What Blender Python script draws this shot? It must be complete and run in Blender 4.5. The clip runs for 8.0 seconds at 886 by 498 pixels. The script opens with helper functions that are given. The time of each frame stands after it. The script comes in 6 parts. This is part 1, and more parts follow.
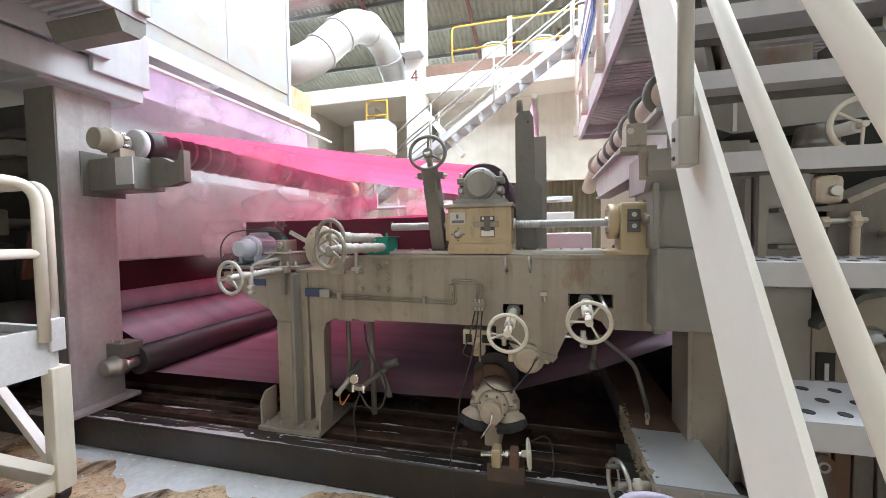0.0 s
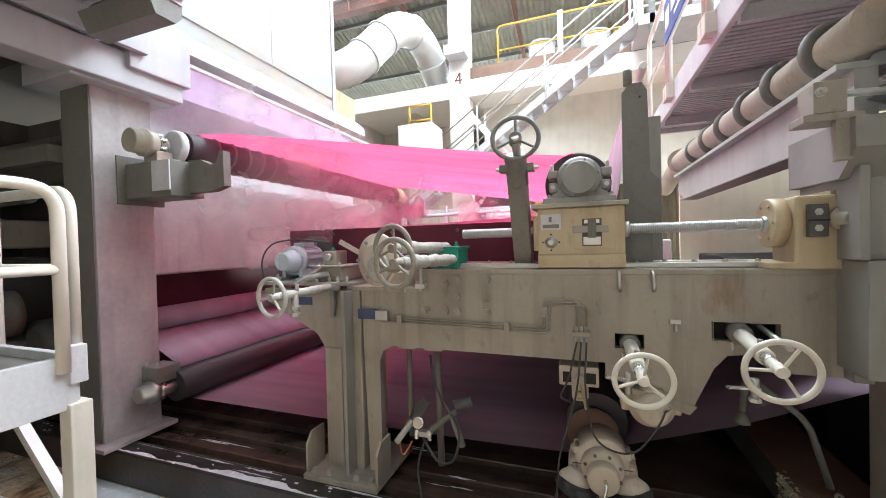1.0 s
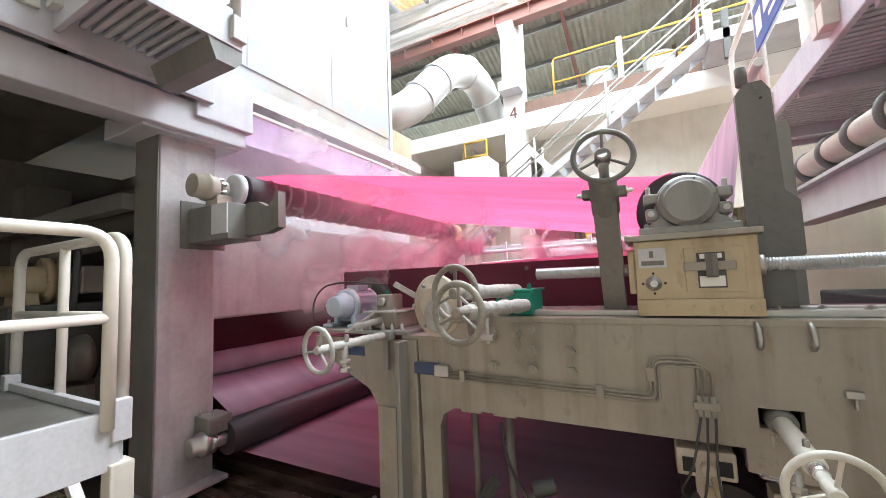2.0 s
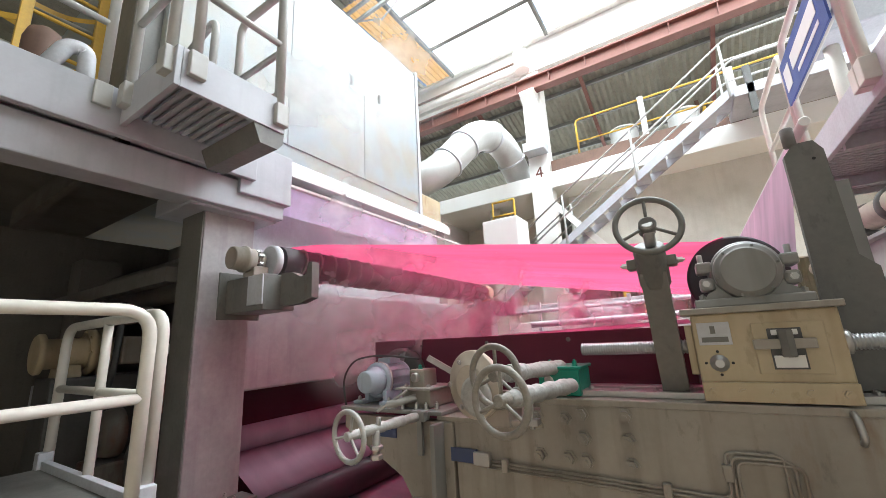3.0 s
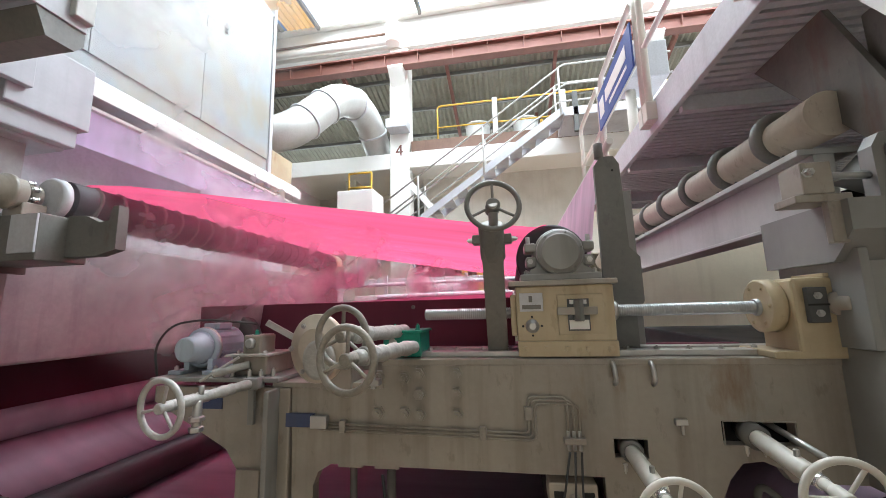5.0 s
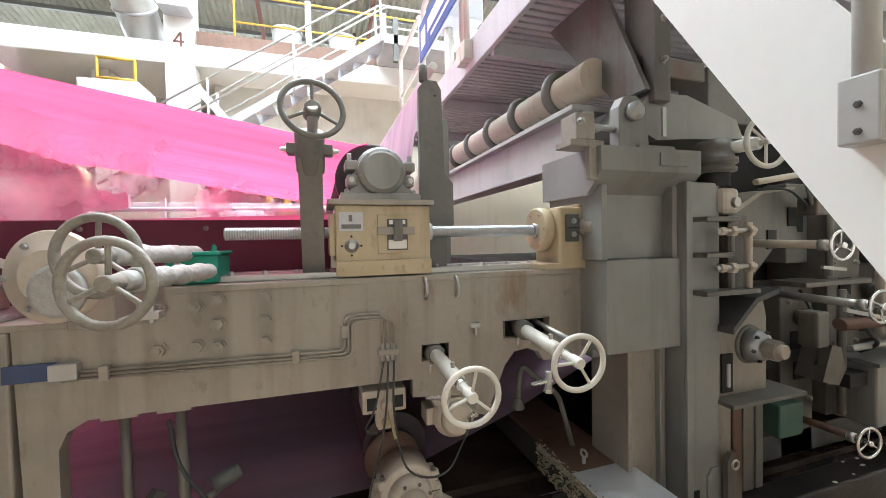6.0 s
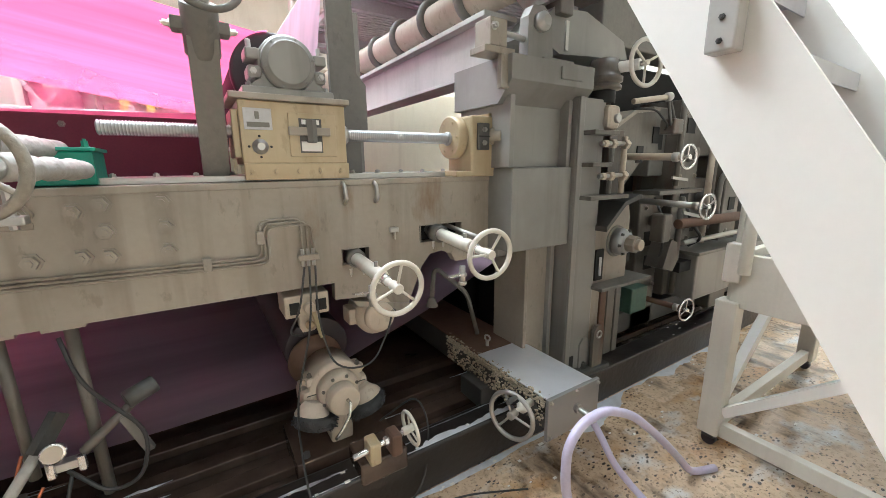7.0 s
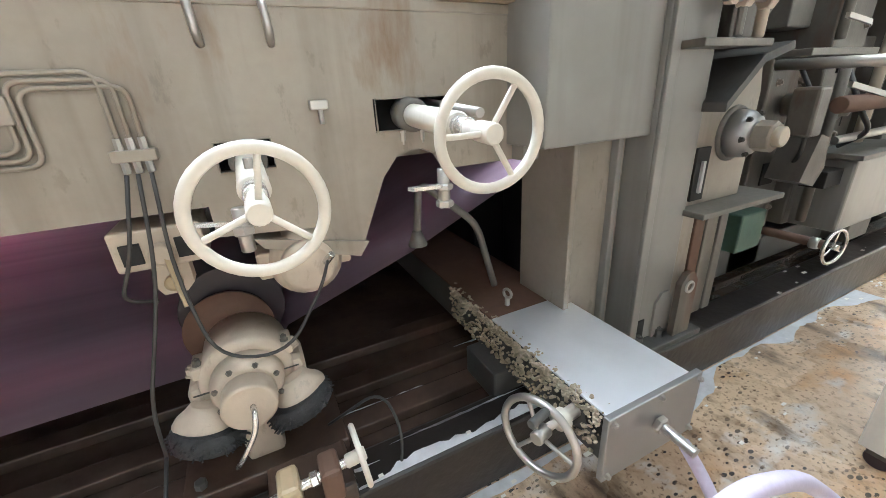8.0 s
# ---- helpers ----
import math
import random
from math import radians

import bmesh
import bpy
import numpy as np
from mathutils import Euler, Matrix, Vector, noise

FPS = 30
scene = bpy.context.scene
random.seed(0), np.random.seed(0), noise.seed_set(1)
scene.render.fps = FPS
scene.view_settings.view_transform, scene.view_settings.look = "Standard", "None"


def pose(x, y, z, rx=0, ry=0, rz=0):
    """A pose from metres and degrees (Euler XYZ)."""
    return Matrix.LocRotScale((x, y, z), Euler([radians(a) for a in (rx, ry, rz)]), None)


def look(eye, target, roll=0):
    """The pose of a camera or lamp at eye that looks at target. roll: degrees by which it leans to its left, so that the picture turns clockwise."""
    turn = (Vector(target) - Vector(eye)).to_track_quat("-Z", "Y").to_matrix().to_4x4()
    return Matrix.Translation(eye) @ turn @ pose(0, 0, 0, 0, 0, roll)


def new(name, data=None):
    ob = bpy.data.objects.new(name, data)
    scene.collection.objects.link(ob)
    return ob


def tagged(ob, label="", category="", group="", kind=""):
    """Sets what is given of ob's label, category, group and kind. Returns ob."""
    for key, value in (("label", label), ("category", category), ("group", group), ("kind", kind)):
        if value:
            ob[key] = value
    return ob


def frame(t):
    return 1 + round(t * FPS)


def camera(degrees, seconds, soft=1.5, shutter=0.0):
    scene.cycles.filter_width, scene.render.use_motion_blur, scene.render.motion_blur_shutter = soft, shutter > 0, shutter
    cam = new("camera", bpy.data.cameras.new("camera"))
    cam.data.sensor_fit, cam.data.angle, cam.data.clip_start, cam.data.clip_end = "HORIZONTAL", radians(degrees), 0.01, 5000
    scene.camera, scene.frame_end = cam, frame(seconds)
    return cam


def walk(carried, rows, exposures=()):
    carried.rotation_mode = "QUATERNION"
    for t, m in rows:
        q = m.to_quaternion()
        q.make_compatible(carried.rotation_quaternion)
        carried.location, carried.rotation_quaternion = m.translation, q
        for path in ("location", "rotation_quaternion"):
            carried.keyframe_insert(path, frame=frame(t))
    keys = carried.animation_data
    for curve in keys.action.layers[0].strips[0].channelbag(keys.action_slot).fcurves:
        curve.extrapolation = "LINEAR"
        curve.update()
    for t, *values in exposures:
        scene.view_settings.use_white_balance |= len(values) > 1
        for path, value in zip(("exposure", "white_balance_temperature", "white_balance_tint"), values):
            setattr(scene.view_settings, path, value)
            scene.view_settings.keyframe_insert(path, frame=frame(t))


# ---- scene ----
cam = camera(97.7, 8.0, soft=0.8)
# seconds, x, y, z, pitch, roll, yaw
PATH = [
    (0, -0.003, -0.002, 1.636, -2.45, 0.97, 14.54),
    (0.5, -0.180, 0.219, 1.624, -2.03, 1.29, 16.70),
    (1, -0.394, 0.431, 1.637, -0.99, 1.50, 19.82),
    (1.2, -0.448, 0.503, 1.637, -0.47, 1.67, 21.56),
    (2.5, -0.582, 0.737, 1.711, 9.03, 2.67, 30.91),
    (3, -0.602, 0.731, 1.755, 13.12, 2.88, 32.47),
    (3.5, -0.622, 0.713, 1.780, 16.36, 2.95, 32.44),
    (4, -0.632, 0.689, 1.788, 17.21, 2.83, 30.83),
    (4.5, -0.637, 0.708, 1.751, 13.87, 2.21, 24.15),
    (5, -0.630, 0.723, 1.708, 8.73, 1.47, 9.95),
    (5.2, -0.628, 0.722, 1.691, 6.74, 1.47, 4.04),
    (6.3, -0.695, 0.825, 1.613, -4.28, 0.85, -23.08),
    (6.5, -0.712, 0.825, 1.589, -6.24, 0.71, -25.68),
    (7, -0.778, 0.781, 1.546, -12.24, 0.48, -32.32),
    (7.5, -0.718, 0.818, 1.428, -15.26, 0.91, -33.67),
    (7.8, -0.405, 1.165, 1.305, -18.30, 2.10, -30.60),
    (8, -0.185, 1.378, 1.256, -21.87, 3.10, -26.50),
]
# seconds, stops, kelvin, tint: the camera darkens towards the roof light and brightens at the floor
EXPOSURE = [(0, -0.08, 5550, 3), (1, -0.02, 5550, 3), (2.5, -0.2, 5600, 3), (3.5, -0.85, 5650, 3), (4.5, -0.85, 5650, 3), (5.2, -0.5, 5550, 3), (6.5, 0.3, 5550, 3), (7.5, 0.55, 5550, 2), (8, 0.95, 5300, 3)]
walk(cam, [(t, pose(x, y, z, 90 + pitch, roll, yaw)) for t, x, y, z, pitch, roll, yaw in PATH], EXPOSURE)

# ---- world and light ----
world = bpy.data.worlds.new("sky")
scene.world = world
world.use_nodes = True
wn = world.node_tree
sky = wn.nodes.new("ShaderNodeTexSky")
sky.sky_type, sky.sun_disc = "NISHITA", False
sky.sun_elevation, sky.sun_rotation = radians(55), radians(40)
wn.nodes["Background"].inputs[1].default_value = 0.12
wn.links.new(sky.outputs[0], wn.nodes["Background"].inputs[0])


def area(name, m, sx, sy, watts, colour=(1, 0.98, 0.95)):
    la = bpy.data.lights.new(name, "AREA")
    la.shape, la.size, la.size_y, la.energy, la.color = "RECTANGLE", sx, sy, watts, colour
    ob = new(name, la)
    ob.matrix_world = m
    return ob


sun = bpy.data.lights.new("sun", "SUN")
sun.energy, sun.angle, sun.color = 2.5, radians(0.5), (1, 0.95, 0.88)
new("sun", sun).matrix_world = look((0, 0, 30), (8, 10.5, 0))
# daylight that falls in through the roof lights; the aisle one is unseen, added
area("roof_light_far", pose(1.7, 6.7, 9.45), 14, 6.0, 3500)
area("aisle_fill_light", pose(2.5, 0.6, 9.3), 11, 2.0, 130)
area("clerestory_light", look((-1, 15.9, 6.6), (-1, 5, 4)), 20, 0.9, 500)

# ---- materials ----


def nodes_of(name):
    m = bpy.data.materials.new(name)
    m.use_nodes = True
    t = m.node_tree
    return m, t, t.nodes["Principled BSDF"]


def mix_rgb(t, fac, a, b, blend="MIX"):
    n = t.nodes.new("ShaderNodeMix")
    n.data_type, n.blend_type = "RGBA", blend
    for sock, v in ((n.inputs[0], fac), (n.inputs[6], a), (n.inputs[7], b)):
        if isinstance(v, (int, float)):
            sock.default_value = v
        elif isinstance(v, tuple):
            sock.default_value = (*v, 1)
        else:
            t.links.new(v, sock)
    return n.outputs[2]


def noise_of(t, scale, detail=4, stretch=(1, 1, 1), rough=0.55):
    co = t.nodes.new("ShaderNodeNewGeometry")
    mp = t.nodes.new("ShaderNodeMapping")
    mp.inputs["Scale"].default_value = stretch
    nz = t.nodes.new("ShaderNodeTexNoise")
    nz.inputs["Scale"].default_value, nz.inputs["Detail"].default_value, nz.inputs["Roughness"].default_value = scale, detail, rough
    t.links.new(co.outputs["Position"], mp.inputs[0])
    t.links.new(mp.outputs[0], nz.inputs["Vector"])
    return nz.outputs["Fac"]


def ramp(t, fac, lo, hi):
    r = t.nodes.new("ShaderNodeMapRange")
    r.inputs["From Min"].default_value, r.inputs["From Max"].default_value = lo, hi
    t.links.new(fac, r.inputs[0])
    return r.outputs[0]


def paint(name, base, dirt, rough=0.5, metal=0.0, wear=0.35, streak=0.3, bump=0.15, grain=45.0, rust=None, rust_at=0.66, fleck=0.2):
    """Painted or bare surface: two scales of dirt, streaks that run down, specks of rust, fine relief."""
    m, t, p = nodes_of(name)
    big = ramp(t, noise_of(t, 2.3, 5), 0.42, 0.72)
    fine = ramp(t, noise_of(t, grain, 6), 0.35, 0.75)
    run = ramp(t, noise_of(t, 6.0, 4, (1.6, 1.6, 0.12)), 0.52, 0.75)
    mul = t.nodes.new("ShaderNodeMath")
    mul.operation = "MULTIPLY"
    t.links.new(big, mul.inputs[0])
    mul.inputs[1].default_value = wear
    c = mix_rgb(t, mul.outputs[0], base, dirt)
    mul2 = t.nodes.new("ShaderNodeMath")
    mul2.operation = "MULTIPLY"
    t.links.new(run, mul2.inputs[0])
    mul2.inputs[1].default_value = streak
    c = mix_rgb(t, mul2.outputs[0], c, dirt)
    mul3 = t.nodes.new("ShaderNodeMath")
    mul3.operation = "MULTIPLY"
    t.links.new(fine, mul3.inputs[0])
    mul3.inputs[1].default_value = fleck
    c = mix_rgb(t, mul3.outputs[0], c, tuple(v * 0.55 for v in dirt))
    if rust:
        # small knocks and drips of dark grease, then the rust
        knock = t.nodes.new("ShaderNodeMath")
        knock.operation = "MULTIPLY"
        knock.inputs[1].default_value = 0.25
        t.links.new(ramp(t, noise_of(t, 17, 6, (1, 1, 0.45), 0.65), 0.60, 0.66), knock.inputs[0])
        c = mix_rgb(t, knock.outputs[0], c, tuple(v * 0.6 for v in dirt))
        c = mix_rgb(t, ramp(t, noise_of(t, 3.6, 7, (1, 1, 0.3), 0.62), rust_at, rust_at + 0.12), c, rust)
    t.links.new(c, p.inputs["Base Color"])
    rr = t.nodes.new("ShaderNodeMapRange")
    rr.inputs["To Min"].default_value, rr.inputs["To Max"].default_value = max(0.05, rough - 0.04), min(1, rough + 0.1)
    t.links.new(big, rr.inputs[0])
    t.links.new(rr.outputs[0], p.inputs["Roughness"])
    p.inputs["Metallic"].default_value = metal
    if bump:
        b = t.nodes.new("ShaderNodeBump")
        b.inputs["Strength"].default_value, b.inputs["Distance"].default_value = bump, 0.004
        t.links.new(noise_of(t, grain * 2, 3), b.inputs["Height"])
        t.links.new(b.outputs[0], p.inputs["Normal"])
    return m


GREY = paint("machine_paint", (0.345, 0.305, 0.252), (0.14, 0.115, 0.09), 0.34, wear=0.4, streak=0.55, bump=0.05, rust=(0.20, 0.125, 0.07), rust_at=0.62, fleck=0.08)
GREYN = paint("neutral_machine_paint", (0.28, 0.27, 0.25), (0.14, 0.13, 0.115), 0.36, wear=0.5, streak=0.45, bump=0.03, grain=20, fleck=0.05)
PRESSG = paint("stained_press_paint", (0.165, 0.150, 0.128), (0.055, 0.045, 0.038), 0.38, wear=0.7, streak=0.6, rust=(0.12, 0.06, 0.035), rust_at=0.56, fleck=0.12)
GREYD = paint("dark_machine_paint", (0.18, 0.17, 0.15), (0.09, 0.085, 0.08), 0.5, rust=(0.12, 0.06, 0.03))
CREAM = paint("cream_paint", (0.50, 0.41, 0.26), (0.30, 0.20, 0.10), 0.36, wear=0.5, streak=0.45, bump=0.06, rust=(0.25, 0.12, 0.05), rust_at=0.62, fleck=0.06)
CAST = paint("cast_beige_paint", (0.56, 0.48, 0.385), (0.26, 0.21, 0.15), 0.42, rust=(0.22, 0.10, 0.05), rust_at=0.66, fleck=0.1, bump=0.3, grain=30)
WHITE = paint("white_paint", (0.84, 0.82, 0.78), (0.62, 0.58, 0.50), 0.4, wear=0.12, streak=0.06, bump=0.04, fleck=0.03)
RAILW = paint("rail_paint", (0.70, 0.66, 0.58), (0.40, 0.36, 0.30), 0.36, wear=0.3, bump=0.06, grain=60, fleck=0.06)
RAILG = paint("grey_rail_paint", (0.46, 0.45, 0.42), (0.24, 0.22, 0.20), 0.4, wear=0.4, bump=0.06, fleck=0.08)
GALL = paint("gallery_paint", (0.47, 0.47, 0.50), (0.27, 0.26, 0.28), 0.42, wear=0.4, bump=0.06, fleck=0.06)
PALE = paint("pale_grey_paint", (0.58, 0.58, 0.60), (0.36, 0.35, 0.36), 0.5)
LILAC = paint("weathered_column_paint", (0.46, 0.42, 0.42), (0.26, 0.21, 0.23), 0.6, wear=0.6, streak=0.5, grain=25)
WHEEL = paint("handwheel_paint", (0.72, 0.68, 0.60), (0.36, 0.32, 0.26), 0.32, wear=0.3, bump=0.08, grain=60, fleck=0.08)
WORNW = paint("worn_handwheel", (0.33, 0.30, 0.25), (0.12, 0.10, 0.085), 0.5, wear=0.8, bump=0.8, grain=45, fleck=0.4)
FROST = paint("frosted_pulp_crust", (0.45, 0.435, 0.40), (0.26, 0.235, 0.21), 0.6, wear=0.6, bump=1.0, grain=30, fleck=0.3)
FADED = paint("faded_green_paint", (0.09, 0.17, 0.13), (0.07, 0.08, 0.07), 0.5, wear=0.7)
DARK = paint("dark_steel", (0.10, 0.098, 0.092), (0.05, 0.046, 0.042), 0.5, metal=0.2)
# near-black for shade painted into gaps and holes, and for black rubber
BLACK = paint("shade_and_rubber_black", (0.02, 0.019, 0.018), (0.01, 0.01, 0.01), 0.7)
RUBBER = paint("rubber_roll", (0.035, 0.028, 0.032), (0.07, 0.03, 0.045), 0.5, wear=0.6)
GREEN = paint("green_paint", (0.02, 0.30, 0.20), (0.02, 0.14, 0.10), 0.35)
BLUEM = paint("blue_grey_motor_paint", (0.44, 0.50, 0.57), (0.24, 0.24, 0.27), 0.3, fleck=0.1)
BLUE = paint("blue_plastic", (0.03, 0.22, 0.62), (0.02, 0.12, 0.35), 0.35)
SIGNB = paint("sign_blue", (0.05, 0.09, 0.32), (0.04, 0.06, 0.2), 0.4, wear=0.2)
NAVY = paint("blue_nameplate", (0.05, 0.07, 0.16), (0.1, 0.1, 0.12), 0.4)
YELLOW = paint("yellow_paint", (0.62, 0.38, 0.04), (0.4, 0.25, 0.05), 0.4)
REDOX = paint("red_oxide_steel", (0.20, 0.075, 0.055), (0.13, 0.06, 0.045), 0.6)
RUSTY = paint("rusty_iron", (0.16, 0.09, 0.06), (0.07, 0.045, 0.035), 0.7, grain=30)
HOODM = paint("hood_panel", (0.355, 0.34, 0.28), (0.33, 0.40, 0.47), 0.35, wear=0.9, streak=0.2, fleck=0.04, bump=0.04)
GUARDC = paint("cream_wall_paint", (0.86, 0.77, 0.60), (0.6, 0.5, 0.36), 0.6, fleck=0.06)
ZINC = paint("galvanised_duct", (0.56, 0.555, 0.53), (0.38, 0.37, 0.35), 0.42, metal=0.35)
CONC = paint("plaster_wall", (0.70, 0.67, 0.60), (0.52, 0.48, 0.41), 0.8, wear=0.5)
CORR = paint("corrugated_sheet", (0.30, 0.28, 0.22), (0.16, 0.14, 0.11), 0.6, streak=0.4)
MAROON = paint("maroon_felt", (0.14, 0.025, 0.05), (0.08, 0.02, 0.035), 0.85, grain=160)
CABLE = paint("black_cable", (0.03, 0.03, 0.03), (0.1, 0.09, 0.08), 0.5)
ORANGE = paint("orange_cable", (0.5, 0.14, 0.05), (0.3, 0.1, 0.05), 0.5)
HOSE = paint("lilac_hose", (0.55, 0.50, 0.66), (0.4, 0.36, 0.48), 0.35, grain=60)
CRUST = paint("dried_pulp_crust", (0.46, 0.40, 0.30), (0.2, 0.15, 0.1), 0.9, bump=1.0, grain=18)
BRUSH = paint("black_bristle", (0.03, 0.03, 0.032), (0.12, 0.12, 0.12), 0.7, bump=1.0, grain=60)


def bright_sheet(name, colour, rough):
    m, t, p = nodes_of(name)
    c = mix_rgb(t, ramp(t, noise_of(t, 3, 4), 0.45, 0.8), colour, tuple(v * 0.85 for v in colour))
    t.links.new(c, p.inputs["Base Color"])
    p.inputs["Metallic"].default_value, p.inputs["Roughness"].default_value = 0.85, rough
    b = t.nodes.new("ShaderNodeBump")
    b.inputs["Strength"].default_value, b.inputs["Distance"].default_value = 0.08, 0.003
    t.links.new(noise_of(t, 5, 2), b.inputs["Height"])
    t.links.new(b.outputs[0], p.inputs["Normal"])
    return m


STEEL = bright_sheet("bare_steel", (0.50, 0.485, 0.46), 0.36)
SPIN = bright_sheet("spindle_steel", (0.40, 0.40, 0.40), 0.4)
CHROME = bright_sheet("polished_steel", (0.86, 0.85, 0.84), 0.2)
STAINLESS = bright_sheet("stainless_sheet", (0.88, 0.90, 0.94), 0.48)


def paper(name, colour, through_part):
    m, t, p = nodes_of(name)
    c = mix_rgb(t, ramp(t, noise_of(t, 1.2, 3, (0.3, 3, 1)), 0.35, 0.7), colour, tuple(v * 0.68 for v in colour))
    t.links.new(c, p.inputs["Base Color"])
    p.inputs["Roughness"].default_value = 0.75
    tr = t.nodes.new("ShaderNodeBsdfTranslucent")
    t.links.new(c, tr.inputs[0])
    mx = t.nodes.new("ShaderNodeMixShader")
    mx.inputs[0].default_value = through_part
    t.links.new(p.outputs[0], mx.inputs[1])
    t.links.new(tr.outputs[0], mx.inputs[2])
    t.links.new(mx.outputs[0], t.nodes["Material Output"].inputs[0])
    return m


PINK = paper("pink_paper", (0.90, 0.13, 0.27), 0.55)
PALEPINK = paper("pale_pink_paper", (0.92, 0.62, 0.78), 0.6)
PINKWET = paper("wet_pink_paper", (0.41, 0.29, 0.37), 0.15)
LILACP = paper("lilac_paper", (0.84, 0.64, 0.92), 0.5)


def floor_material():
    """Worn concrete: tan and rust patches, pale films, pitted all over with dark stone chips, wet in places."""
    m, t, p = nodes_of("wet_floor")
    c = mix_rgb(t, ramp(t, noise_of(t, 1.6, 5), 0.4, 0.65), (0.70, 0.53, 0.36), (0.48, 0.35, 0.24))
    c = mix_rgb(t, ramp(t, noise_of(t, 2.1, 6, (1, 1.4, 1)), 0.56, 0.72), c, (0.50, 0.26, 0.09))
    c = mix_rgb(t, ramp(t, noise_of(t, 22, 5), 0.5, 0.8), c, (0.30, 0.20, 0.12))
    c = mix_rgb(t, ramp(t, noise_of(t, 2.6, 6, (1, 1.6, 1)), 0.55, 0.68), c, (0.70, 0.71, 0.72))
    co = t.nodes.new("ShaderNodeNewGeometry")
    mp = t.nodes.new("ShaderNodeMapping")
    mp.inputs["Scale"].default_value = (1.0, 1.9, 1.0)
    mp.inputs["Rotation"].default_value = (0, 0, 0.6)
    t.links.new(co.outputs["Position"], mp.inputs[0])
    vo = t.nodes.new("ShaderNodeTexVoronoi")
    vo.inputs["Scale"].default_value = 30
    t.links.new(mp.outputs[0], vo.inputs["Vector"])
    pick = t.nodes.new("ShaderNodeSeparateColor")
    t.links.new(vo.outputs["Color"], pick.inputs[0])
    size = ramp(t, pick.outputs[0], 0.25, 1.0)
    wide = t.nodes.new("ShaderNodeMath")
    wide.operation = "MULTIPLY"
    wide.inputs[1].default_value = 0.42
    t.links.new(size, wide.inputs[0])
    less = t.nodes.new("ShaderNodeMath")
    less.operation = "LESS_THAN"
    t.links.new(vo.outputs["Distance"], less.inputs[0])
    t.links.new(wide.outputs[0], less.inputs[1])
    patch = ramp(t, noise_of(t, 1.3, 4), 0.42, 0.54)
    mu = t.nodes.new("ShaderNodeMath")
    mu.operation = "MULTIPLY"
    t.links.new(less.outputs[0], mu.inputs[0])
    t.links.new(patch, mu.inputs[1])
    c = mix_rgb(t, mu.outputs[0], c, (0.06, 0.05, 0.045))
    # oily black-brown grime trodden into the surface, in long smears and fine spatter
    c = mix_rgb(t, ramp(t, noise_of(t, 3.4, 7, (1.5, 0.7, 1)), 0.53, 0.66), c, (0.10, 0.066, 0.042))
    c = mix_rgb(t, ramp(t, noise_of(t, 60, 4), 0.56, 0.7), c, (0.17, 0.11, 0.07))
    t.links.new(c, p.inputs["Base Color"])
    wet = ramp(t, noise_of(t, 1.1, 5), 0.36, 0.56)
    rr = t.nodes.new("ShaderNodeMapRange")
    rr.inputs["To Min"].default_value, rr.inputs["To Max"].default_value = 0.55, 0.08
    t.links.new(wet, rr.inputs[0])
    t.links.new(rr.outputs[0], p.inputs["Roughness"])
    b = t.nodes.new("ShaderNodeBump")
    b.inputs["Strength"].default_value, b.inputs["Distance"].default_value = 0.4, 0.006
    t.links.new(noise_of(t, 30, 5), b.inputs["Height"])
    dent = t.nodes.new("ShaderNodeBump")
    dent.invert = True
    dent.inputs["Strength"].default_value, dent.inputs["Distance"].default_value = 0.5, 0.004
    t.links.new(mu.outputs[0], dent.inputs["Height"])
    t.links.new(b.outputs[0], dent.inputs["Normal"])
    t.links.new(dent.outputs[0], p.inputs["Normal"])
    return m


FLOOR = floor_material()
SOLE = paint("wet_sole_iron", (0.105, 0.070, 0.054), (0.026, 0.019, 0.016), 0.17, wear=0.8, bump=0.5, grain=14)
KERB = paint("black_wet_kerb", (0.032, 0.026, 0.023), (0.012, 0.010, 0.009), 0.32, wear=0.8, bump=0.7, grain=12)
# whitish wet coat that paints glints and reflections on wet surfaces
GLINT = paint("wet_glint_white", (0.80, 0.82, 0.87), (0.4, 0.38, 0.38), 0.14, wear=0.5, bump=0.4, grain=25, fleck=0.2)
m_, t_, p_ = nodes_of("roof_pane")
p_.inputs["Base Color"].default_value = (0.9, 0.92, 0.9, 1)
p_.inputs["Emission Color"].default_value, p_.inputs["Emission Strength"].default_value = (1, 0.98, 0.94, 1), 2.2
PANE = m_
m_, t_, p_ = nodes_of("yellowed_roof_pane")
p_.inputs["Base Color"].default_value = (0.7, 0.4, 0.1, 1)
p_.inputs["Emission Color"].default_value, p_.inputs["Emission Strength"].default_value = (1, 0.55, 0.12, 1), 0.6
PANEY = m_



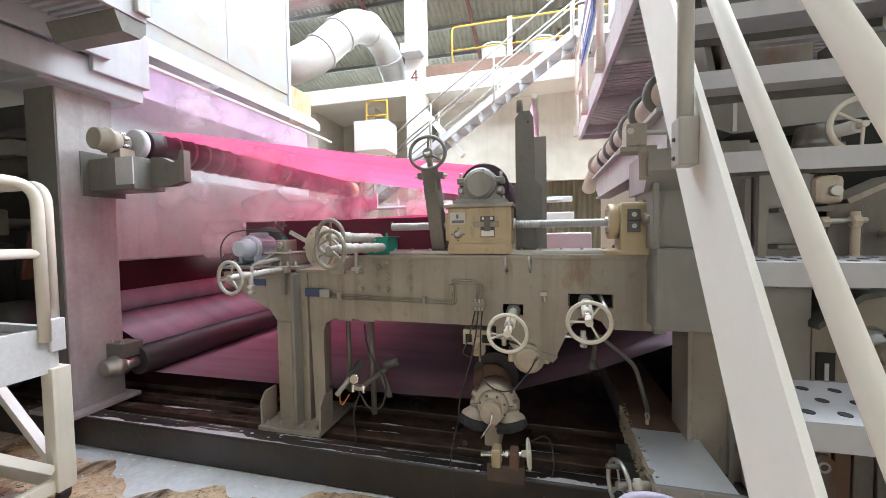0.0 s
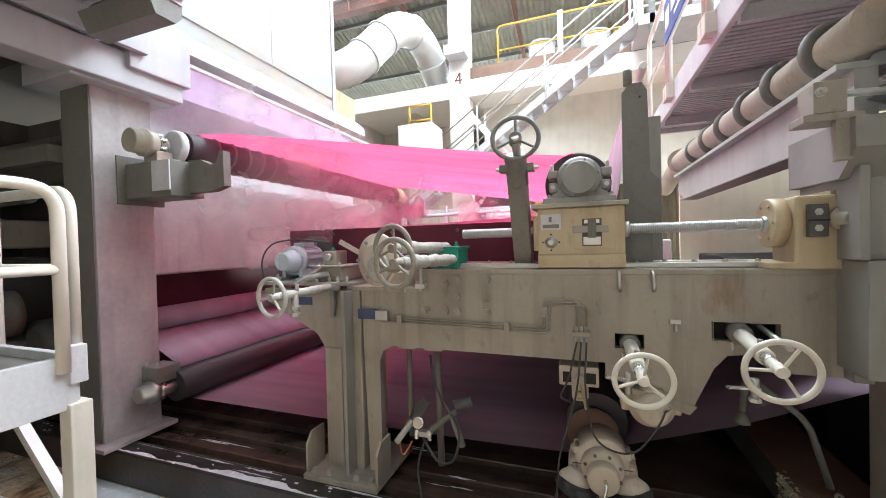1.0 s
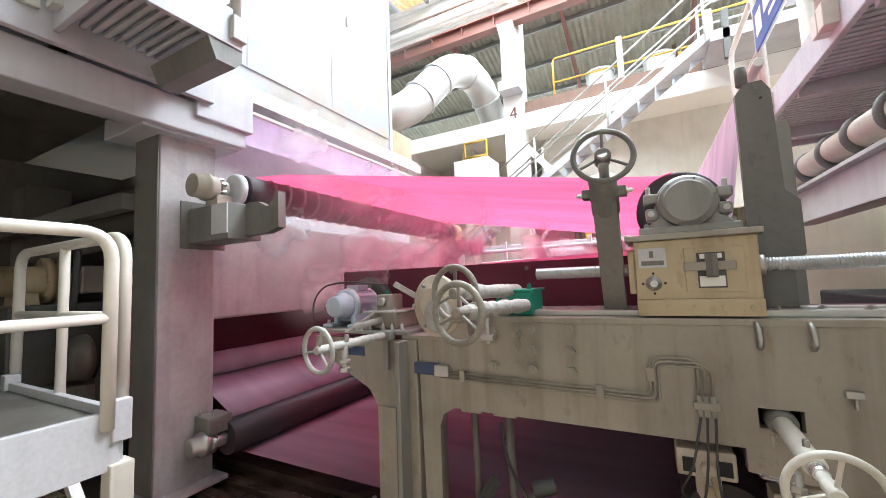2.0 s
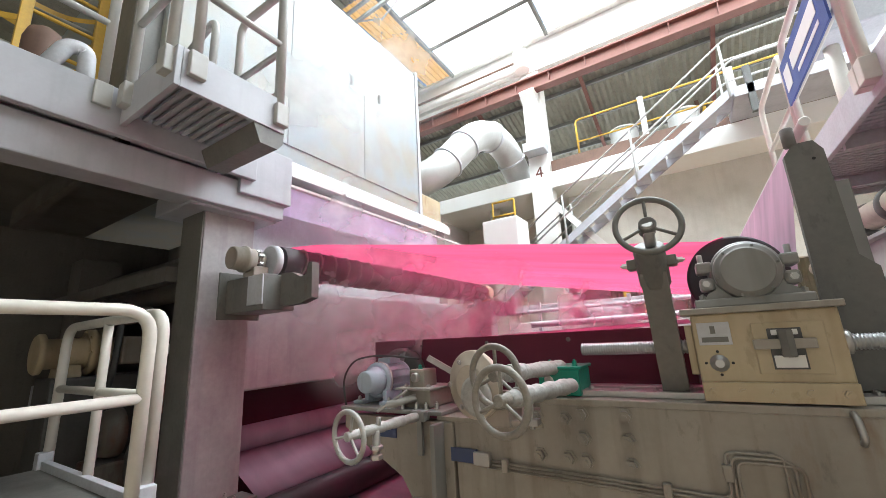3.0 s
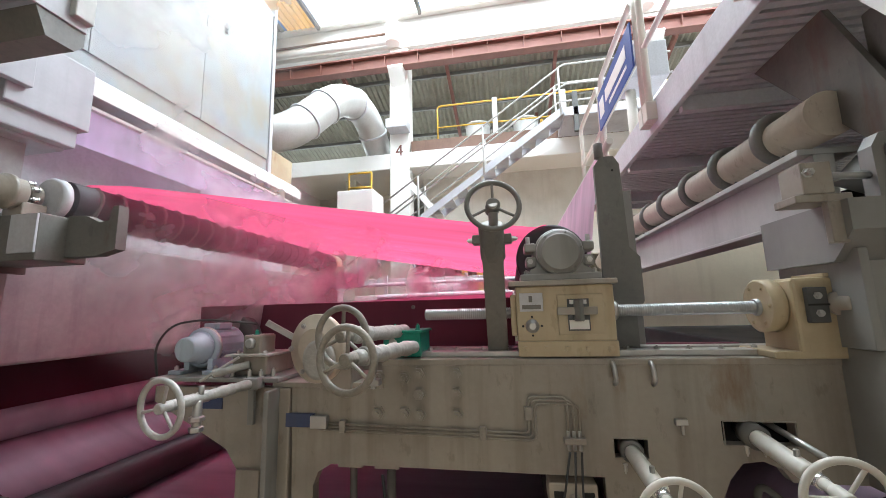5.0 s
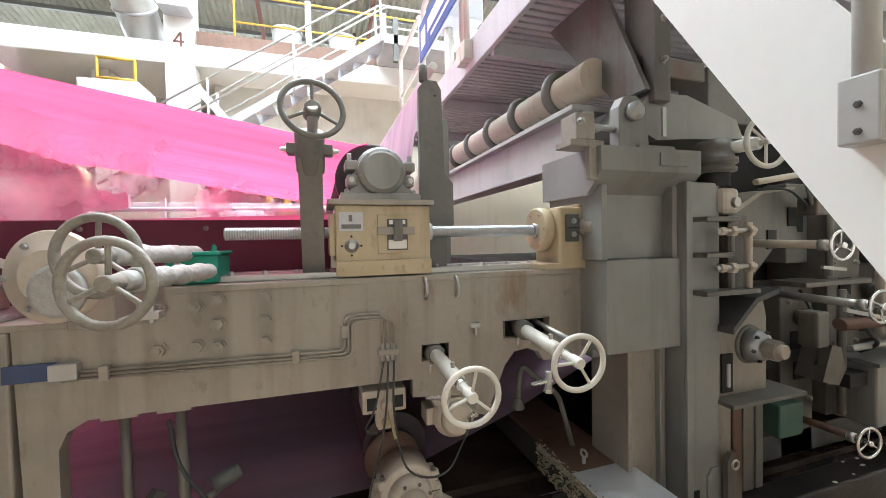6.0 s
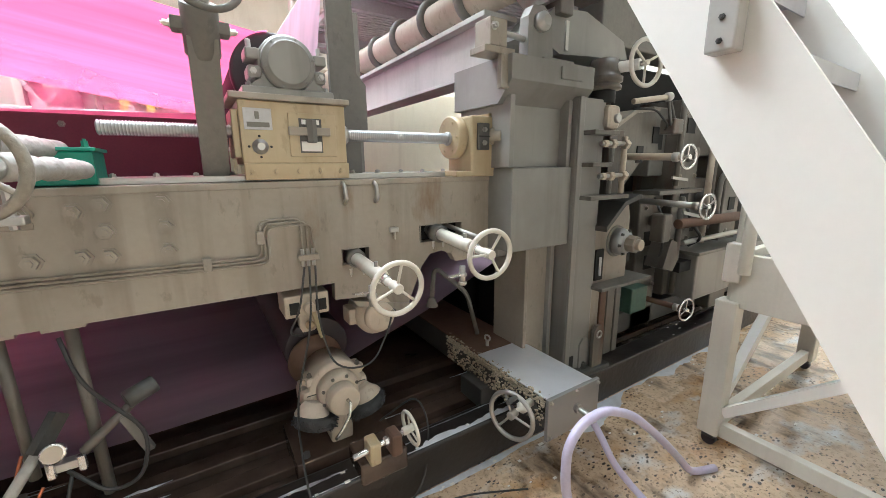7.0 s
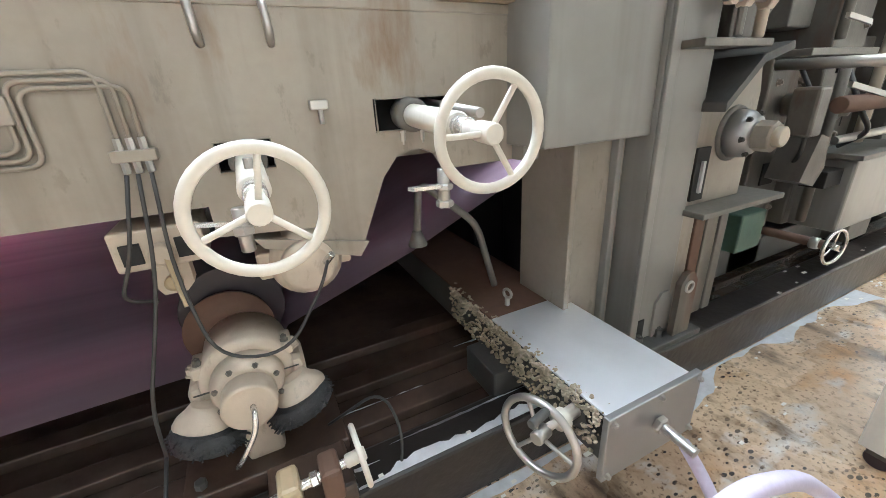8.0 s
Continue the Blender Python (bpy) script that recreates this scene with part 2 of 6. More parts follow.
def steam_material():
    """Thin drifting vapour: mostly clear, thinning out from the middle of each puff."""
    m, t, p = nodes_of("vapour")
    co = t.nodes.new("ShaderNodeTexCoord")
    g = t.nodes.new("ShaderNodeTexGradient")
    g.gradient_type = "SPHERICAL"
    t.links.new(co.outputs["Object"], g.inputs[0])
    nz = t.nodes.new("ShaderNodeTexNoise")
    nz.inputs["Scale"].default_value, nz.inputs["Detail"].default_value = 1.6, 5
    t.links.new(co.outputs["Object"], nz.inputs["Vector"])
    mu = t.nodes.new("ShaderNodeMath")
    mu.operation = "MULTIPLY"
    t.links.new(g.outputs["Fac"], mu.inputs[0])
    t.links.new(ramp(t, nz.outputs["Fac"], 0.32, 0.68), mu.inputs[1])
    m2 = t.nodes.new("ShaderNodeMath")
    m2.operation = "MULTIPLY"
    t.links.new(mu.outputs[0], m2.inputs[0])
    m2.inputs[1].default_value = 0.75
    di = t.nodes.new("ShaderNodeBsdfDiffuse")
    di.inputs[0].default_value = (0.9, 0.9, 0.9, 1)
    tl = t.nodes.new("ShaderNodeBsdfTranslucent")
    tl.inputs[0].default_value = (0.9, 0.9, 0.9, 1)
    mx = t.nodes.new("ShaderNodeMixShader")
    mx.inputs[0].default_value = 0.6
    t.links.new(di.outputs[0], mx.inputs[1])
    t.links.new(tl.outputs[0], mx.inputs[2])
    tp = t.nodes.new("ShaderNodeBsdfTransparent")
    m3 = t.nodes.new("ShaderNodeMixShader")
    t.links.new(m2.outputs[0], m3.inputs[0])
    t.links.new(tp.outputs[0], m3.inputs[1])
    t.links.new(mx.outputs[0], m3.inputs[2])
    t.links.new(m3.outputs[0], t.nodes["Material Output"].inputs[0])
    return m


VAPOUR = steam_material()

# ---- mesh helpers ----
ORIGIN = {}


def thing(name, base, label, category, group="", kind=""):
    ob = new(name)
    ob.location = base
    ORIGIN[ob.name] = Vector(base)
    return tagged(ob, label, category, group, kind)


def link_mesh(name, bm, mat, base):
    bmesh.ops.recalc_face_normals(bm, faces=bm.faces)
    bmesh.ops.translate(bm, verts=bm.verts, vec=-Vector(base))
    me = bpy.data.meshes.new(name)
    bm.to_mesh(me)
    bm.free()
    me.materials.append(mat)
    return new(name, me)


def part(name, bm, mat, parent, label=""):
    """One mesh, given in world metres, as a part of a thing or of a part."""
    base = ORIGIN[parent.name]
    ob = link_mesh(name, bm, mat, base)
    ob.parent = parent
    ORIGIN[ob.name] = base
    return tagged(ob, label)


def solid(name, bm, mat, label, category="", kind="", base=(0, 0, 0), group=""):
    """A thing or piece of the setting that is one mesh."""
    ob = link_mesh(name, bm, mat, base)
    ob.location = base
    ORIGIN[ob.name] = Vector(base)
    return tagged(ob, label, category, group, kind)


def box(x0, x1, y0, y1, z0, z1, bev=0.0, bm=None):
    bm = bm or bmesh.new()
    v = bmesh.ops.create_cube(bm, size=1)["verts"]
    for q in v:
        q.co = Vector((x0 + (q.co.x + 0.5) * (x1 - x0), y0 + (q.co.y + 0.5) * (y1 - y0), z0 + (q.co.z + 0.5) * (z1 - z0)))
    if bev:
        es = list({e for q in v for e in q.link_edges})
        bmesh.ops.bevel(bm, geom=es, offset=bev, segments=2, affect="EDGES", profile=0.5)
    return bm


def frame_of(d):
    d = Vector(d).normalized()
    a = Vector((0, 0, 1)) if abs(d.z) < 0.9 else Vector((1, 0, 0))
    u = d.cross(a).normalized()
    return d, u, d.cross(u)


def lathe(a, d, prof, seg=24, bm=None):
    """Turned body from a along d; prof: (distance along, radius)."""
    bm = bm or bmesh.new()
    a = Vector(a)
    d, u, w = frame_of(d)
    rings = []
    for s, r in prof:
        rings.append([bm.verts.new(a + d * s + (u * math.cos(2 * math.pi * i / seg) + w * math.sin(2 * math.pi * i / seg)) * max(r, 1e-4)) for i in range(seg)])
    for p, q in zip(rings, rings[1:]):
        for i in range(seg):
            bm.faces.new((p[i], p[(i + 1) % seg], q[(i + 1) % seg], q[i])).smooth = seg > 8
    for ring in (rings[0], rings[-1]):
        bm.faces.new(ring)
    return bm


def cyl(a, b, r, seg=20, bm=None, edge=0.0):
    a, b = Vector(a), Vector(b)
    n = (b - a).length
    e = edge or min(0.004, r * 0.15, n * 0.2)
    return lathe(a, b - a, [(0, r - e), (e, r), (n - e, r), (n, r - e)], seg, bm)


def torus(c, axis, R, r, seg=40, ms=10, bm=None):
    bm = bm or bmesh.new()
    c = Vector(c)
    d, u, w = frame_of(axis)
    g = []
    for i in range(seg):
        a = 2 * math.pi * i / seg
        e = u * math.cos(a) + w * math.sin(a)
        g.append([bm.verts.new(c + e * (R + r * math.cos(2 * math.pi * j / ms)) + d * r * math.sin(2 * math.pi * j / ms)) for j in range(ms)])
    for i in range(seg):
        for j in range(ms):
            bm.faces.new((g[i][j], g[(i + 1) % seg][j], g[(i + 1) % seg][(j + 1) % ms], g[i][(j + 1) % ms])).smooth = True
    return bm


def rounded(pts, rad, n=6):
    """The polyline with its corners rounded."""
    pts = [Vector(p) for p in pts]
    out = [pts[0]]
    for a, b, c in zip(pts, pts[1:], pts[2:]):
        k = min(rad, (a - b).length * 0.48, (c - b).length * 0.48)
        p, q = b + (a - b).normalized() * k, b + (c - b).normalized() * k
        for i in range(n + 1):
            s = i / n
            out.append(p * (1 - s) ** 2 + b * 2 * s * (1 - s) + q * s * s)
    return out + [pts[-1]]


def tube(pts, r, seg=10, rad=0.0, bm=None):
    bm = bm or bmesh.new()
    pts = rounded(pts, rad) if rad else [Vector(p) for p in pts]
    d, u, w = frame_of(pts[1] - pts[0])
    rings = []
    for i, p in enumerate(pts):
        t = (pts[min(i + 1, len(pts) - 1)] - pts[max(i - 1, 0)]).normalized()
        u = (u - t * u.dot(t)).normalized()
        w = t.cross(u)
        rings.append([bm.verts.new(p + (u * math.cos(2 * math.pi * k / seg) + w * math.sin(2 * math.pi * k / seg)) * r) for k in range(seg)])
    for p, q in zip(rings, rings[1:]):
        for i in range(seg):
            bm.faces.new((p[i], p[(i + 1) % seg], q[(i + 1) % seg], q[i])).smooth = True
    for ring in (rings[0], rings[-1]):
        bm.faces.new(ring)
    return bm


def prism(pts, axis, a, b, bm=None):
    """An outline pulled from a to b along an axis; outline as (y, z), (x, z) or (x, y)."""
    bm = bm or bmesh.new()

    def at(p, h):
        return {"x": (h, p[0], p[1]), "y": (p[0], h, p[1]), "z": (p[0], p[1], h)}[axis]
    lo = [bm.verts.new(at(p, a)) for p in pts]
    hi = [bm.verts.new(at(p, b)) for p in pts]
    bm.faces.new(lo)
    bm.faces.new(hi)
    for i in range(len(pts)):
        bm.faces.new((lo[i], lo[(i + 1) % len(pts)], hi[(i + 1) % len(pts)], hi[i]))
    return bm


def pierced(pts, holes, a, b):
    """An (x, z) outline with openings, pulled from y = a to y = b."""
    bm = bmesh.new()
    loops = []
    for y in (a, b):
        ring = []
        for loop in (pts, *holes):
            ring.append([bm.verts.new((x, y, z)) for x, z in loop])
        edges = [bm.edges.new((q[i], q[(i + 1) % len(q)])) for q in ring for i in range(len(q))]
        bmesh.ops.triangle_fill(bm, use_beauty=True, edges=edges)
        loops.append(ring)
    for p, q in zip(*loops):
        for i in range(len(p)):
            k = (i + 1) % len(p)
            bm.faces.new((p[i], p[k], q[k], q[i]))
    return bm


def bar(a, b, w, h, bm=None, up=(0, 0, 1)):
    """A straight bar of section w by h from a to b."""
    bm = bm or bmesh.new()
    a, b = Vector(a), Vector(b)
    d = (b - a).normalized()
    s = d.cross(Vector(up)).normalized() * w / 2
    t = s.cross(d).normalized() * h / 2
    q = [[bm.verts.new(p + s * i + t * j) for i, j in ((-1, -1), (1, -1), (1, 1), (-1, 1))] for p in (a, b)]
    bm.faces.new(q[0])
    bm.faces.new(q[1])
    for i in range(4):
        bm.faces.new((q[0][i], q[0][(i + 1) % 4], q[1][(i + 1) % 4], q[1][i]))
    return bm


def bolt(p, axis, r=0.012, h=0.012, mat=None, parent=None):
    d = Vector(axis).normalized()
    bm = lathe(p, d, [(0, r * 1.35), (h * 0.2, r * 1.35), (h * 0.21, r), (h, r), (h * 1.01, r * 0.5), (h * 1.3, r * 0.5)], 6)
    return part("bolt", bm, mat or STEEL, parent)


def sheet(rows):
    """A thin web through rows of points."""
    bm = bmesh.new()
    g = [[bm.verts.new(p) for p in row] for row in rows]
    for p, q in zip(g, g[1:]):
        for i in range(len(p) - 1):
            bm.faces.new((p[i], p[i + 1], q[i + 1], q[i])).smooth = True
    return bm


def handwheel(c, axis, R, r, mat, parent, spokes=3, turn=0.0, hub=0.025, dish=0.03):
    """Rim, spokes and hub of a handwheel at c, with its shaft going off along -axis."""
    c = Vector(c)
    d, u, w = frame_of(axis)
    part("rim", torus(c, axis, R, r), mat, parent)
    for i in range(spokes):
        a = turn + 2 * math.pi * i / spokes
        e = u * math.cos(a) + w * math.sin(a)
        part("spoke", cyl(c + e * R, c - d * dish * 0.2 + e * hub * 0.6, r * 0.55, 10), mat, parent)
    part("hub", lathe(c - d * (dish + 0.02), d, [(0, hub * 0.8), (0.004, hub), (dish + 0.03, hub), (dish + 0.034, hub * 0.85)], 18), mat, parent)



def crusted(n, r):
    """Profile of a shaft of length n with lumps of dried pulp on it."""
    k = int(n / 0.012)
    return [(0, r * 0.7)] + [(n * i / k, r * random.uniform(0.9, 1.2)) for i in range(1, k)] + [(n, r * 0.7)]


# ---- the hall ----
solid("floor", box(-14, 12, -5, 17, -0.3, 0.0), FLOOR, "wet stained concrete floor with pits and puddles", kind="structure")
bm = bmesh.new()
for x0, x1, y0, y1, z0, z1 in ((-14.3, -14, -5, 17, 0, 10), (12, 12.3, -5, 17, 0, 10), (-14, 12, -5.3, -5, 0, 10)):
    box(x0, x1, y0, y1, z0, z1, 0, bm)
solid("wall_outer", bm, CONC, "plain plastered hall walls", kind="structure")


def corrugated(x0, x1, ya, za, yb, zb, pitch=0.16, amp=0.025, bm=None):
    """Corrugated sheet from (ya, za) to (yb, zb), with ribs that run up it."""
    bm = bm or bmesh.new()
    n = int((x1 - x0) / pitch * 4)
    d = Vector((0, yb - ya, zb - za)).normalized()
    nn = Vector((0, -d.z, d.y))
    lo, hi = [], []
    for i in range(n + 1):
        x = x0 + (x1 - x0) * i / n
        o = nn * amp * math.sin(i * math.pi / 2)
        lo.append(bm.verts.new(Vector((x, ya, za)) + o))
        hi.append(bm.verts.new(Vector((x, yb, zb)) + o))
    for i in range(n):
        bm.faces.new((lo[i], lo[i + 1], hi[i + 1], hi[i]))
    return bm


# main roof with its light strip over the machine; the aisle strip is assumed
bm = bmesh.new()
for x0, x1, y0, y1 in ((-14, -6.6, -5, 10), (9, 12, -5, 10), (-6.6, 9, -5, 3.6)):
    corrugated(x0, x1, y0, 9.62, y1, 9.62, bm=bm)
corrugated(-6.6, -5.6, 3.6, 9.62, 6.2, 9.62, bm=bm)
corrugated(-14, 12, 10.4, 8.9, 16.2, 7.25, bm=bm)
solid("ceiling", bm, CORR, "corrugated sheet roof", kind="structure")
for i, (x0, x1) in enumerate(((-5.5, -2.7), (-2.6, 0.3), (0.4, 3.2), (3.3, 6.1), (6.2, 9))):
    solid("window_%d" % (i + 1), box(x0, x1, 3.6, 9.8, 9.60, 9.61), PANE, "bright white translucent roof light panel", kind="structure")
solid("window_6", corrugated(-6.5, -5.56, 6.2, 9.62, 9.8, 9.62), PANEY, "yellowed corrugated roof light sheet", kind="structure")
solid("window_7", box(-12, 10, 16.0, 16.05, 6.15, 7.1), PANE, "bright clerestory window band under the far roof", kind="structure")
# glowing pane added out of view to go with the aisle lamp
solid("window_8", box(-3, 8, -0.4, 1.6, 9.57, 9.58), PANE, "unseen glowing roof pane added over the aisle", kind="structure")
solid("wall_eaves", box(-14, 12, 9.8, 10.3, 9.552, 9.64), WHITE, "white painted eaves strip above the edge beam", kind="structure")
grid_ = thing("skylight_frame", (0, 7, 9.5), "dark steel glazing bars under the roof light", "skylight")
for y in (4.6, 5.9, 7.2, 8.5):
    part("glazing_bar", box(-5.5, 9, y - 0.025, y + 0.025, 9.52, 9.59), GREYD, grid_)
for x in (-5.55, -2.65, 0.35, 3.25, 6.15):
    part("glazing_bar", box(x - 0.04, x + 0.04, 3.6, 9.8, 9.49, 9.58), GREYD, grid_)
truss = thing("roof_truss", (-7, 6, 9), "pale lattice roof truss", "truss")
for z in (9.1, 9.5):
    part("chord", bar((-12, 6.6, z), (-4.6, 6.2, z), 0.07, 0.07), ZINC, truss)
for i in range(9):
    part("web_bar", bar((-12 + i * 0.8, 6.58, 9.1 + 0.4 * (i % 2)), (-11.2 + i * 0.8, 6.54, 9.5 - 0.4 * (i % 2)), 0.03, 0.03), ZINC, truss)

# far row of columns with beam, crane rail, gallery slab and walls
solid("wall_far_beam", box(-14, 12, 9.95, 10.4, 8.72, 9.55, 0.02), WHITE, "white painted concrete edge beam", kind="structure")
for x in (-9.6, -3.3, 3.0, 9.2):
    col = thing("hall_column", (x, 10.2, 0), "white painted concrete column with corbels", "column", "hall columns")
    part("shaft", box(x - 0.26, x + 0.26, 9.98, 10.42, 0, 8.72, 0.02), WHITE, col)
    part("corbel", prism([(9.98, 7.6), (9.6, 7.95), (9.6, 8.0), (9.98, 8.0)], "x", x - 0.2, x + 0.2), WHITE, col)
    part("bracket", box(x - 0.24, x + 0.3, 9.55, 9.98, 6.25, 6.5, 0.02), PALE, col)
    if -4 < x < 0:
        for q in ([(x + 0.02, 5.66), (x + 0.06, 5.66), (x + 0.06, 5.95), (x + 0.02, 5.95)], [(x - 0.1, 5.74), (x + 0.1, 5.74), (x + 0.1, 5.78), (x - 0.1, 5.78)], [(x - 0.1, 5.76), (x - 0.06, 5.76), (x + 0.06, 5.95), (x + 0.02, 5.95)]):
            part("numeral_stroke", prism(q, "y", 9.974, 9.979), REDOX, col, "red painted numeral stroke")
    part("pipe_cap", cyl((x - 0.1, 9.8, 8.75), (x - 0.1, 9.8, 9.3), 0.2), WHITE, col)
crane = thing("crane_girder", (0, 9.75, 8), "red oxide painted steel crane girder", "girder")
part("web", box(-14, 12, 9.73, 9.77, 8.0, 8.34), REDOX, crane)
for z in (8.0, 8.34):
    part("flange", box(-14, 12, 9.62, 9.88, z - 0.02, z + 0.02), REDOX, crane)
for i in range(28):
    part("stiffener", box(-13.5 + i * 0.9, -13.48 + i * 0.9, 9.64, 9.73, 8.02, 8.32), REDOX, crane)
solid("wall_gallery_slab", box(-14, 12, 10.0, 16, 5.32, 5.75, 0.02), WHITE, "white concrete gallery slab", kind="structure")
solid("wall_north", box(-14, 12, 16.1, 16.3, 0, 6.15), CONC, "plastered far wall", kind="structure")
solid("wall_north_upper", corrugated(-14, 12, 16.06, 7.1, 16.06, 8.2), CORR, "corrugated cladding above the window band", kind="structure")
solid("wall_under_gallery", box(-2.9, 8, 11.0, 11.2, 3.0, 5.32), CONC, "pale plastered wall under the gallery", kind="structure")
solid("wall_fence", corrugated(-2.5, 11, 13.0, 0, 13.0, 4.6), CORR, "corrugated sheet screen wall", kind="structure")
solid("wall_rooms", box(-14, -3.6, 12.2, 12.4, 0, 5.32), CONC, "plastered rear wall under the gallery", kind="structure")
for x in (-4.9, -6.8):
    solid("wall_pier", box(x - 0.15, x + 0.15, 10.6, 12.2, 0, 5.32), CONC, "plastered pier under the gallery", kind="structure")
solid("wall_upstand", box(-3.0, 1.0, 10.05, 10.2, 5.75, 6.05), RUSTY, "rusty brown upstand along the gallery edge", kind="structure")

slope = thing("roof_rafters", (0, 13, 8), "red oxide rafters with dark purlins under the far roof", "rafter")
for y in (11.2, 12.4, 13.6, 14.8):
    part("purlin", box(-14, 12, y - 0.04, y + 0.04, 8.9 - 0.2845 * (y - 10.4) - 0.16, 8.9 - 0.2845 * (y - 10.4) - 0.05), GREYD, slope)
for x in (-5.2, -2.1, 0.9, 3.9, 6.9):
    part("rafter", bar((x, 10.45, 8.6), (x, 15.95, 7.0), 0.09, 0.14), REDOX, slope)
for x in (-0.9, 0.5, 2.4):
    part("stanchion", box(x - 0.05, x + 0.05, 13.0, 13.1, 5.75, 8.0), RUSTY, slope)
eaves = thing("eaves_pipe", (-4, 9.85, 8.9), "pale lagged pipe with a thin rusty line along the edge beam", "pipe")
part("pipe", cyl((-9, 9.8, 8.86), (-3.6, 9.8, 8.86), 0.1, 16), WHITE, eaves)
part("thin_line", cyl((-9, 9.86, 9.12), (-3.6, 9.86, 9.12), 0.035, 10), RUSTY, eaves)

# gallery rails, far stair, drums
rail = thing("gallery_rail", (0, 10.1, 5.75), "yellow tube guard rail along the gallery edge", "railing")
part("top_rail", tube([(-2.3, 10.15, 5.75), (-2.3, 10.15, 7.0), (5, 10.15, 7.0)], 0.024, 8, 0.12), YELLOW, rail)
part("mid_rail", tube([(-2.3, 10.15, 6.4), (5, 10.15, 6.4)], 0.02, 8), YELLOW, rail)
for x in (-0.8, 0.9, 2.6, 4.3):
    part("post", box(x - 0.06, x + 0.06, 10.1, 10.2, 5.75, 7.05), ZINC, rail)
for x in (0.3, 0.5, 0.7, 0.9):
    solid("gas_bottle", lathe((x, 11.6, 5.75), (0, 0, 1), [(0, 0.1), (1.0, 0.1), (1.15, 0.05), (1.3, 0.04)], 14), YELLOW, "yellow gas bottle on the gallery", "bottle", group="gas bottles", base=(x, 11.6, 5.75))
for x in (-1.3, 0.0):
    dr = thing("drum", (x, 10.9, 5.75), "grey lidded metal drum on the gallery", "drum", "gallery drums")
    part("shell", lathe((x, 10.9, 5.75), (0, 0, 1), [(0, 0.33), (0.4, 0.33), (0.42, 0.35), (0.44, 0.33), (0.9, 0.33)], 24), ZINC, dr)
    part("lid", lathe((x, 10.9, 6.65), (0, 0, 1), [(0, 0.35), (0.05, 0.35), (0.12, 0.2), (0.16, 0.05)], 24), ZINC, dr)

st = thing("far_staircase", (-2.6, 9.3, 0), "pale steel stair with tube handrails up to the gallery", "stairs")
sb, stp = Vector((-4.6, 9.3, 2.25)), Vector((0.75, 9.3, 5.95))
for y in (8.95, 9.65):
    part("stringer", bar((sb.x, y, sb.z), (stp.x, y, stp.z), 0.05, 0.15), GALL, st)
for i in range(17):
    q = sb.lerp(stp, (i + 0.5) / 17)
    part("tread", box(q.x - 0.14, q.x + 0.14, 8.97, 9.63, q.z - 0.02, q.z + 0.02), GALL, st)
for y in (8.93, 9.67):
    for h in (0.55, 1.02):
        part("handrail", tube([(sb.x, y, sb.z + h), (stp.x, y, stp.z + h), (stp.x + 2.2, y, stp.z + h)], 0.021, 8, 0.1), RAILG, st)
    for k in (0.1, 0.38, 0.66, 0.98):
        q = sb.lerp(stp, k)
        part("post", cyl((q.x, y, q.z - 0.1), (q.x, y, q.z + 1.02), 0.023, 10), RAILG, st)
part("landing", box(0.7, 3.0, 8.9, 10.0, 5.75, 5.95, 0.01), GALL, st)
part("hanger", bar((0.95, 8.95, 5.4), (0.95, 8.95, 6.3), 0.1, 0.1, None, (1, 0, 0)), DARK, st)
part("diagonal_strut", bar((-3.05, 9.4, 4.9), (-1.9, 9.4, 3.5), 0.18, 0.14), WHITE, st)
yl = thing("yellow_guard", (-4, 9.2, 3.2), "small yellow tube guard at the stair foot", "railing")
for z in (4.2, 4.55, 4.9):
    part("bar", tube([(-4.25, 9.0, z), (-3.7, 9.0, z)], 0.025, 8), YELLOW, yl)
for x in (-4.25, -3.7):
    part("post", cyl((x, 9.0, 3.1), (x, 9.0, 4.9), 0.025, 8), YELLOW, yl)

duct = thing("exhaust_duct", (-4.6, 7.4, 5.4), "large weathered sheet-metal exhaust duct with two bends", "duct")
path = rounded([(-6.2, 7.0, 5.1), (-4.85, 7.3, 5.15), (-4.22, 8.4, 6.55), (-4.08, 9.6, 6.75), (-4.0, 10.75, 5.75)], 0.6, 6)
part("pipe", tube(path, 0.36, 28), ZINC, duct)
for k in (1, 7, 8, 14, 15, 21):
    part("flange_ring", torus(path[k], path[k + 1] - path[k - 1], 0.365, 0.03, 28, 6), PALE, duct)

# ---- drying hood ----
hood = thing("drying_hood", (-6.5, 4.2, 3.5), "large pale insulated dryer hood with panel joints", "hood")
part("shell", box(-9.5, -4.02, 1.9, 5.6, 3.56, 6.3, 0.03), HOODM, hood)
for y0, y1 in ((1.95, 3.12), (3.125, 4.315), (4.32, 5.55)):
    part("panel", box(-4.02, -4.0, y0, y1, 3.9, 6.24, 0.006), HOODM, hood)
part("bottom_lip", prism([(-4.0, 3.56), (-3.9, 3.5), (-3.9, 3.62), (-4.0, 3.72)], "y", 1.9, 6.3), WHITE, hood)
part("corner_angle", box(-4.05, -3.985, 5.56, 5.63, 3.5, 6.34, 0.008), PALE, hood)
part("vent_box", box(-4.4, -4.0, 5.65, 6.2, 3.6, 4.1, 0.02), CREAM, hood)
for y in (4.05, 4.6):
    part("panel_latch", box(-4.0, -3.97, y, y + 0.03, 5.2, 5.34), DARK, hood)

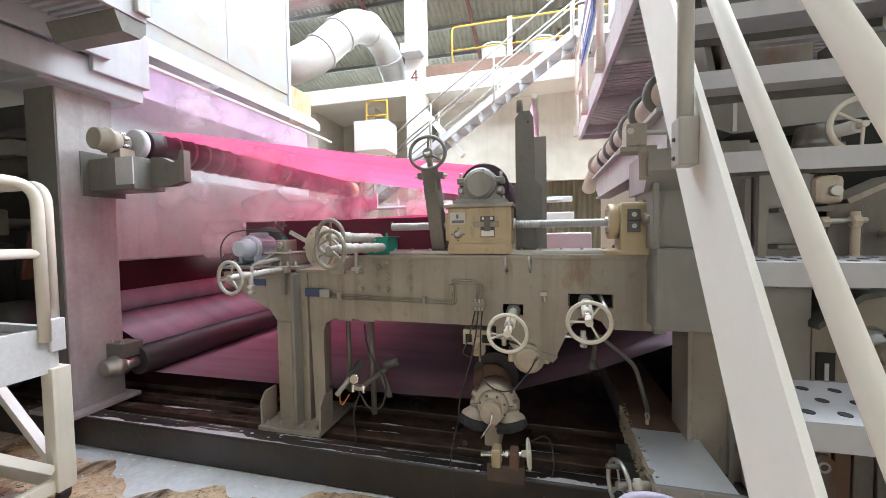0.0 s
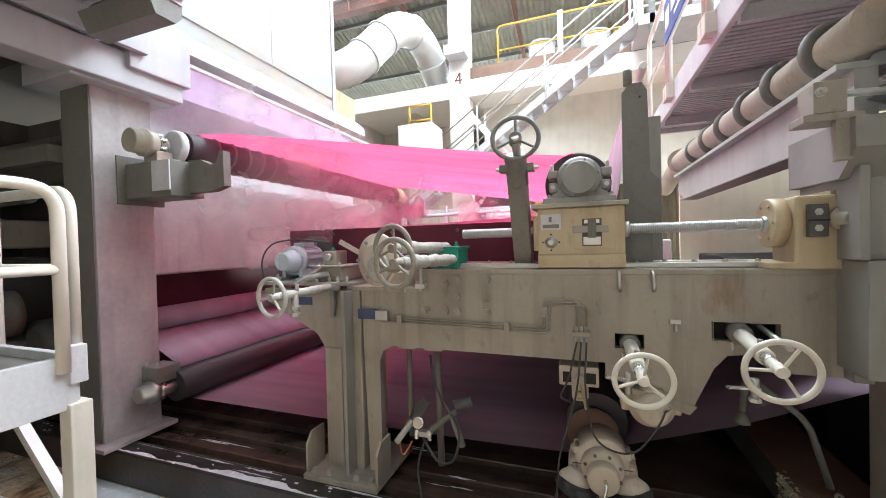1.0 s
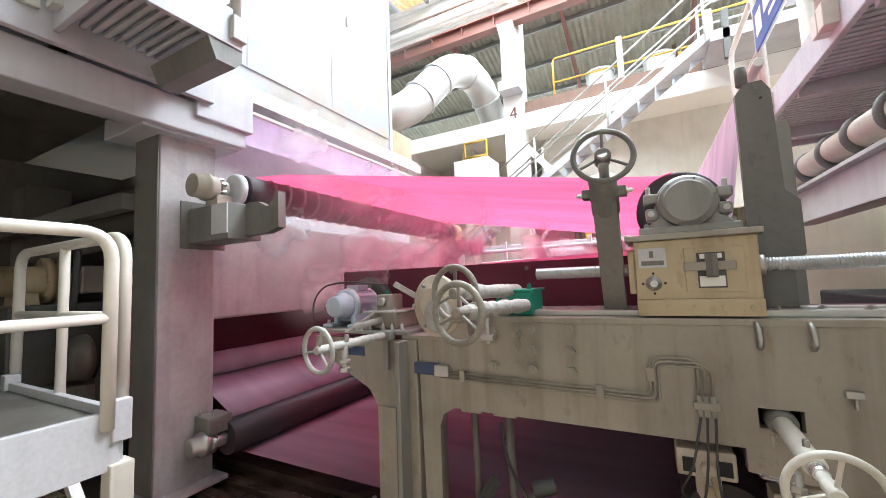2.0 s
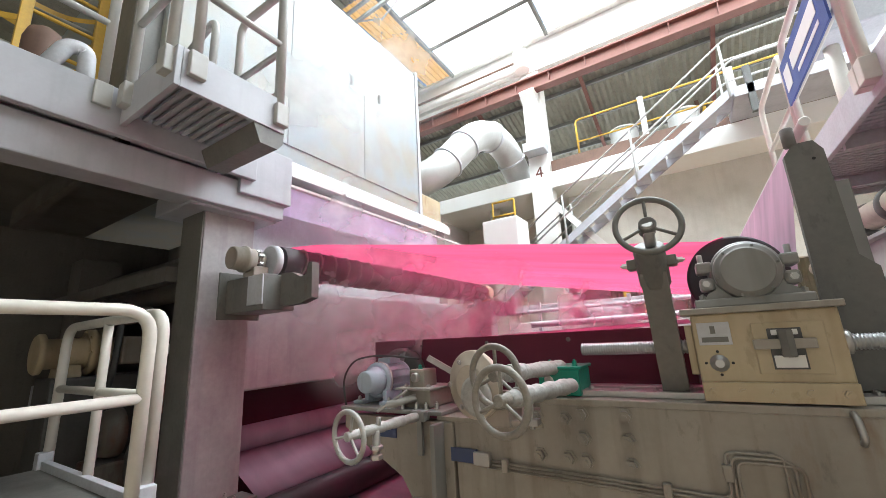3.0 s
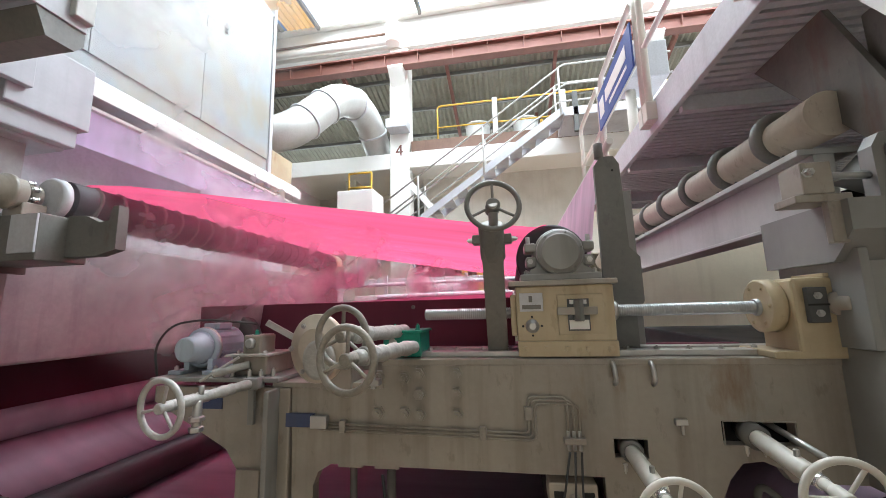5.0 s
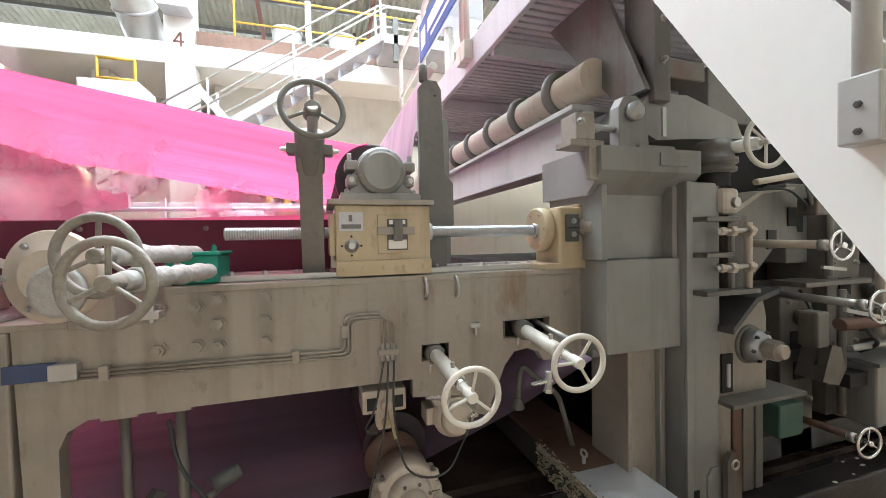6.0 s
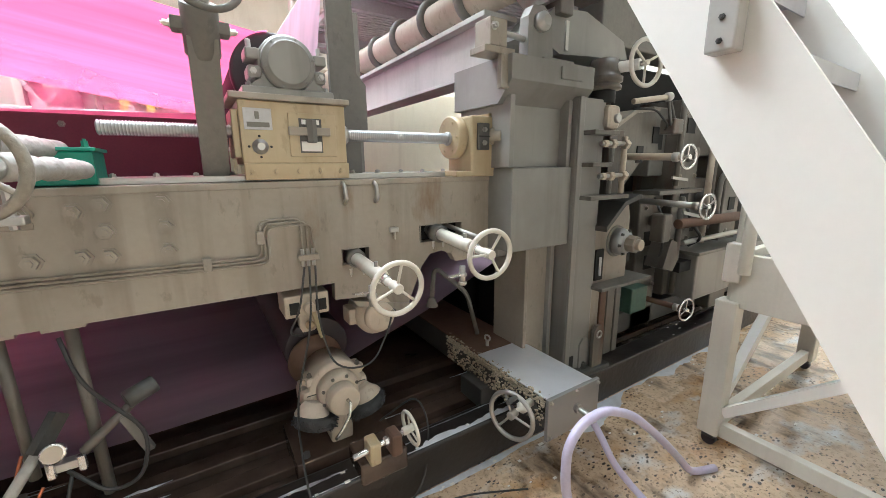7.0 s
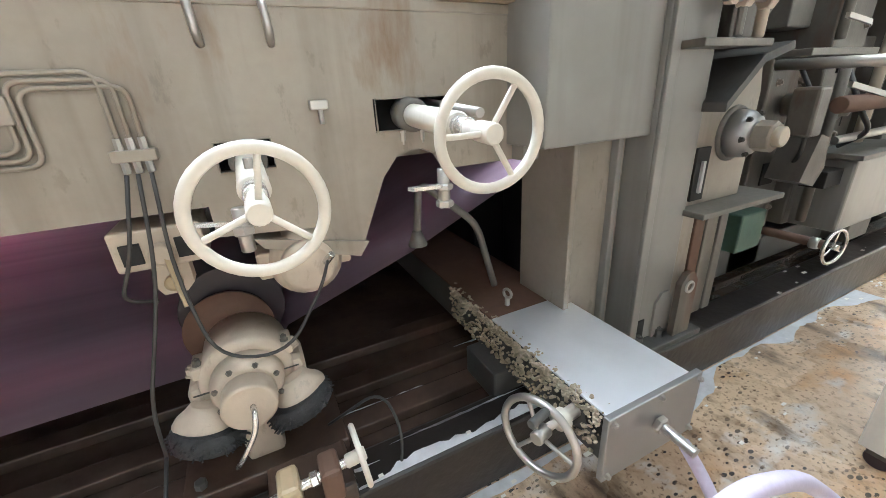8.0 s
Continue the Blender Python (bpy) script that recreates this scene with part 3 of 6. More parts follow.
# ---- sole rail on which the machine stands ----
sole = thing("sole_rail", (0, 3, 0), "wet rusty iron sole rail and pit along the machine", "rail")
part("edge_beam", box(-9, 8, 2.17, 2.32, 0.0, 0.235, 0.012), KERB, sole)
part("bed", box(-9, 8, 2.32, 7.0, 0.0, 0.17), SOLE, sole)
for y in (2.42, 2.62, 2.86):
    part("batten", box(-9, 8, y, y + 0.09, 0.17, 0.215, 0.006), SOLE, sole)
bm = bmesh.new()
for i in range(260):
    x, y = random.uniform(-6, 4), random.choice((random.uniform(2.1, 2.3), random.uniform(1.2, 2.2)))
    z = 0.236 if y > 2.18 else 0.0
    s = random.uniform(0.003, 0.012)
    box(x - s, x + s * random.uniform(0.6, 2), y - s * 0.6, y + s * 0.6, z, z + 0.003, 0, bm)
solid("pulp_scraps", bm, WHITE, "scattered pale scraps of paper pulp on wet floor", "debris", "stuff")
# whitish strip paints the bright glints of the wet kerb edge
edge, inner = [], []
for i in range(180):
    x = -4 + 0.0285 * i
    w = max(0.0, 0.35 + math.sin(1.9 * x) + 0.6 * math.sin(5.3 * x + 1) + 0.4 * math.sin(17 * x) + random.uniform(-0.3, 0.3)) * 0.026
    edge.append((x, 2.184, 0.2362))
    inner.append((x, 2.186 + w, 0.2368))
solid("kerb_glint", sheet([edge, inner]), GLINT, "whitish strip that paints wet glints along the kerb edge", "pulp film", "stuff")
# pale streaks paint glints on the wet bed and kerb top
bm = bmesh.new()
for k in range(34):
    x0, y0, z0 = random.uniform(-3.6, 0.6), random.choice((2.25, 2.29, 2.55, 2.75)), 0.2365
    if y0 > 2.4:
        y0, z0 = y0 + random.uniform(-0.05, 0.12), 0.1715
        if 2.4 < y0 < 2.52 or 2.6 < y0 < 2.72 or y0 > 2.84:
            z0 = 0.2165
    n, half = random.randint(5, 16), random.uniform(0.004, 0.014)
    lo = [bm.verts.new((x0 + 0.03 * i, y0 - half * random.uniform(0.2, 1) * math.sin(math.pi * (i + 0.3) / (n + 0.6)), z0)) for i in range(n + 1)]
    hi = [bm.verts.new((x0 + 0.03 * i, y0 + half * random.uniform(0.2, 1) * math.sin(math.pi * (i + 0.3) / (n + 0.6)), z0)) for i in range(n + 1)]
    for i in range(n):
        bm.faces.new((lo[i], lo[i + 1], hi[i + 1], hi[i]))
solid("bed_glint_streaks", bm, GLINT, "thin whitish streaks that paint wet glints on the iron bed", "pulp film", "stuff")
# the puddle's whitish colour paints the bright reflection off wet floor
outer, near = [], []
for i in range(240):
    x = -4.2 + 0.03 * i
    big = 1.0 if x < -0.9 else (0.12 if x < 0.9 else 0.55)
    w = big * max(0.02, 0.16 + 0.12 * math.sin(2.1 * x + 0.4) + 0.07 * math.sin(6.7 * x) + 0.03 * math.sin(19 * x) + random.uniform(-0.012, 0.012))
    outer.append((x, 2.168, 0.0025))
    near.append((x, 2.168 - w, 0.002))
solid("puddle", sheet([near, outer]), GLINT, "shallow puddle along the kerb, whitened to paint its reflection", "puddle", "stuff")

# ---- press frame: beam, post, guide rail ----
BY = 2.46
fr = thing("beam_press", (-0.6, 2.6, 0.22), "grey painted steel press beam on a bolted post", "machine frame")
SLOTS = [[(x0, z0), (x1, z0), (x1, z1), (x0, z1)] for x0, x1, z0, z1 in ((-0.257, -0.129, 1.105, 1.178), (0.142, 0.393, 1.165, 1.252))]
beam_web = part("beam", pierced([(-1.22, 1.48), (0.67, 1.48), (0.67, 1.04), (0.36, 1.04), (0.33, 1.085), (0.27, 1.11), (0.2, 1.10), (0.15, 1.04), (0.07, 0.86), (-0.02, 0.87),
                    (-0.06, 0.93), (-0.3, 0.95), (-0.3, 1.03), (-1.46, 1.035), (-1.52, 1.0), (-1.545, 0.94), (-1.545, 0.24), (-1.63, 0.24), (-1.66, 1.37), (-1.22, 1.37)], SLOTS, BY, BY + 0.05), GREY, fr)
part("beam_back", box(-1.6, 0.67, BY + 0.36, BY + 0.4, 1.04, 1.46), GREY, fr)
part("top_flange", box(-1.22, 0.69, BY - 0.005, BY + 0.42, 1.46, 1.487, 0.004), GREY, fr)
part("shoulder_plate", box(-1.76, -1.215, BY - 0.004, BY + 0.4, 1.36, 1.384, 0.004), GREY, fr)
part("post", box(-1.80, -1.665, BY - 0.01, BY + 0.3, 0.26, 1.36, 0.008), GREY, fr)
part("post_rib", box(-1.74, -1.715, BY - 0.1, BY - 0.01, 0.26, 1.36, 0.004), GREYN, fr)
part("post_flange", box(-1.92, -1.80, BY - 0.02, BY + 0.02, 0.26, 1.0, 0.004), GREY, fr)
part("cantilever", prism([(-1.80, 1.36), (-2.40, 1.36), (-2.40, 1.29), (-1.99, 1.08), (-1.92, 0.98), (-1.80, 0.98)], "y", BY, BY + 0.05), GREY, fr)
foot_plate = part("foot_plate", box(-2.0, -1.5, 2.3, 2.8, 0.236, 0.27, 0.006), GREY, fr)
for x in (-1.99, -1.515):
    part("gusset", prism([(2.32, 0.27), (2.32, 0.44), (2.37, 0.5), (2.48, 0.5), (2.48, 0.27)], "x", x, x + 0.015), GREY, fr)
for x in (-1.95, -1.84, -1.66, -1.56):
    bolt((x, 2.345, 0.27), (0, 0, 1), 0.015, 0.02, STEEL, foot_plate)
for x, z in ((-1.25, 1.40), (-1.13, 1.40), (-1.06, 1.42), (-0.895, 1.42), (-1.06, 1.33), (-0.895, 1.333), (-1.25, 1.25), (-1.13, 1.25), (-1.06, 1.245), (-0.895, 1.245)):
    bolt((x + 0.01, BY, z + 0.008), (0, -1, 0), 0.023, 0.024, GREY, beam_web)
for x in (-0.236, -0.091):
    part("lifting_lug", tube([(x, BY + 0.005, 1.475), (x, BY - 0.028, 1.462), (x + 0.004, BY - 0.034, 1.405), (x + 0.006, BY + 0.003, 1.385)], 0.0095, 10, 0.018), STEEL, fr, "small bright steel lug")
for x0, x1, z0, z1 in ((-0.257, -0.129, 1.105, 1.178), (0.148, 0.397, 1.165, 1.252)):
    # black plate added behind each opening, painting the slot's deep shade
    part("slot_shade_plate", box(x0 - 0.06, x1 + 0.06, BY + 0.14, BY + 0.15, z0 - 0.06, z1 + 0.03), BLACK, fr, "black plate added behind the slot to paint its shade")
    part("slot_rim", tube([(x0, BY - 0.001, z0), (x1, BY - 0.001, z0), (x1, BY - 0.001, z1), (x0, BY - 0.001, z1), (x0, BY - 0.001, z0)], 0.003, 6), GREY, fr)
for i in range(3):
    o = 0.014 * i
    part("hydraulic_pipe", tube([(-1.52, BY - 0.012, 1.212 - o), (-0.585 + o, BY - 0.012, 1.19 - o), (-0.585 + o, BY - 0.012, 1.335 - o), (-0.385 - 0.022 * (2 - i), BY - 0.012, 1.335 - o), (-0.385 - 0.022 * (2 - i), BY - 0.012, 1.17)], 0.005, 8, 0.03), GREY, fr)
for x, z in ((-0.775, 1.186), (-1.4, 1.2), (-0.585, 1.27)):
    part("pipe_clamp", box(x - 0.014, x + 0.014, BY - 0.028, BY, z - 0.026, z + 0.026, 0.003), GREY, fr)
part("pipe_manifold", box(-0.45, -0.365, BY - 0.03, BY, 1.155, 1.18, 0.003), GREY, fr)
for i in range(3):
    part("pipe_union", cyl((-0.43 + 0.022 * i, BY - 0.014, 1.13), (-0.43 + 0.022 * i, BY - 0.014, 1.205), 0.008, 6), STEEL, fr)
part("grease_nipple", box(-0.025, 0.02, BY - 0.02, BY, 1.235, 1.258, 0.003), STEEL, fr)
part("grease_tip", cyl((0, BY - 0.012, 1.20), (0, BY - 0.012, 1.235), 0.006, 8), STEEL, fr)
part("nameplate", box(-1.68, -1.54, BY - 0.015, BY, 1.19, 1.25, 0.002), NAVY, fr, "small dark blue nameplate")
part("plate_valve", box(-1.55, -1.47, BY - 0.035, BY - 0.002, 1.19, 1.245, 0.004), STEEL, fr)
part("nameplate", box(-2.18, -2.02, BY - 0.006, BY, 1.26, 1.31), NAVY, fr, "small dark blue nameplate")

gr = thing("guide_rail", (-0.3, 2.65, 1.487), "bolted steel slide rail on top of the beam", "rail")
front_rail = part("rail", box(-1.1, 0.66, 2.53, 2.62, 1.487, 1.512, 0.003), STEEL, gr)
part("rail", box(-1.1, 0.66, 2.7, 2.78, 1.487, 1.512, 0.003), STEEL, gr)
for i in range(14):
    bolt((-1.02 + i * 0.125, 2.575, 1.512), (0, 0, 1), 0.011, 0.012, STEEL, front_rail)

# ---- sliding carriage with roll bearing on top ----
ca = thing("slide_carriage", (-0.4, 2.6, 1.51), "cream painted slide block with a window and bolted foot", "machine block")
part("body", box(-0.61, -0.20, 2.48, 2.74, 1.555, 1.795, 0.006), CREAM, ca)
foot_bar = part("foot_bar", box(-0.61, -0.20, 2.462, 2.49, 1.494, 1.558, 0.003), CREAM, ca)
part("top_plate", box(-0.64, -0.185, 2.455, 2.8, 1.795, 1.818, 0.004), GREY, ca)
part("pocket", box(-0.435, -0.245, 2.474, 2.48, 1.585, 1.755, 0.002), CREAM, ca)
# dark plate and white strips paint the shade and brightness of an opening
part("window", box(-0.395, -0.305, 2.471, 2.475, 1.60, 1.735), DARK, ca)
part("window_light", box(-0.39, -0.31, 2.468, 2.472, 1.606, 1.645), WHITE, ca)
part("window_light", box(-0.385, -0.315, 2.468, 2.472, 1.712, 1.73), WHITE, ca)
part("cross_bar", box(-0.44, -0.275, 2.45, 2.466, 1.667, 1.70, 0.003), GREY, ca)
part("nut_stack", cyl((-0.35, 2.46, 1.64), (-0.35, 2.46, 1.73), 0.022, 6), GREYD, ca)
part("badge", box(-0.595, -0.495, 2.476, 2.48, 1.685, 1.765, 0.001), PALE, ca, "grey maker's plate with plain marks")
part("badge_mark", box(-0.585, -0.505, 2.4735, 2.476, 1.695, 1.713), GREYD, ca)
part("badge_mark", box(-0.555, -0.54, 2.4735, 2.476, 1.725, 1.752), GREYD, ca)
part("round_nut", lathe((-0.545, 2.48, 1.622), (0, -1, 0), [(0, 0.03), (0.006, 0.03), (0.007, 0.02), (0.012, 0.02), (0.013, 0.014), (0.03, 0.014)], 12), STEEL, ca)
for dx, dz in ((-0.04, 0), (0.04, 0), (0, 0.04), (0, -0.04)):
    part("pin_hole", cyl((-0.545 + dx, 2.4785, 1.622 + dz), (-0.545 + dx, 2.481, 1.622 + dz), 0.005, 8), BLACK, ca)
for i in range(5):
    bolt((-0.58 + 0.087 * i, 2.462, 1.526), (0, -1, 0), 0.013, 0.012, CREAM, foot_bar)
part("side_plate", box(-0.635, -0.61, 2.5, 2.7, 1.58, 1.76, 0.004), CREAM, ca)
part("side_nut", cyl((-0.2, 2.55, 1.68), (-0.175, 2.55, 1.68), 0.04, 18), STEEL, ca)

rb = thing("roll_bearing", (-0.4, 2.6, 1.82), "grey cast pillow-block bearing with a round end cap", "bearing")
BX, BZ = -0.405, 1.945
bearing_foot = part("foot", box(-0.585, -0.235, 2.50, 2.72, 1.818, 1.85, 0.006), GREYN, rb)
part("saddle", prism([(-0.555, 1.848), (-0.255, 1.848), (-0.275, 1.872), (-0.30, 1.885), (-0.315, 1.93), (-0.495, 1.93), (-0.51, 1.885), (-0.535, 1.872)], "y", 2.53, 2.70), GREYN, rb)
part("housing", lathe((BX, 2.53, BZ), (0, 1, 0), [(0, 0.104), (0.008, 0.112), (0.16, 0.115), (0.17, 0.10)], 44), GREYN, rb)
end_cap = part("end_cap", lathe((BX, 2.488, BZ), (0, 1, 0), [(0, 0.078), (0.004, 0.083), (0.012, 0.085), (0.013, 0.096), (0.022, 0.102), (0.045, 0.104)], 44), GREYN, rb)
for k in range(6):
    a = k * math.pi / 3 + 0.2
    bolt((BX + 0.092 * math.cos(a), 2.502, BZ + 0.092 * math.sin(a)), (0, -1, 0), 0.005, 0.004, GREYN, end_cap)
for sx in (-1, 1):
    part("upper_ear", box(BX + sx * 0.128 - 0.027, BX + sx * 0.128 + 0.027, 2.53, 2.64, BZ + 0.008, BZ + 0.05, 0.008), GREYN, rb)
    ear = part("lower_ear", box(BX + sx * 0.126 - 0.025, BX + sx * 0.126 + 0.025, 2.53, 2.64, BZ - 0.062, BZ - 0.012, 0.012), GREYN, rb)
    bolt((BX + sx * 0.13, 2.53, BZ - 0.035), (0, -1, 0), 0.010, 0.010, STEEL, ear)
    part("stud", cyl((BX + sx * 0.135, 2.57, BZ + 0.045), (BX + sx * 0.135, 2.57, BZ + 0.085), 0.010, 10), STEEL, rb)
    bolt((BX + sx * 0.15, 2.55, 1.85), (0, 0, 1), 0.012, 0.018, STEEL, bearing_foot)
PR = thing("press_roll", (-0.415, 4.4, BZ), "black rubber covered press roll across the machine", "roll")
part("shell", cyl((-0.415, 2.83, BZ), (-0.415, 6.3, BZ), 0.172, 48), RUBBER, PR)
part("end_disc", lathe((-0.415, 2.76, BZ), (0, 1, 0), [(0, 0.168), (0.005, 0.178), (0.05, 0.18), (0.06, 0.17)], 56), RUBBER, PR, "dark flat end disc")
part("journal", cyl((-0.415, 2.66, BZ), (-0.415, 2.76, BZ), 0.06, 20), STEEL, PR)

sp = thing("threaded_spindle", (-0.3, 2.55, 1.68), "long bright threaded steel spindle", "spindle")
prof = []
for i in range(150):
    prof += [(i * 0.0095, 0.0215), (i * 0.0095 + 0.004, 0.027), (i * 0.0095 + 0.0055, 0.027)]
part("thread", lathe((-1.035, 2.55, 1.68), (1, 0, 0), [(-0.002, 0.015)] + prof, 16), SPIN, sp)
part("collar", cyl((0.36, 2.55, 1.68), (0.40, 2.55, 1.68), 0.035, 20), SPIN, sp)
bh = thing("spindle_bearing", (0.5, 2.52, 1.49), "cream painted spindle bearing block", "bearing")
disc = part("disc", lathe((0.375, 2.55, 1.685), (1, 0, 0), [(0, 0.1), (0.006, 0.108), (0.05, 0.108), (0.055, 0.1)], 40), CREAM, bh)
for k in range(6):
    a = k * math.pi / 3
    bolt((0.375, 2.55 + 0.08 * math.cos(a), 1.685 + 0.08 * math.sin(a)), (-1, 0, 0), 0.007, 0.006, CREAM, disc)
part("block", box(0.43, 0.61, 2.42, 2.64, 1.50, 1.79, 0.012), CREAM, bh)
part("foot", box(0.34, 0.63, 2.42, 2.66, 1.487, 1.515, 0.005), CREAM, bh)
part("top_tab", box(0.545, 0.61, 2.425, 2.6, 1.79, 1.805, 0.003), CREAM, bh)
switch = part("switch", box(0.462, 0.528, 2.395, 2.42, 1.62, 1.752, 0.004), DARK, bh, "dark plate with two bolts")
part("switch_gap", box(0.46, 0.53, 2.393, 2.396, 1.683, 1.69), BLACK, switch)
for z in (1.655, 1.72):
    bolt((0.495, 2.395, z), (0, -1, 0), 0.011, 0.01, STEEL, switch)
part("plug", lathe((0.575, 2.42, 1.69), (0, -1, 0), [(0, 0.045), (0.02, 0.045), (0.022, 0.03), (0.07, 0.028), (0.074, 0.02)], 22), GREY, bh)

gp = thing("guard_plate", (-0.1, 2.78, 1.5), "tall dark grey steel guide plate with chamfered top", "plate")
part("plate", prism([(-0.185, 1.5), (-0.185, 2.40), (-0.15, 2.445), (-0.09, 2.445), (-0.065, 2.40), (-0.055, 1.98), (-0.01, 1.93), (-0.01, 1.72), (-0.05, 1.66), (-0.05, 1.5)], "y", 2.70, 2.73), GREYD, gp)
part("pin", cyl((-0.155, 2.715, 2.44), (-0.155, 2.715, 2.52), 0.022, 16), GREYD, gp)
part("hole", cyl((-0.1, 2.698, 2.37), (-0.1, 2.701, 2.37), 0.006, 8), BLACK, gp)
part("guide_post", box(-0.08, 0.02, 2.84, 2.95, 1.49, 2.3, 0.004), GREYN, gp)

hv = thing("handwheel_stand", (-0.69, 2.5, 1.49), "dark handwheel on an inclined steel stand", "handwheel")
part("stand", bar((-0.70, 2.62, 1.50), (-0.70, 2.42, 1.98), 0.11, 0.09, None, (1, 0, 0)), GREYD, hv)
part("head", cyl((-0.70, 2.44, 1.92), (-0.70, 2.36, 2.06), 0.055, 18), GREYD, hv)
for sx in (-1, 1):
    part("clamp", box(-0.70 + sx * 0.06 - 0.025, -0.70 + sx * 0.06 + 0.025, 2.38, 2.44, 1.98, 2.02, 0.004), GREYD, hv)
    bolt((-0.70 + sx * 0.085, 2.41, 2.0), (sx, 0, 0), 0.011, 0.02, STEEL, hv)
part("stem", cyl((-0.69, 2.38, 2.04), (-0.685, 2.27, 2.125), 0.02, 14), STEEL, hv)
handwheel((-0.685, 2.285, 2.122), (0.15, -1, 0.25), 0.108, 0.011, GREYD, hv, 3, 0.5, 0.03)

# ---- the pair of white handwheels on long shafts ----
for (hx, hy, hz), (sx, sy, sz), turn in (((-0.19, 2.03, 1.10), (-0.19, 2.6, 1.135), 0.35), ((0.21, 1.985, 1.185), (0.25, 2.6, 1.215), 0.0)):
    h = thing("handwheel", (hx, hy, hz), "pale painted handwheel on a long shaft through the beam", "handwheel", "shaft handwheels")
    ax = Vector((hx - sx, hy - sy, hz - sz)).normalized()
    c = Vector((hx, hy, hz))
    part("shaft", cyl(c - ax * 0.56, c - ax * 0.14, 0.03, 20), RAILW, h)
    part("socket", lathe(c - ax * 0.5, ax, [(0, 0.045), (0.07, 0.045), (0.075, 0.034)], 20), GREYD, h, "dark worn socket ring")
    part("sleeve", cyl(c - ax * 0.14, c - ax * 0.09, 0.022, 18), CHROME, h)
    part("hub_rod", cyl(c - ax * 0.1, c + ax * 0.0, 0.016, 14), WHEEL, h)
    handwheel(c, ax, 0.1, 0.0105, WHEEL, h, 3, turn, 0.02)
    part("grease_cup", cyl(c - ax * 0.2 + Vector((0, 0, 0.028)), c - ax * 0.2 + Vector((0, 0, 0.05)), 0.009, 8), STEEL, h)
    bolt((sx - 0.03, BY, sz - 0.05), (0, 0, -1), 0.007, 0.03, STEEL, h)
    bolt((sx + 0.03, BY, sz - 0.05), (0, 0, -1), 0.007, 0.03, STEEL, h)
vb = thing("needle_valve", (0.33, 2.4, 1.2), "small brass and steel valve beside a handwheel shaft", "valve")
part("pipe", tube([(0.33, 2.6, 1.24), (0.32, 2.2, 1.21)], 0.012, 10), STEEL, vb)
part("body", cyl((0.2, 2.17, 1.02), (0.2, 2.17, 1.1), 0.014, 12), STEEL, vb)
part("lever", bar((0.2, 2.17, 1.06), (0.1, 2.12, 1.075), 0.018, 0.008), CHROME, vb)

va = thing("needle_valve", (-0.24, 2.2, 1.05), "small steel valve with a bright lever under a handwheel shaft", "valve")
part("body", cyl((-0.225, 2.2, 0.985), (-0.225, 2.2, 1.075), 0.014, 12), STEEL, va)
part("collar", cyl((-0.225, 2.2, 1.02), (-0.225, 2.2, 1.04), 0.021, 6), STEEL, va)
part("lever", bar((-0.225, 2.2, 1.045), (-0.315, 2.16, 1.065), 0.016, 0.007), CHROME, va)
for z in (1.01, 1.05):
    part("union_nut", cyl((0.2, 2.17, z), (0.2, 2.17, z + 0.016), 0.021, 6), STEEL, vb)

# ---- lower bracket, hanging bearing and lever ----
lb = thing("doctor_bracket", (-0.42, 2.5, 0.9), "beige cast bracket with a small lever under the beam", "bracket")
part("block", box(-0.52, -0.33, 2.46, 2.62, 0.90, 1.0, 0.008), CAST, lb)
# flat black plates paint the shade of two recesses
part("recess", box(-0.50, -0.46, 2.452, 2.46, 0.92, 0.97), BLACK, lb)
part("recess", box(-0.39, -0.345, 2.452, 2.46, 0.92, 0.97), BLACK, lb)
part("lug", prism([(-0.46, 0.9), (-0.38, 0.9), (-0.38, 0.84), (-0.40, 0.82), (-0.45, 0.82), (-0.46, 0.84)], "y", 2.48, 2.53), CAST, lb)
part("knob", lathe((-0.42, 2.47, 0.855), (0, -1, 0), [(0, 0.02), (0.015, 0.02), (0.02, 0.01)], 12), CREAM, lb)
part("lever", bar((-0.415, 2.45, 0.95), (-0.39, 2.38, 0.82), 0.016, 0.012), CREAM, lb)
part("pivot", cyl((-0.42, 2.43, 0.94), (-0.42, 2.47, 0.94), 0.025, 14), CAST, lb)


def cable(pts, r=0.0046, mat=None, label="thin black cable hanging from the beam"):
    return solid("cable", tube(pts, r, 7, 0.12), mat or CABLE, label, "cable", base=pts[0])


ba = thing("roll_bearing", (-0.1, 2.5, 0.82), "beige cast bearing with a bolted cap under the beam", "bearing")
part("housing", lathe((-0.10, 2.62, 0.83), (0, -1, 0), [(0, 0.1), (0.14, 0.1), (0.16, 0.085), (0.165, 0.075)], 28), CAST, ba)
part("cap", lathe((-0.10, 2.46, 0.83), (0, -1, 0), [(0, 0.075), (0.03, 0.075), (0.04, 0.06)], 28), CAST, ba)
part("ear", box(-0.23, -0.18, 2.5, 2.6, 0.79, 0.87, 0.008), CAST, ba)
part("ear", box(-0.02, 0.03, 2.5, 2.6, 0.79, 0.87, 0.008), CAST, ba)
part("hanger", prism([(-0.22, 0.93), (0.08, 0.86), (0.05, 0.82), (-0.2, 0.9)], "y", 2.45, 2.6), GREY, ba)
part("nozzle", cyl((-0.06, 2.41, 0.84), (-0.04, 2.39, 0.87), 0.01, 8), CHROME, ba)

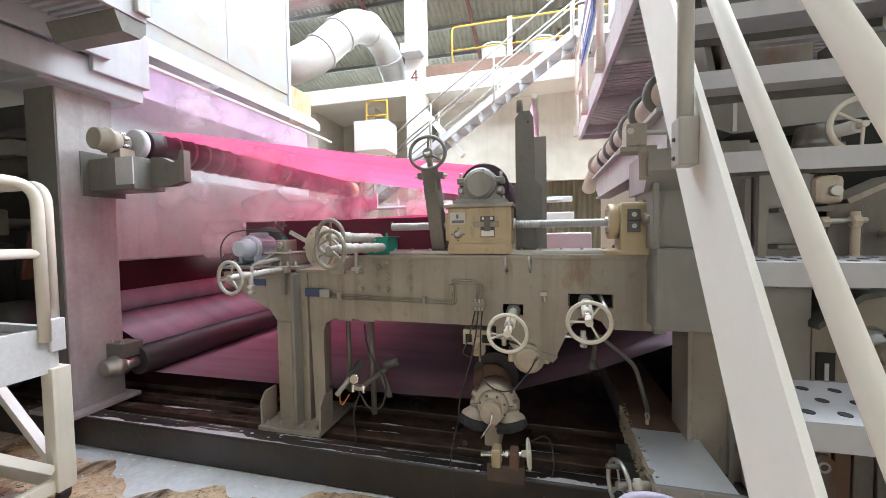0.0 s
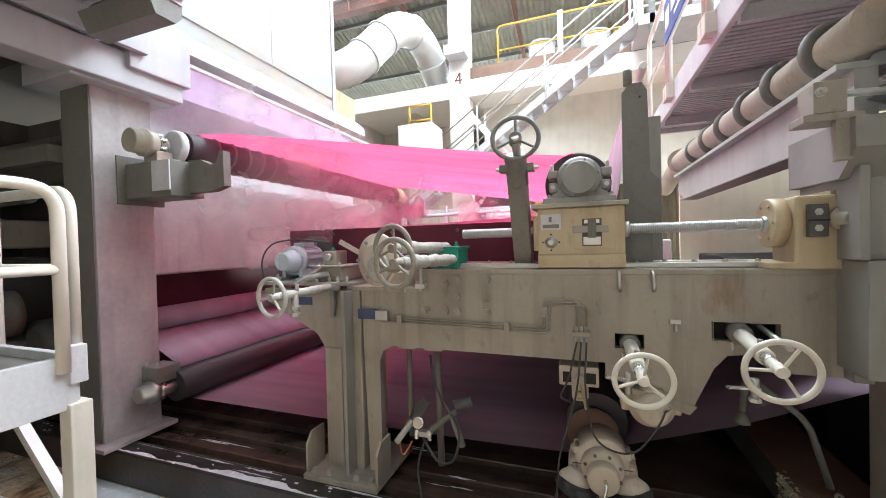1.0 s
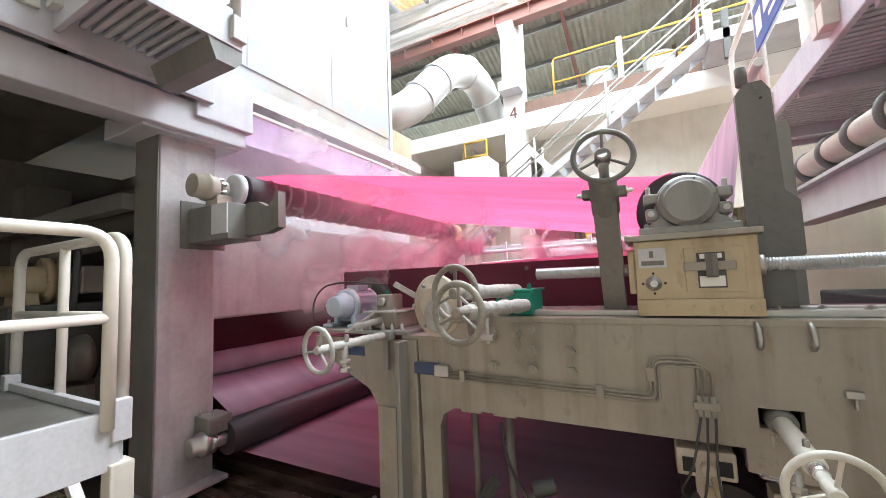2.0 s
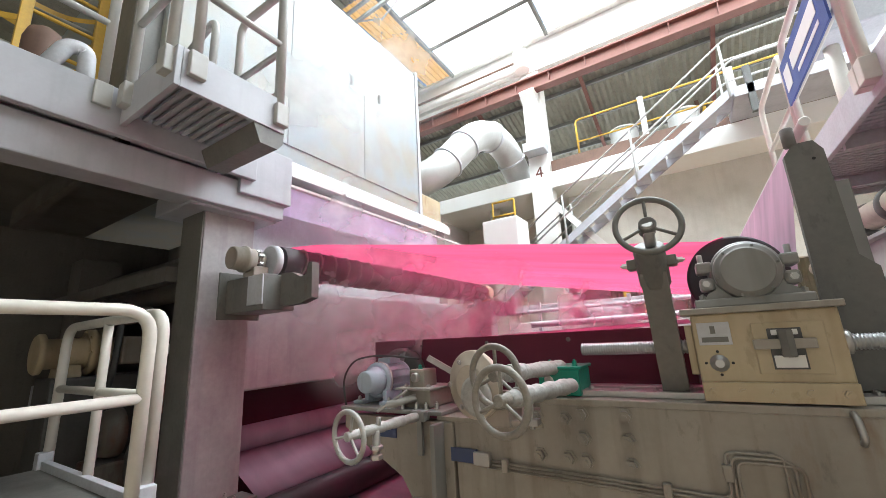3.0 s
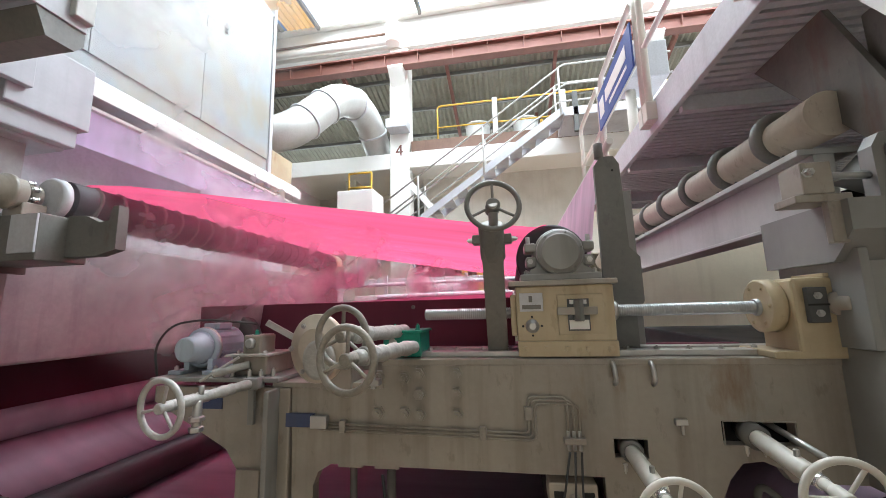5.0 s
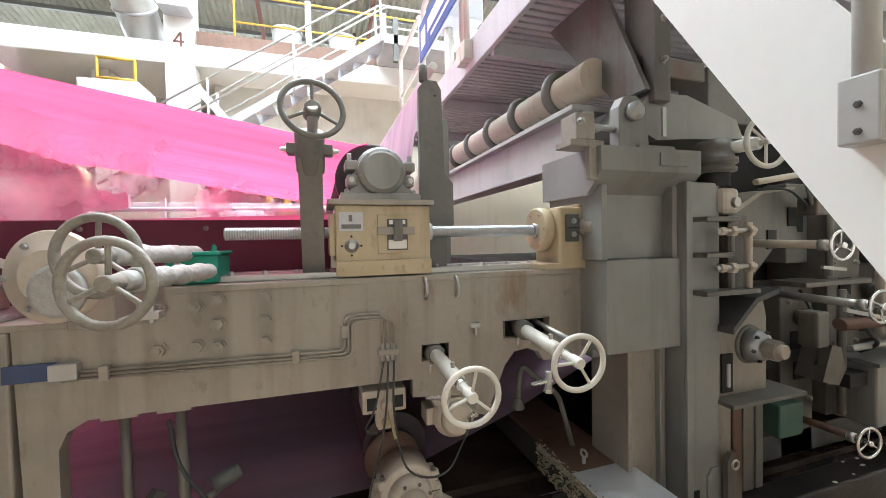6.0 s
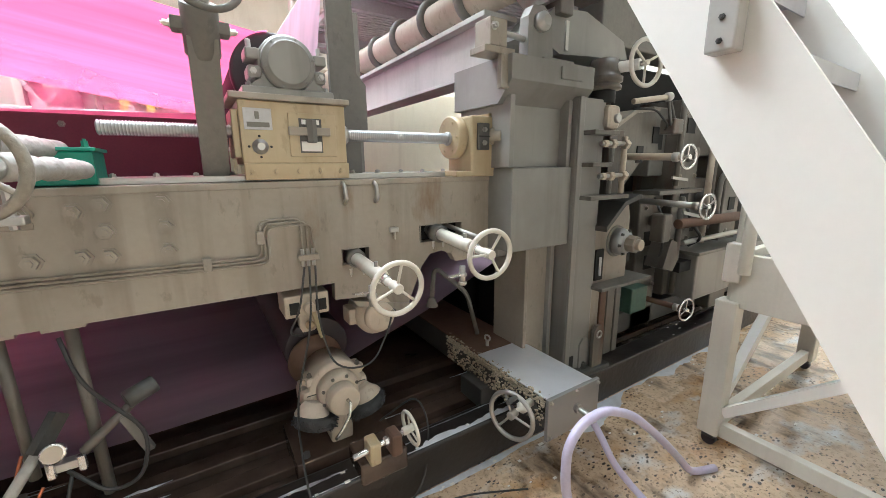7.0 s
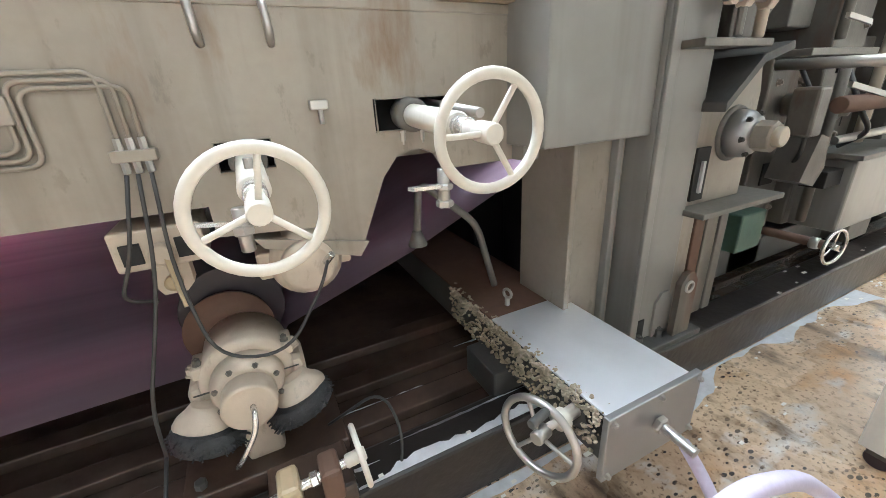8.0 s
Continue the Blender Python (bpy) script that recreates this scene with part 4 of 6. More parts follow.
# ---- big lower bearing on its sole plate ----
yk = thing("lower_bearing", (-0.32, 2.45, 0.22), "large beige cast pillow-block bearing with bristle wheels", "bearing")
part("cap", lathe((-0.325, 2.41, 0.548), (0, -1, 0), [(0, 0.086), (0.095, 0.086), (0.102, 0.078)], 36), CAST, yk)
mid_ring = part("mid_ring", lathe((-0.325, 2.46, 0.555), (0, -1, 0), [(0, 0.12), (0.05, 0.116), (0.07, 0.1), (0.075, 0.09)], 36), CAST, yk)
part("housing", lathe((-0.325, 2.68, 0.56), (0, -1, 0), [(0, 0.15), (0.2, 0.155), (0.215, 0.148), (0.22, 0.125)], 40), CAST, yk)
for a in range(8):
    bolt((-0.325 + 0.103 * math.cos(a * 0.785 + 0.4), 2.388, 0.555 + 0.103 * math.sin(a * 0.785 + 0.4)), (0, -1, 0), 0.008, 0.01, PRESSG, mid_ring)
for x0, x1 in ((-0.50, -0.43), (-0.22, -0.15)):
    part("clamp_ear", box(x0 + 0.012, x1 - 0.012, 2.47, 2.58, 0.60, 0.645, 0.008), CAST, yk)
    bolt(((x0 + x1) / 2, 2.5, 0.645), (0, 0, 1), 0.012, 0.02, PRESSG, yk)
part("split_joint", box(-0.495, -0.155, 2.452, 2.456, 0.553, 0.557), DARK, yk)
for sx in (-1, 1):
    part("shoulder", box(-0.325 + sx * 0.155 - 0.04, -0.325 + sx * 0.155 + 0.04, 2.46, 2.66, 0.44, 0.58, 0.04), CAST, yk)
    bolt((-0.325 + sx * 0.165, 2.52, 0.60), (0, 0, 1), 0.018, 0.03, CAST, yk)
    c = Vector((-0.325 + sx * 0.15, 2.40, 0.43))
    part("skirt", lathe(c + Vector((0, 0.03, 0.05)), (-sx * 0.35, 0.25, 1), [(-0.035, 0.092), (-0.02, 0.096), (0.0, 0.088), (0.02, 0.07), (0.05, 0.05)], 28), CAST, yk)
    bm = lathe(c, (-sx * 0.3, 0.2, 1), [(-0.03, 0.09), (-0.02, 0.112), (0.02, 0.116), (0.04, 0.1)], 30)
    d0, u0, w0 = frame_of((-sx * 0.3, 0.2, 1))
    for k in range(160):
        a = random.uniform(0, 2 * math.pi)
        e = u0 * math.cos(a) + w0 * math.sin(a)
        p0 = c + e * 0.108 + d0 * random.uniform(-0.02, 0.03)
        bar(p0, p0 + e * random.uniform(0.008, 0.02) + Vector((0, 0, -0.006)), 0.004, 0.004, bm)
    part("bristle_wheel", bm, BRUSH, yk, "black bristly wheel")
part("neck", box(-0.39, -0.26, 2.40, 2.6, 0.24, 0.45, 0.02), CAST, yk)
part("base", box(-0.60, -0.04, 2.33, 2.74, 0.132, 0.25, 0.008), SOLE, yk)
part("base_bolt", cyl((-0.54, 2.37, 0.25), (-0.54, 2.37, 0.28), 0.02, 6), DARK, yk)
part("rust_ring", lathe((-0.37, 2.76, 0.62), (0, -1, 0), [(0, 0.16), (0.02, 0.165), (0.03, 0.165), (0.04, 0.12), (0.05, 0.11), (0.055, 0.08)], 34), RUSTY, yk)
part("hose_tail", tube([(-0.315, 2.30, 0.56), (-0.31, 2.265, 0.56), (-0.32, 2.25, 0.5), (-0.37, 2.25, 0.42), (-0.40, 2.27, 0.37)], 0.009, 8, 0.03), CHROME, yk, "braided steel hose")
yk.scale = (0.82, 0.82, 0.82)
yk.location.z += 0.022
lr = thing("lower_roll", (-0.34, 4.4, 0.6), "wet dark felt roll low in the machine", "roll")
part("shell", cyl((-0.34, 2.72, 0.62), (-0.34, 6.3, 0.62), 0.16, 36), RUBBER, lr)
js = thing("screw_jack", (-0.2, 2.25, 0.25), "small screw adjuster with a bright handwheel", "jack")
part("screw", cyl((-0.36, 2.16, 0.355), (-0.08, 2.16, 0.39), 0.013, 12), CHROME, js)
for x in (-0.27, -0.17):
    part("lug", box(x - 0.026, x + 0.026, 2.125, 2.21, 0.30, 0.405, 0.012), CREAM if x < -0.2 else RUSTY, js)
part("slide_block", box(-0.33, -0.11, 2.15, 2.32, 0.20, 0.31, 0.012), SOLE, js, "dark wet iron block")
part("nut", cyl((-0.22, 2.16, 0.373), (-0.2, 2.16, 0.375), 0.02, 6), CHROME, js)
handwheel((-0.09, 2.16, 0.39), (1, 0, 0.1), 0.075, 0.008, WHEEL, js, 3, 0.4, 0.018, 0.02)

# ---- box trough with wheel and hose ----
tr = thing("box_trough", (0.65, 2.2, 0.25), "stainless topped box trough crusted with pulp", "trough")
part("shell", box(0.49, 0.815, 1.88, 4.5, 0.31, 0.468, 0.003), DARK, tr)
part("top_sheet", box(0.488, 0.818, 1.88, 2.42, 0.466, 0.474, 0.002), STAINLESS, tr, "bright stainless top sheet")
part("top_sheet", box(0.488, 0.818, 2.42, 4.5, 0.466, 0.473, 0.002), RUSTY, tr, "dirty brown rear top sheet")
bm = bmesh.new()
for k in range(1100):
    y = random.uniform(1.9, 2.75)
    z = random.uniform(0.32, 0.468) if random.random() < 0.45 else random.uniform(0.43, 0.474)
    q = random.uniform(0.003, 0.0095)
    x = 0.488 - random.uniform(0, 0.006) if z < 0.464 else 0.488 + abs(random.gauss(0, 0.018))
    m = Matrix.Translation((x, y, z)) @ Matrix.Rotation(random.uniform(0, 6), 4, (random.random(), random.random(), 1)) @ Matrix.Diagonal((1, random.uniform(0.6, 1.8), random.uniform(0.5, 1), 1))
    bmesh.ops.create_icosphere(bm, subdivisions=1, radius=q, matrix=m)
part("crust", bm, CRUST, tr, "rough dried pulp crust")
# darker steel than the top sheet, so the end's shade is painted in
end_plate = part("end_plate", box(0.468, 0.835, 1.862, 1.882, 0.27, 0.487, 0.003), SPIN, tr)
part("end_hole", cyl((0.50, 1.92, 0.42), (0.485, 1.92, 0.42), 0.034, 18), BLACK, tr)
for x, z in ((0.485, 0.47), (0.66, 0.475), (0.82, 0.47), (0.485, 0.29), (0.82, 0.29)):
    bolt((x, 1.862, z), (0, -1, 0), 0.008, 0.01, STEEL, end_plate)
prof = []
for i in range(16):
    prof += [(i * 0.007, 0.012), (i * 0.007 + 0.0035, 0.0155)]
part("threaded_outlet", lathe((0.665, 1.862, 0.385), (0, -1, -0.08), prof, 12), STEEL, tr)
part("outlet_nut", cyl((0.665, 1.862, 0.385), (0.665, 1.842, 0.384), 0.026, 6), STEEL, tr)
part("eye_bolt", torus((0.58, 2.45, 0.54), (1, 0.3, 0), 0.018, 0.006, 16, 6), STEEL, tr)
part("eye_shank", cyl((0.58, 2.45, 0.49), (0.58, 2.45, 0.525), 0.01, 8), STEEL, tr)
part("support_foot", box(0.42, 0.6, 2.3, 2.5, 0.21, 0.33, 0.006), DARK, tr)
part("wheel_arm", lathe((0.36, 1.98, 0.40), (1, 0.08, 0.05), [(0, 0.012), (0.05, 0.012), (0.055, 0.028), (0.085, 0.03), (0.09, 0.02), (0.13, 0.02)], 14), WHEEL, tr)
tw = thing("trough_handwheel", (0.31, 1.94, 0.42), "worn steel handwheel with a crank knob", "handwheel")
handwheel((0.345, 1.975, 0.395), (-1, -0.3, 0.05), 0.112, 0.011, STEEL, tw, 3, 0.9, 0.02, 0.02)
part("knob", cyl((0.345, 1.95, 0.505), (0.28, 1.93, 0.51), 0.012, 10), DARK, tw)
solid("water_hose", tube([(0.668, 1.79, 0.38), (0.685, 1.73, 0.30), (0.71, 1.67, 0.18), (0.77, 1.57, 0.06), (0.77, 1.40, 0.018), (0.70, 1.1, 0.018), (0.9, 0.6, 0.018), (1.5, 0.2, 0.018)], 0.016, 12, 0.1), HOSE, "lilac plastic water hose running from the trough over the floor", "hose", base=(0.668, 1.79, 0.38))
solid("water_hose", tube([(0.50, 1.35, 0.018), (0.36, 1.54, 0.03), (0.245, 1.573, 0.36), (0.245, 1.573, 0.54), (0.31, 1.57, 0.615), (0.43, 1.565, 0.63), (0.61, 1.558, 0.55), (0.84, 1.549, 0.35), (1.05, 1.54, 0.14), (1.16, 1.53, 0.018), (1.3, 1.48, 0.018)], 0.018, 12, 0.13), HOSE, "lilac plastic water hose arching over the floor", "hose", base=(0.5, 1.35, 0.02))
solid("blue_rod", cyl((0.86, 2.02, 0.30), (0.98, 2.08, 0.315), 0.012, 10), BLUE, "bright blue plastic rod end", "rod", base=(0.92, 2.05, 0.3))
sh = thing("spray_pipe", (0.4, 2.55, 0.8), "bent steel spray pipe with a flared nozzle", "pipe")
part("pipe", tube([(0.30, 2.62, 0.78), (0.32, 2.62, 0.98), (0.55, 2.62, 0.78), (0.62, 2.6, 0.50)], 0.014, 10, 0.06), GREYD, sh)
part("nozzle", lathe((0.30, 2.62, 0.80), (0, 0, -1), [(0, 0.016), (0.05, 0.035), (0.055, 0.035)], 16), GREYD, sh)

# ---- cables ----
cable([(-0.43, 2.43, 1.13), (-0.47, 2.4, 0.95), (-0.52, 2.42, 0.85), (-0.46, 2.45, 0.82)])
cable([(-0.41, 2.43, 1.13), (-0.43, 2.38, 0.9), (-0.52, 2.34, 0.6), (-0.53, 2.34, 0.45)])
cable([(-0.385, 2.43, 1.13), (-0.40, 2.40, 0.9), (-0.36, 2.34, 0.68), (-0.2, 2.30, 0.66), (-0.08, 2.37, 0.8), (-0.05, 2.4, 0.86)])
cable([(-0.14, 2.4, 0.3), (0.02, 2.3, 0.45), (0.06, 2.25, 0.3), (-0.05, 2.12, 0.05), (-0.4, 2.1, 0.02)])
cable([(-0.53, 2.34, 0.45), (-0.55, 2.15, 0.3), (-0.5, 2.1, 0.02), (0.1, 2.05, 0.02), (0.4, 1.9, 0.02)])

# ---- gauge and pipes under the beam ----
gg = thing("pressure_station", (-1.3, 2.5, 0.5), "small pressure gauge with valves on two drop pipes", "gauge")
part("drop_pipe", tube([(-1.37, 2.5, 1.03), (-1.365, 2.5, 0.5)], 0.017, 10), PRESSG, gg)
part("drop_pipe", tube([(-1.20, 2.52, 1.03), (-1.19, 2.52, 0.34)], 0.02, 10), PRESSG, gg)
for x in (-1.37, -1.2):
    part("pipe_flange", box(x - 0.06, x + 0.05, 2.47, 2.55, 1.02, 1.035), GREY, gg)
part("gauge", lathe((-1.28, 2.42, 0.625), (0, -1, 0.2), [(0, 0.032), (0.02, 0.034), (0.026, 0.034), (0.027, 0.028)], 22), CHROME, gg)
part("gauge_face", cyl((-1.28, 2.392, 0.6305), (-1.28, 2.39, 0.631), 0.028, 20), CAST, gg)
part("valve_block", box(-1.30, -1.22, 2.42, 2.46, 0.54, 0.57, 0.004), STEEL, gg)
for x in (-1.3, -1.22):
    part("fitting", cyl((x, 2.42, 0.53), (x, 2.42, 0.585), 0.013, 8), CHROME, gg)
part("air_gun", cyl((-1.40, 2.36, 0.52), (-1.33, 2.44, 0.62), 0.017, 14), FROST, gg)
part("cylinder", bar((-1.33, 2.44, 0.62), (-1.27, 2.5, 0.72), 0.035, 0.045), DARK, gg)
part("cylinder", cyl((-1.22, 2.44, 0.58), (-1.06, 2.5, 0.70), 0.017, 14), PRESSG, gg)
part("small_lever", bar((-1.10, 2.47, 0.66), (-1.04, 2.46, 0.50), 0.02, 0.03), GREYD, gg)
part("end_block", cyl((-1.09, 2.48, 0.71), (-1.0, 2.52, 0.735), 0.034, 16), DARK, gg)
cable([(-1.22, 2.46, 1.0), (-1.18, 2.4, 0.85), (-1.02, 2.38, 0.62), (-1.06, 2.36, 0.46), (-1.16, 2.38, 0.43), (-1.26, 2.42, 0.54)], 0.007)
cable([(-1.25, 2.42, 0.53), (-1.28, 2.36, 0.4), (-1.22, 2.3, 0.28), (-1.2, 2.2, 0.1)], 0.006)
cable([(-1.37, 2.46, 0.62), (-1.4, 2.4, 0.5), (-1.36, 2.36, 0.44), (-1.32, 2.4, 0.52)], 0.005, ORANGE, "looped orange air line")

# ---- drive group on the cantilever ----
tb = thing("drive_table", (-2.0, 2.55, 1.36), "flat steel table plate on the cantilever", "table plate")
part("plate", box(-2.42, -1.72, 2.44, 2.85, 1.385, 1.405, 0.004), GREYN, tb)
part("leg", box(-1.86, -1.83, 2.42, 2.44, 1.2, 1.385, 0.003), GREYN, tb)
gm = thing("gear_motor", (-2.26, 2.62, 1.4), "frosted blue-grey electric gear motor with a flanged end", "motor")
part("body", lathe((-2.26, 2.80, 1.535), (0, -1, 0), [(0, 0.09), (0.015, 0.102), (0.03, 0.102), (0.035, 0.094), (0.2, 0.094), (0.205, 0.102), (0.225, 0.102), (0.23, 0.085)], 32), BLUEM, gm)
part("end_bell", lathe((-2.26, 2.572, 1.535), (0, -1, 0), [(0, 0.085), (0.03, 0.08), (0.05, 0.064), (0.10, 0.062), (0.105, 0.052)], 28), BLUEM, gm)
part("strap", torus((-2.26, 2.60, 1.535), (0, 1, 0), 0.098, 0.009, 32, 6), STEEL, gm)
part("pulley_guard", lathe((-2.30, 2.92, 1.545), (0, -1, 0), [(0, 0.15), (0.01, 0.165), (0.07, 0.165), (0.08, 0.15), (0.085, 0.1)], 36), DARK, gm, "dark round pulley guard")
for k in range(10):
    a = -0.3 + k * 0.42
    part("cooling_fin", bar((-2.26 + 0.098 * math.cos(a), 2.60, 1.535 + 0.098 * math.sin(a)), (-2.26 + 0.098 * math.cos(a), 2.77, 1.535 + 0.098 * math.sin(a)), 0.006, 0.012), BLUEM, gm)
for sx in (-1, 1):
    part("foot", box(-2.26 + sx * 0.1 - 0.04, -2.26 + sx * 0.1 + 0.04, 2.52, 2.78, 1.405, 1.425, 0.004), BLUEM, gm)
    part("foot_web", box(-2.26 + sx * 0.07 - 0.015, -2.26 + sx * 0.07 + 0.015, 2.56, 2.74, 1.42, 1.48, 0.004), BLUEM, gm)
    bolt((-2.26 + sx * 0.115, 2.55, 1.425), (0, 0, 1), 0.011, 0.018, STEEL, gm)
part("terminal_box", box(-2.31, -2.21, 2.64, 2.74, 1.625, 1.66, 0.006), BLUEM, gm)
gb = thing("gear_box", (-1.85, 2.55, 1.4), "small grey gearbox block with studs", "gearbox")
part("body", box(-1.93, -1.74, 2.5, 2.75, 1.405, 1.5, 0.01), GREY, gb)
part("upper", box(-1.89, -1.79, 2.52, 2.65, 1.5, 1.6, 0.01), GREY, gb)
part("boss", lathe((-1.84, 2.52, 1.56), (0, -1, 0), [(0, 0.025), (0.02, 0.025), (0.025, 0.018)], 14), STEEL, gb)
for x in (-1.91, -1.76):
    bolt((x, 2.52, 1.5), (0, 0, 1), 0.012, 0.02, STEEL, gb)
bolt((-1.84, 2.56, 1.6), (0, 0, 1), 0.01, 0.02, GREEN, gb)
part("link", bar((-1.80, 2.58, 1.66), (-1.66, 2.66, 1.56), 0.05, 0.03), FROST, gb)
part("side_cylinder", cyl((-1.95, 2.4, 1.43), (-1.83, 2.5, 1.46), 0.019, 14), FROST, gb)
for x, y in ((-1.96, 2.47), (-1.90, 2.47), (-1.80, 2.46), (-1.74, 2.46), (-1.70, 2.5)):
    bolt((x, y, 1.405), (0, 0, 1), 0.011, 0.03, STEEL, gb)
part("flat_plate", box(-1.95, -1.72, 2.47, 2.72, 1.498, 1.51, 0.003), FROST, gb)
part("stay_rod", cyl((-2.0, 2.38, 1.40), (-1.86, 2.46, 1.50), 0.007, 8), STEEL, gb)
solid("cable", tube([(-2.44, 2.5, 1.40), (-2.47, 2.5, 1.55), (-2.38, 2.5, 1.66), (-2.2, 2.52, 1.685), (-1.93, 2.56, 1.655)], 0.006, 7, 0.15), CABLE, "curved black motor cable", "cable", base=(-2.3, 2.6, 1.5))
gb.location.x -= 0.085
hl = thing("handwheel", (-1.92, 2.02, 1.37), "frosted white handwheel on a crusted shaft", "handwheel")
handwheel((-1.915, 2.01, 1.372), (-0.12, -1, -0.03), 0.1, 0.0115, FROST, hl, 3, 0.2, 0.02)
part("shaft", lathe((-1.912, 2.04, 1.373), (0.07, 0.38, 0.012), crusted(0.40, 0.021), 16), FROST, hl)
part("bracket", box(-1.88, -1.80, 2.40, 2.46, 1.36, 1.41, 0.006), GREYN, hl)
part("valve", cyl((-1.885, 2.15, 1.25), (-1.885, 2.15, 1.37), 0.018, 10), STEEL, hl)
part("valve_nut", cyl((-1.885, 2.15, 1.29), (-1.885, 2.15, 1.31), 0.03, 6), STEEL, hl)
part("valve_nut", cyl((-1.885, 2.15, 1.25), (-1.885, 2.15, 1.272), 0.028, 6), STEEL, hl)
part("grease_cup", cyl((-1.88, 2.16, 1.39), (-1.88, 2.16, 1.425), 0.011, 10), STEEL, hl)
hp = thing("double_handwheel", (-1.23, 2.06, 1.53), "pair of large white handwheels on parallel shafts", "handwheel")
for c in ((-1.17, 1.95, 1.55), (-1.245, 2.08, 1.615)):
    handwheel(c, (-0.2, -0.96, 0.0), 0.105, 0.0125, WORNW, hp, 3, 0.45, 0.022)
    part("shaft", lathe(Vector(c) + Vector((0.01, 0.04, 0.0)), (0.09, 0.48, -0.01), crusted(0.49, 0.028), 18), FROST, hp)
    part("sleeve", cyl(Vector(c) + Vector((0.02, 0.09, 0.0)), Vector(c) + Vector((0.04, 0.16, 0.0)), 0.034, 18), FROST, hp)
gd = thing("flange_disc", (-1.45, 2.4, 1.53), "round pale flange disc with boltholes", "flange")
flange = part("disc", lathe((-1.50, 2.42, 1.575), (-0.25, -0.95, 0), [(0, 0.148), (0.01, 0.153), (0.03, 0.153), (0.035, 0.148), (0.036, 0.09), (0.05, 0.088)], 40), CAST, gd)
part("inner_disc", lathe((-1.47, 2.36, 1.53), (-0.25, -0.95, 0), [(0, 0.085), (0.02, 0.085), (0.022, 0.07)], 32), FROST, gd)
part("bracket", box(-1.5, -1.36, 2.44, 2.6, 1.385, 1.5, 0.005), GREY, gd)
for i in range(6):
    a = i * math.pi / 3
    bolt((-1.51 + 0.115 * math.cos(a), 2.385, 1.575 + 0.115 * math.sin(a)), (-0.25, -0.95, 0), 0.01, 0.01, STEEL, flange)
gd.location.z -= 0.03
ge = thing("green_gearbox", (-1.13, 2.55, 1.49), "bright green worm gearbox with top studs", "gearbox")
part("body", box(-1.23, -1.05, 2.5, 2.7, 1.49, 1.60, 0.006), GREEN, ge)
lid = part("lid", box(-1.24, -1.04, 2.49, 2.71, 1.60, 1.612, 0.003), GREEN, ge)
part("cap", lathe((-1.17, 2.55, 1.55), (-0.9, -0.4, 0), [(0, 0.05), (0.04, 0.05), (0.05, 0.035)], 20), STEEL, ge)
for x in (-1.18, -1.07):
    bolt((x, 2.53, 1.612), (0, 0, 1), 0.01, 0.022, GREEN, lid)
clp = thing("clamp_screw", (-1.22, 2.45, 1.39), "small steel clamp screw on the shoulder plate", "clamp")
part("stud", cyl((-1.24, 2.4, 1.37), (-1.24, 2.4, 1.5), 0.012, 8), STEEL, clp)
part("pad", box(-1.27, -1.21, 2.38, 2.43, 1.384, 1.41, 0.004), STEEL, clp)

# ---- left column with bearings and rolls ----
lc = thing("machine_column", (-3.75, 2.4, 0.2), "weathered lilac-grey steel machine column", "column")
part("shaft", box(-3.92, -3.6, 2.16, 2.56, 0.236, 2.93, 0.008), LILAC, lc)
# plate added to paint the column's shaded front face darker
part("shade_plate", box(-3.92, -3.606, 2.148, 2.158, 0.28, 2.92, 0.003), GREYD, lc, "front plate darkened to hold the gallery's shade")
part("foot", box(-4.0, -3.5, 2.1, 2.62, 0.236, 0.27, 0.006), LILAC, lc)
lc2 = thing("machine_column", (-6.9, 2.5, 0.2), "dark steel machine column under the gallery", "column")
part("shaft", box(-7.1, -6.7, 2.3, 2.7, 0.2, 2.93, 0.01), GREYD, lc2)
bs = thing("bearing_bracket", (-3.3, 2.45, 2.05), "grey welded bracket box carrying the upper roll", "bracket")
part("box", box(-3.6, -3.12, 2.36, 2.62, 2.02, 2.28, 0.006), GREYD, bs)
part("face", box(-3.30, -3.12, 2.35, 2.362, 2.06, 2.275, 0.003), PALE, bs)
part("side_flange", box(-3.62, -3.59, 2.3, 2.64, 1.98, 2.34, 0.004), GREYD, bs)
part("curved_arm", prism([(-3.12, 2.05), (-3.12, 2.29), (-3.0, 2.285), (-2.9, 2.24), (-2.84, 2.25), (-2.82, 2.33), (-2.78, 2.33), (-2.78, 2.08), (-2.9, 2.05)], "y", 2.5, 2.56), GREYD, bs)
ub = thing("roll_bearing", (-3.35, 2.4, 2.4), "grey flanged roll bearing with ribbed cap", "bearing")
part("cap", lathe((-3.35, 2.24, 2.41), (0, 1, 0), [(0, 0.075), (0.005, 0.085), (0.08, 0.085), (0.085, 0.1), (0.11, 0.1), (0.115, 0.088), (0.16, 0.088)], 28), GREY, ub)
part("housing", lathe((-3.35, 2.42, 2.41), (0, 1, 0), [(0, 0.07), (0.06, 0.07)], 20), GREY, ub)
part("pedestal", box(-3.42, -3.28, 2.38, 2.5, 2.28, 2.36, 0.006), GREY, ub)
part("flange", lathe((-3.32, 2.52, 2.42), (0, 1, 0), [(0, 0.11), (0.01, 0.125), (0.05, 0.125), (0.06, 0.11)], 30), PALE, ub)
for a in (0.4, 1.2, -0.4):
    bolt((-3.35 + 0.075 * math.cos(a), 2.45, 2.41 + 0.075 * math.sin(a)), (0, -1, 0), 0.012, 0.03, STEEL, ub)
UR = thing("spreader_roll", (-3.32, 2.6, 2.42), "black spreader roll with spiral grooves", "roll")
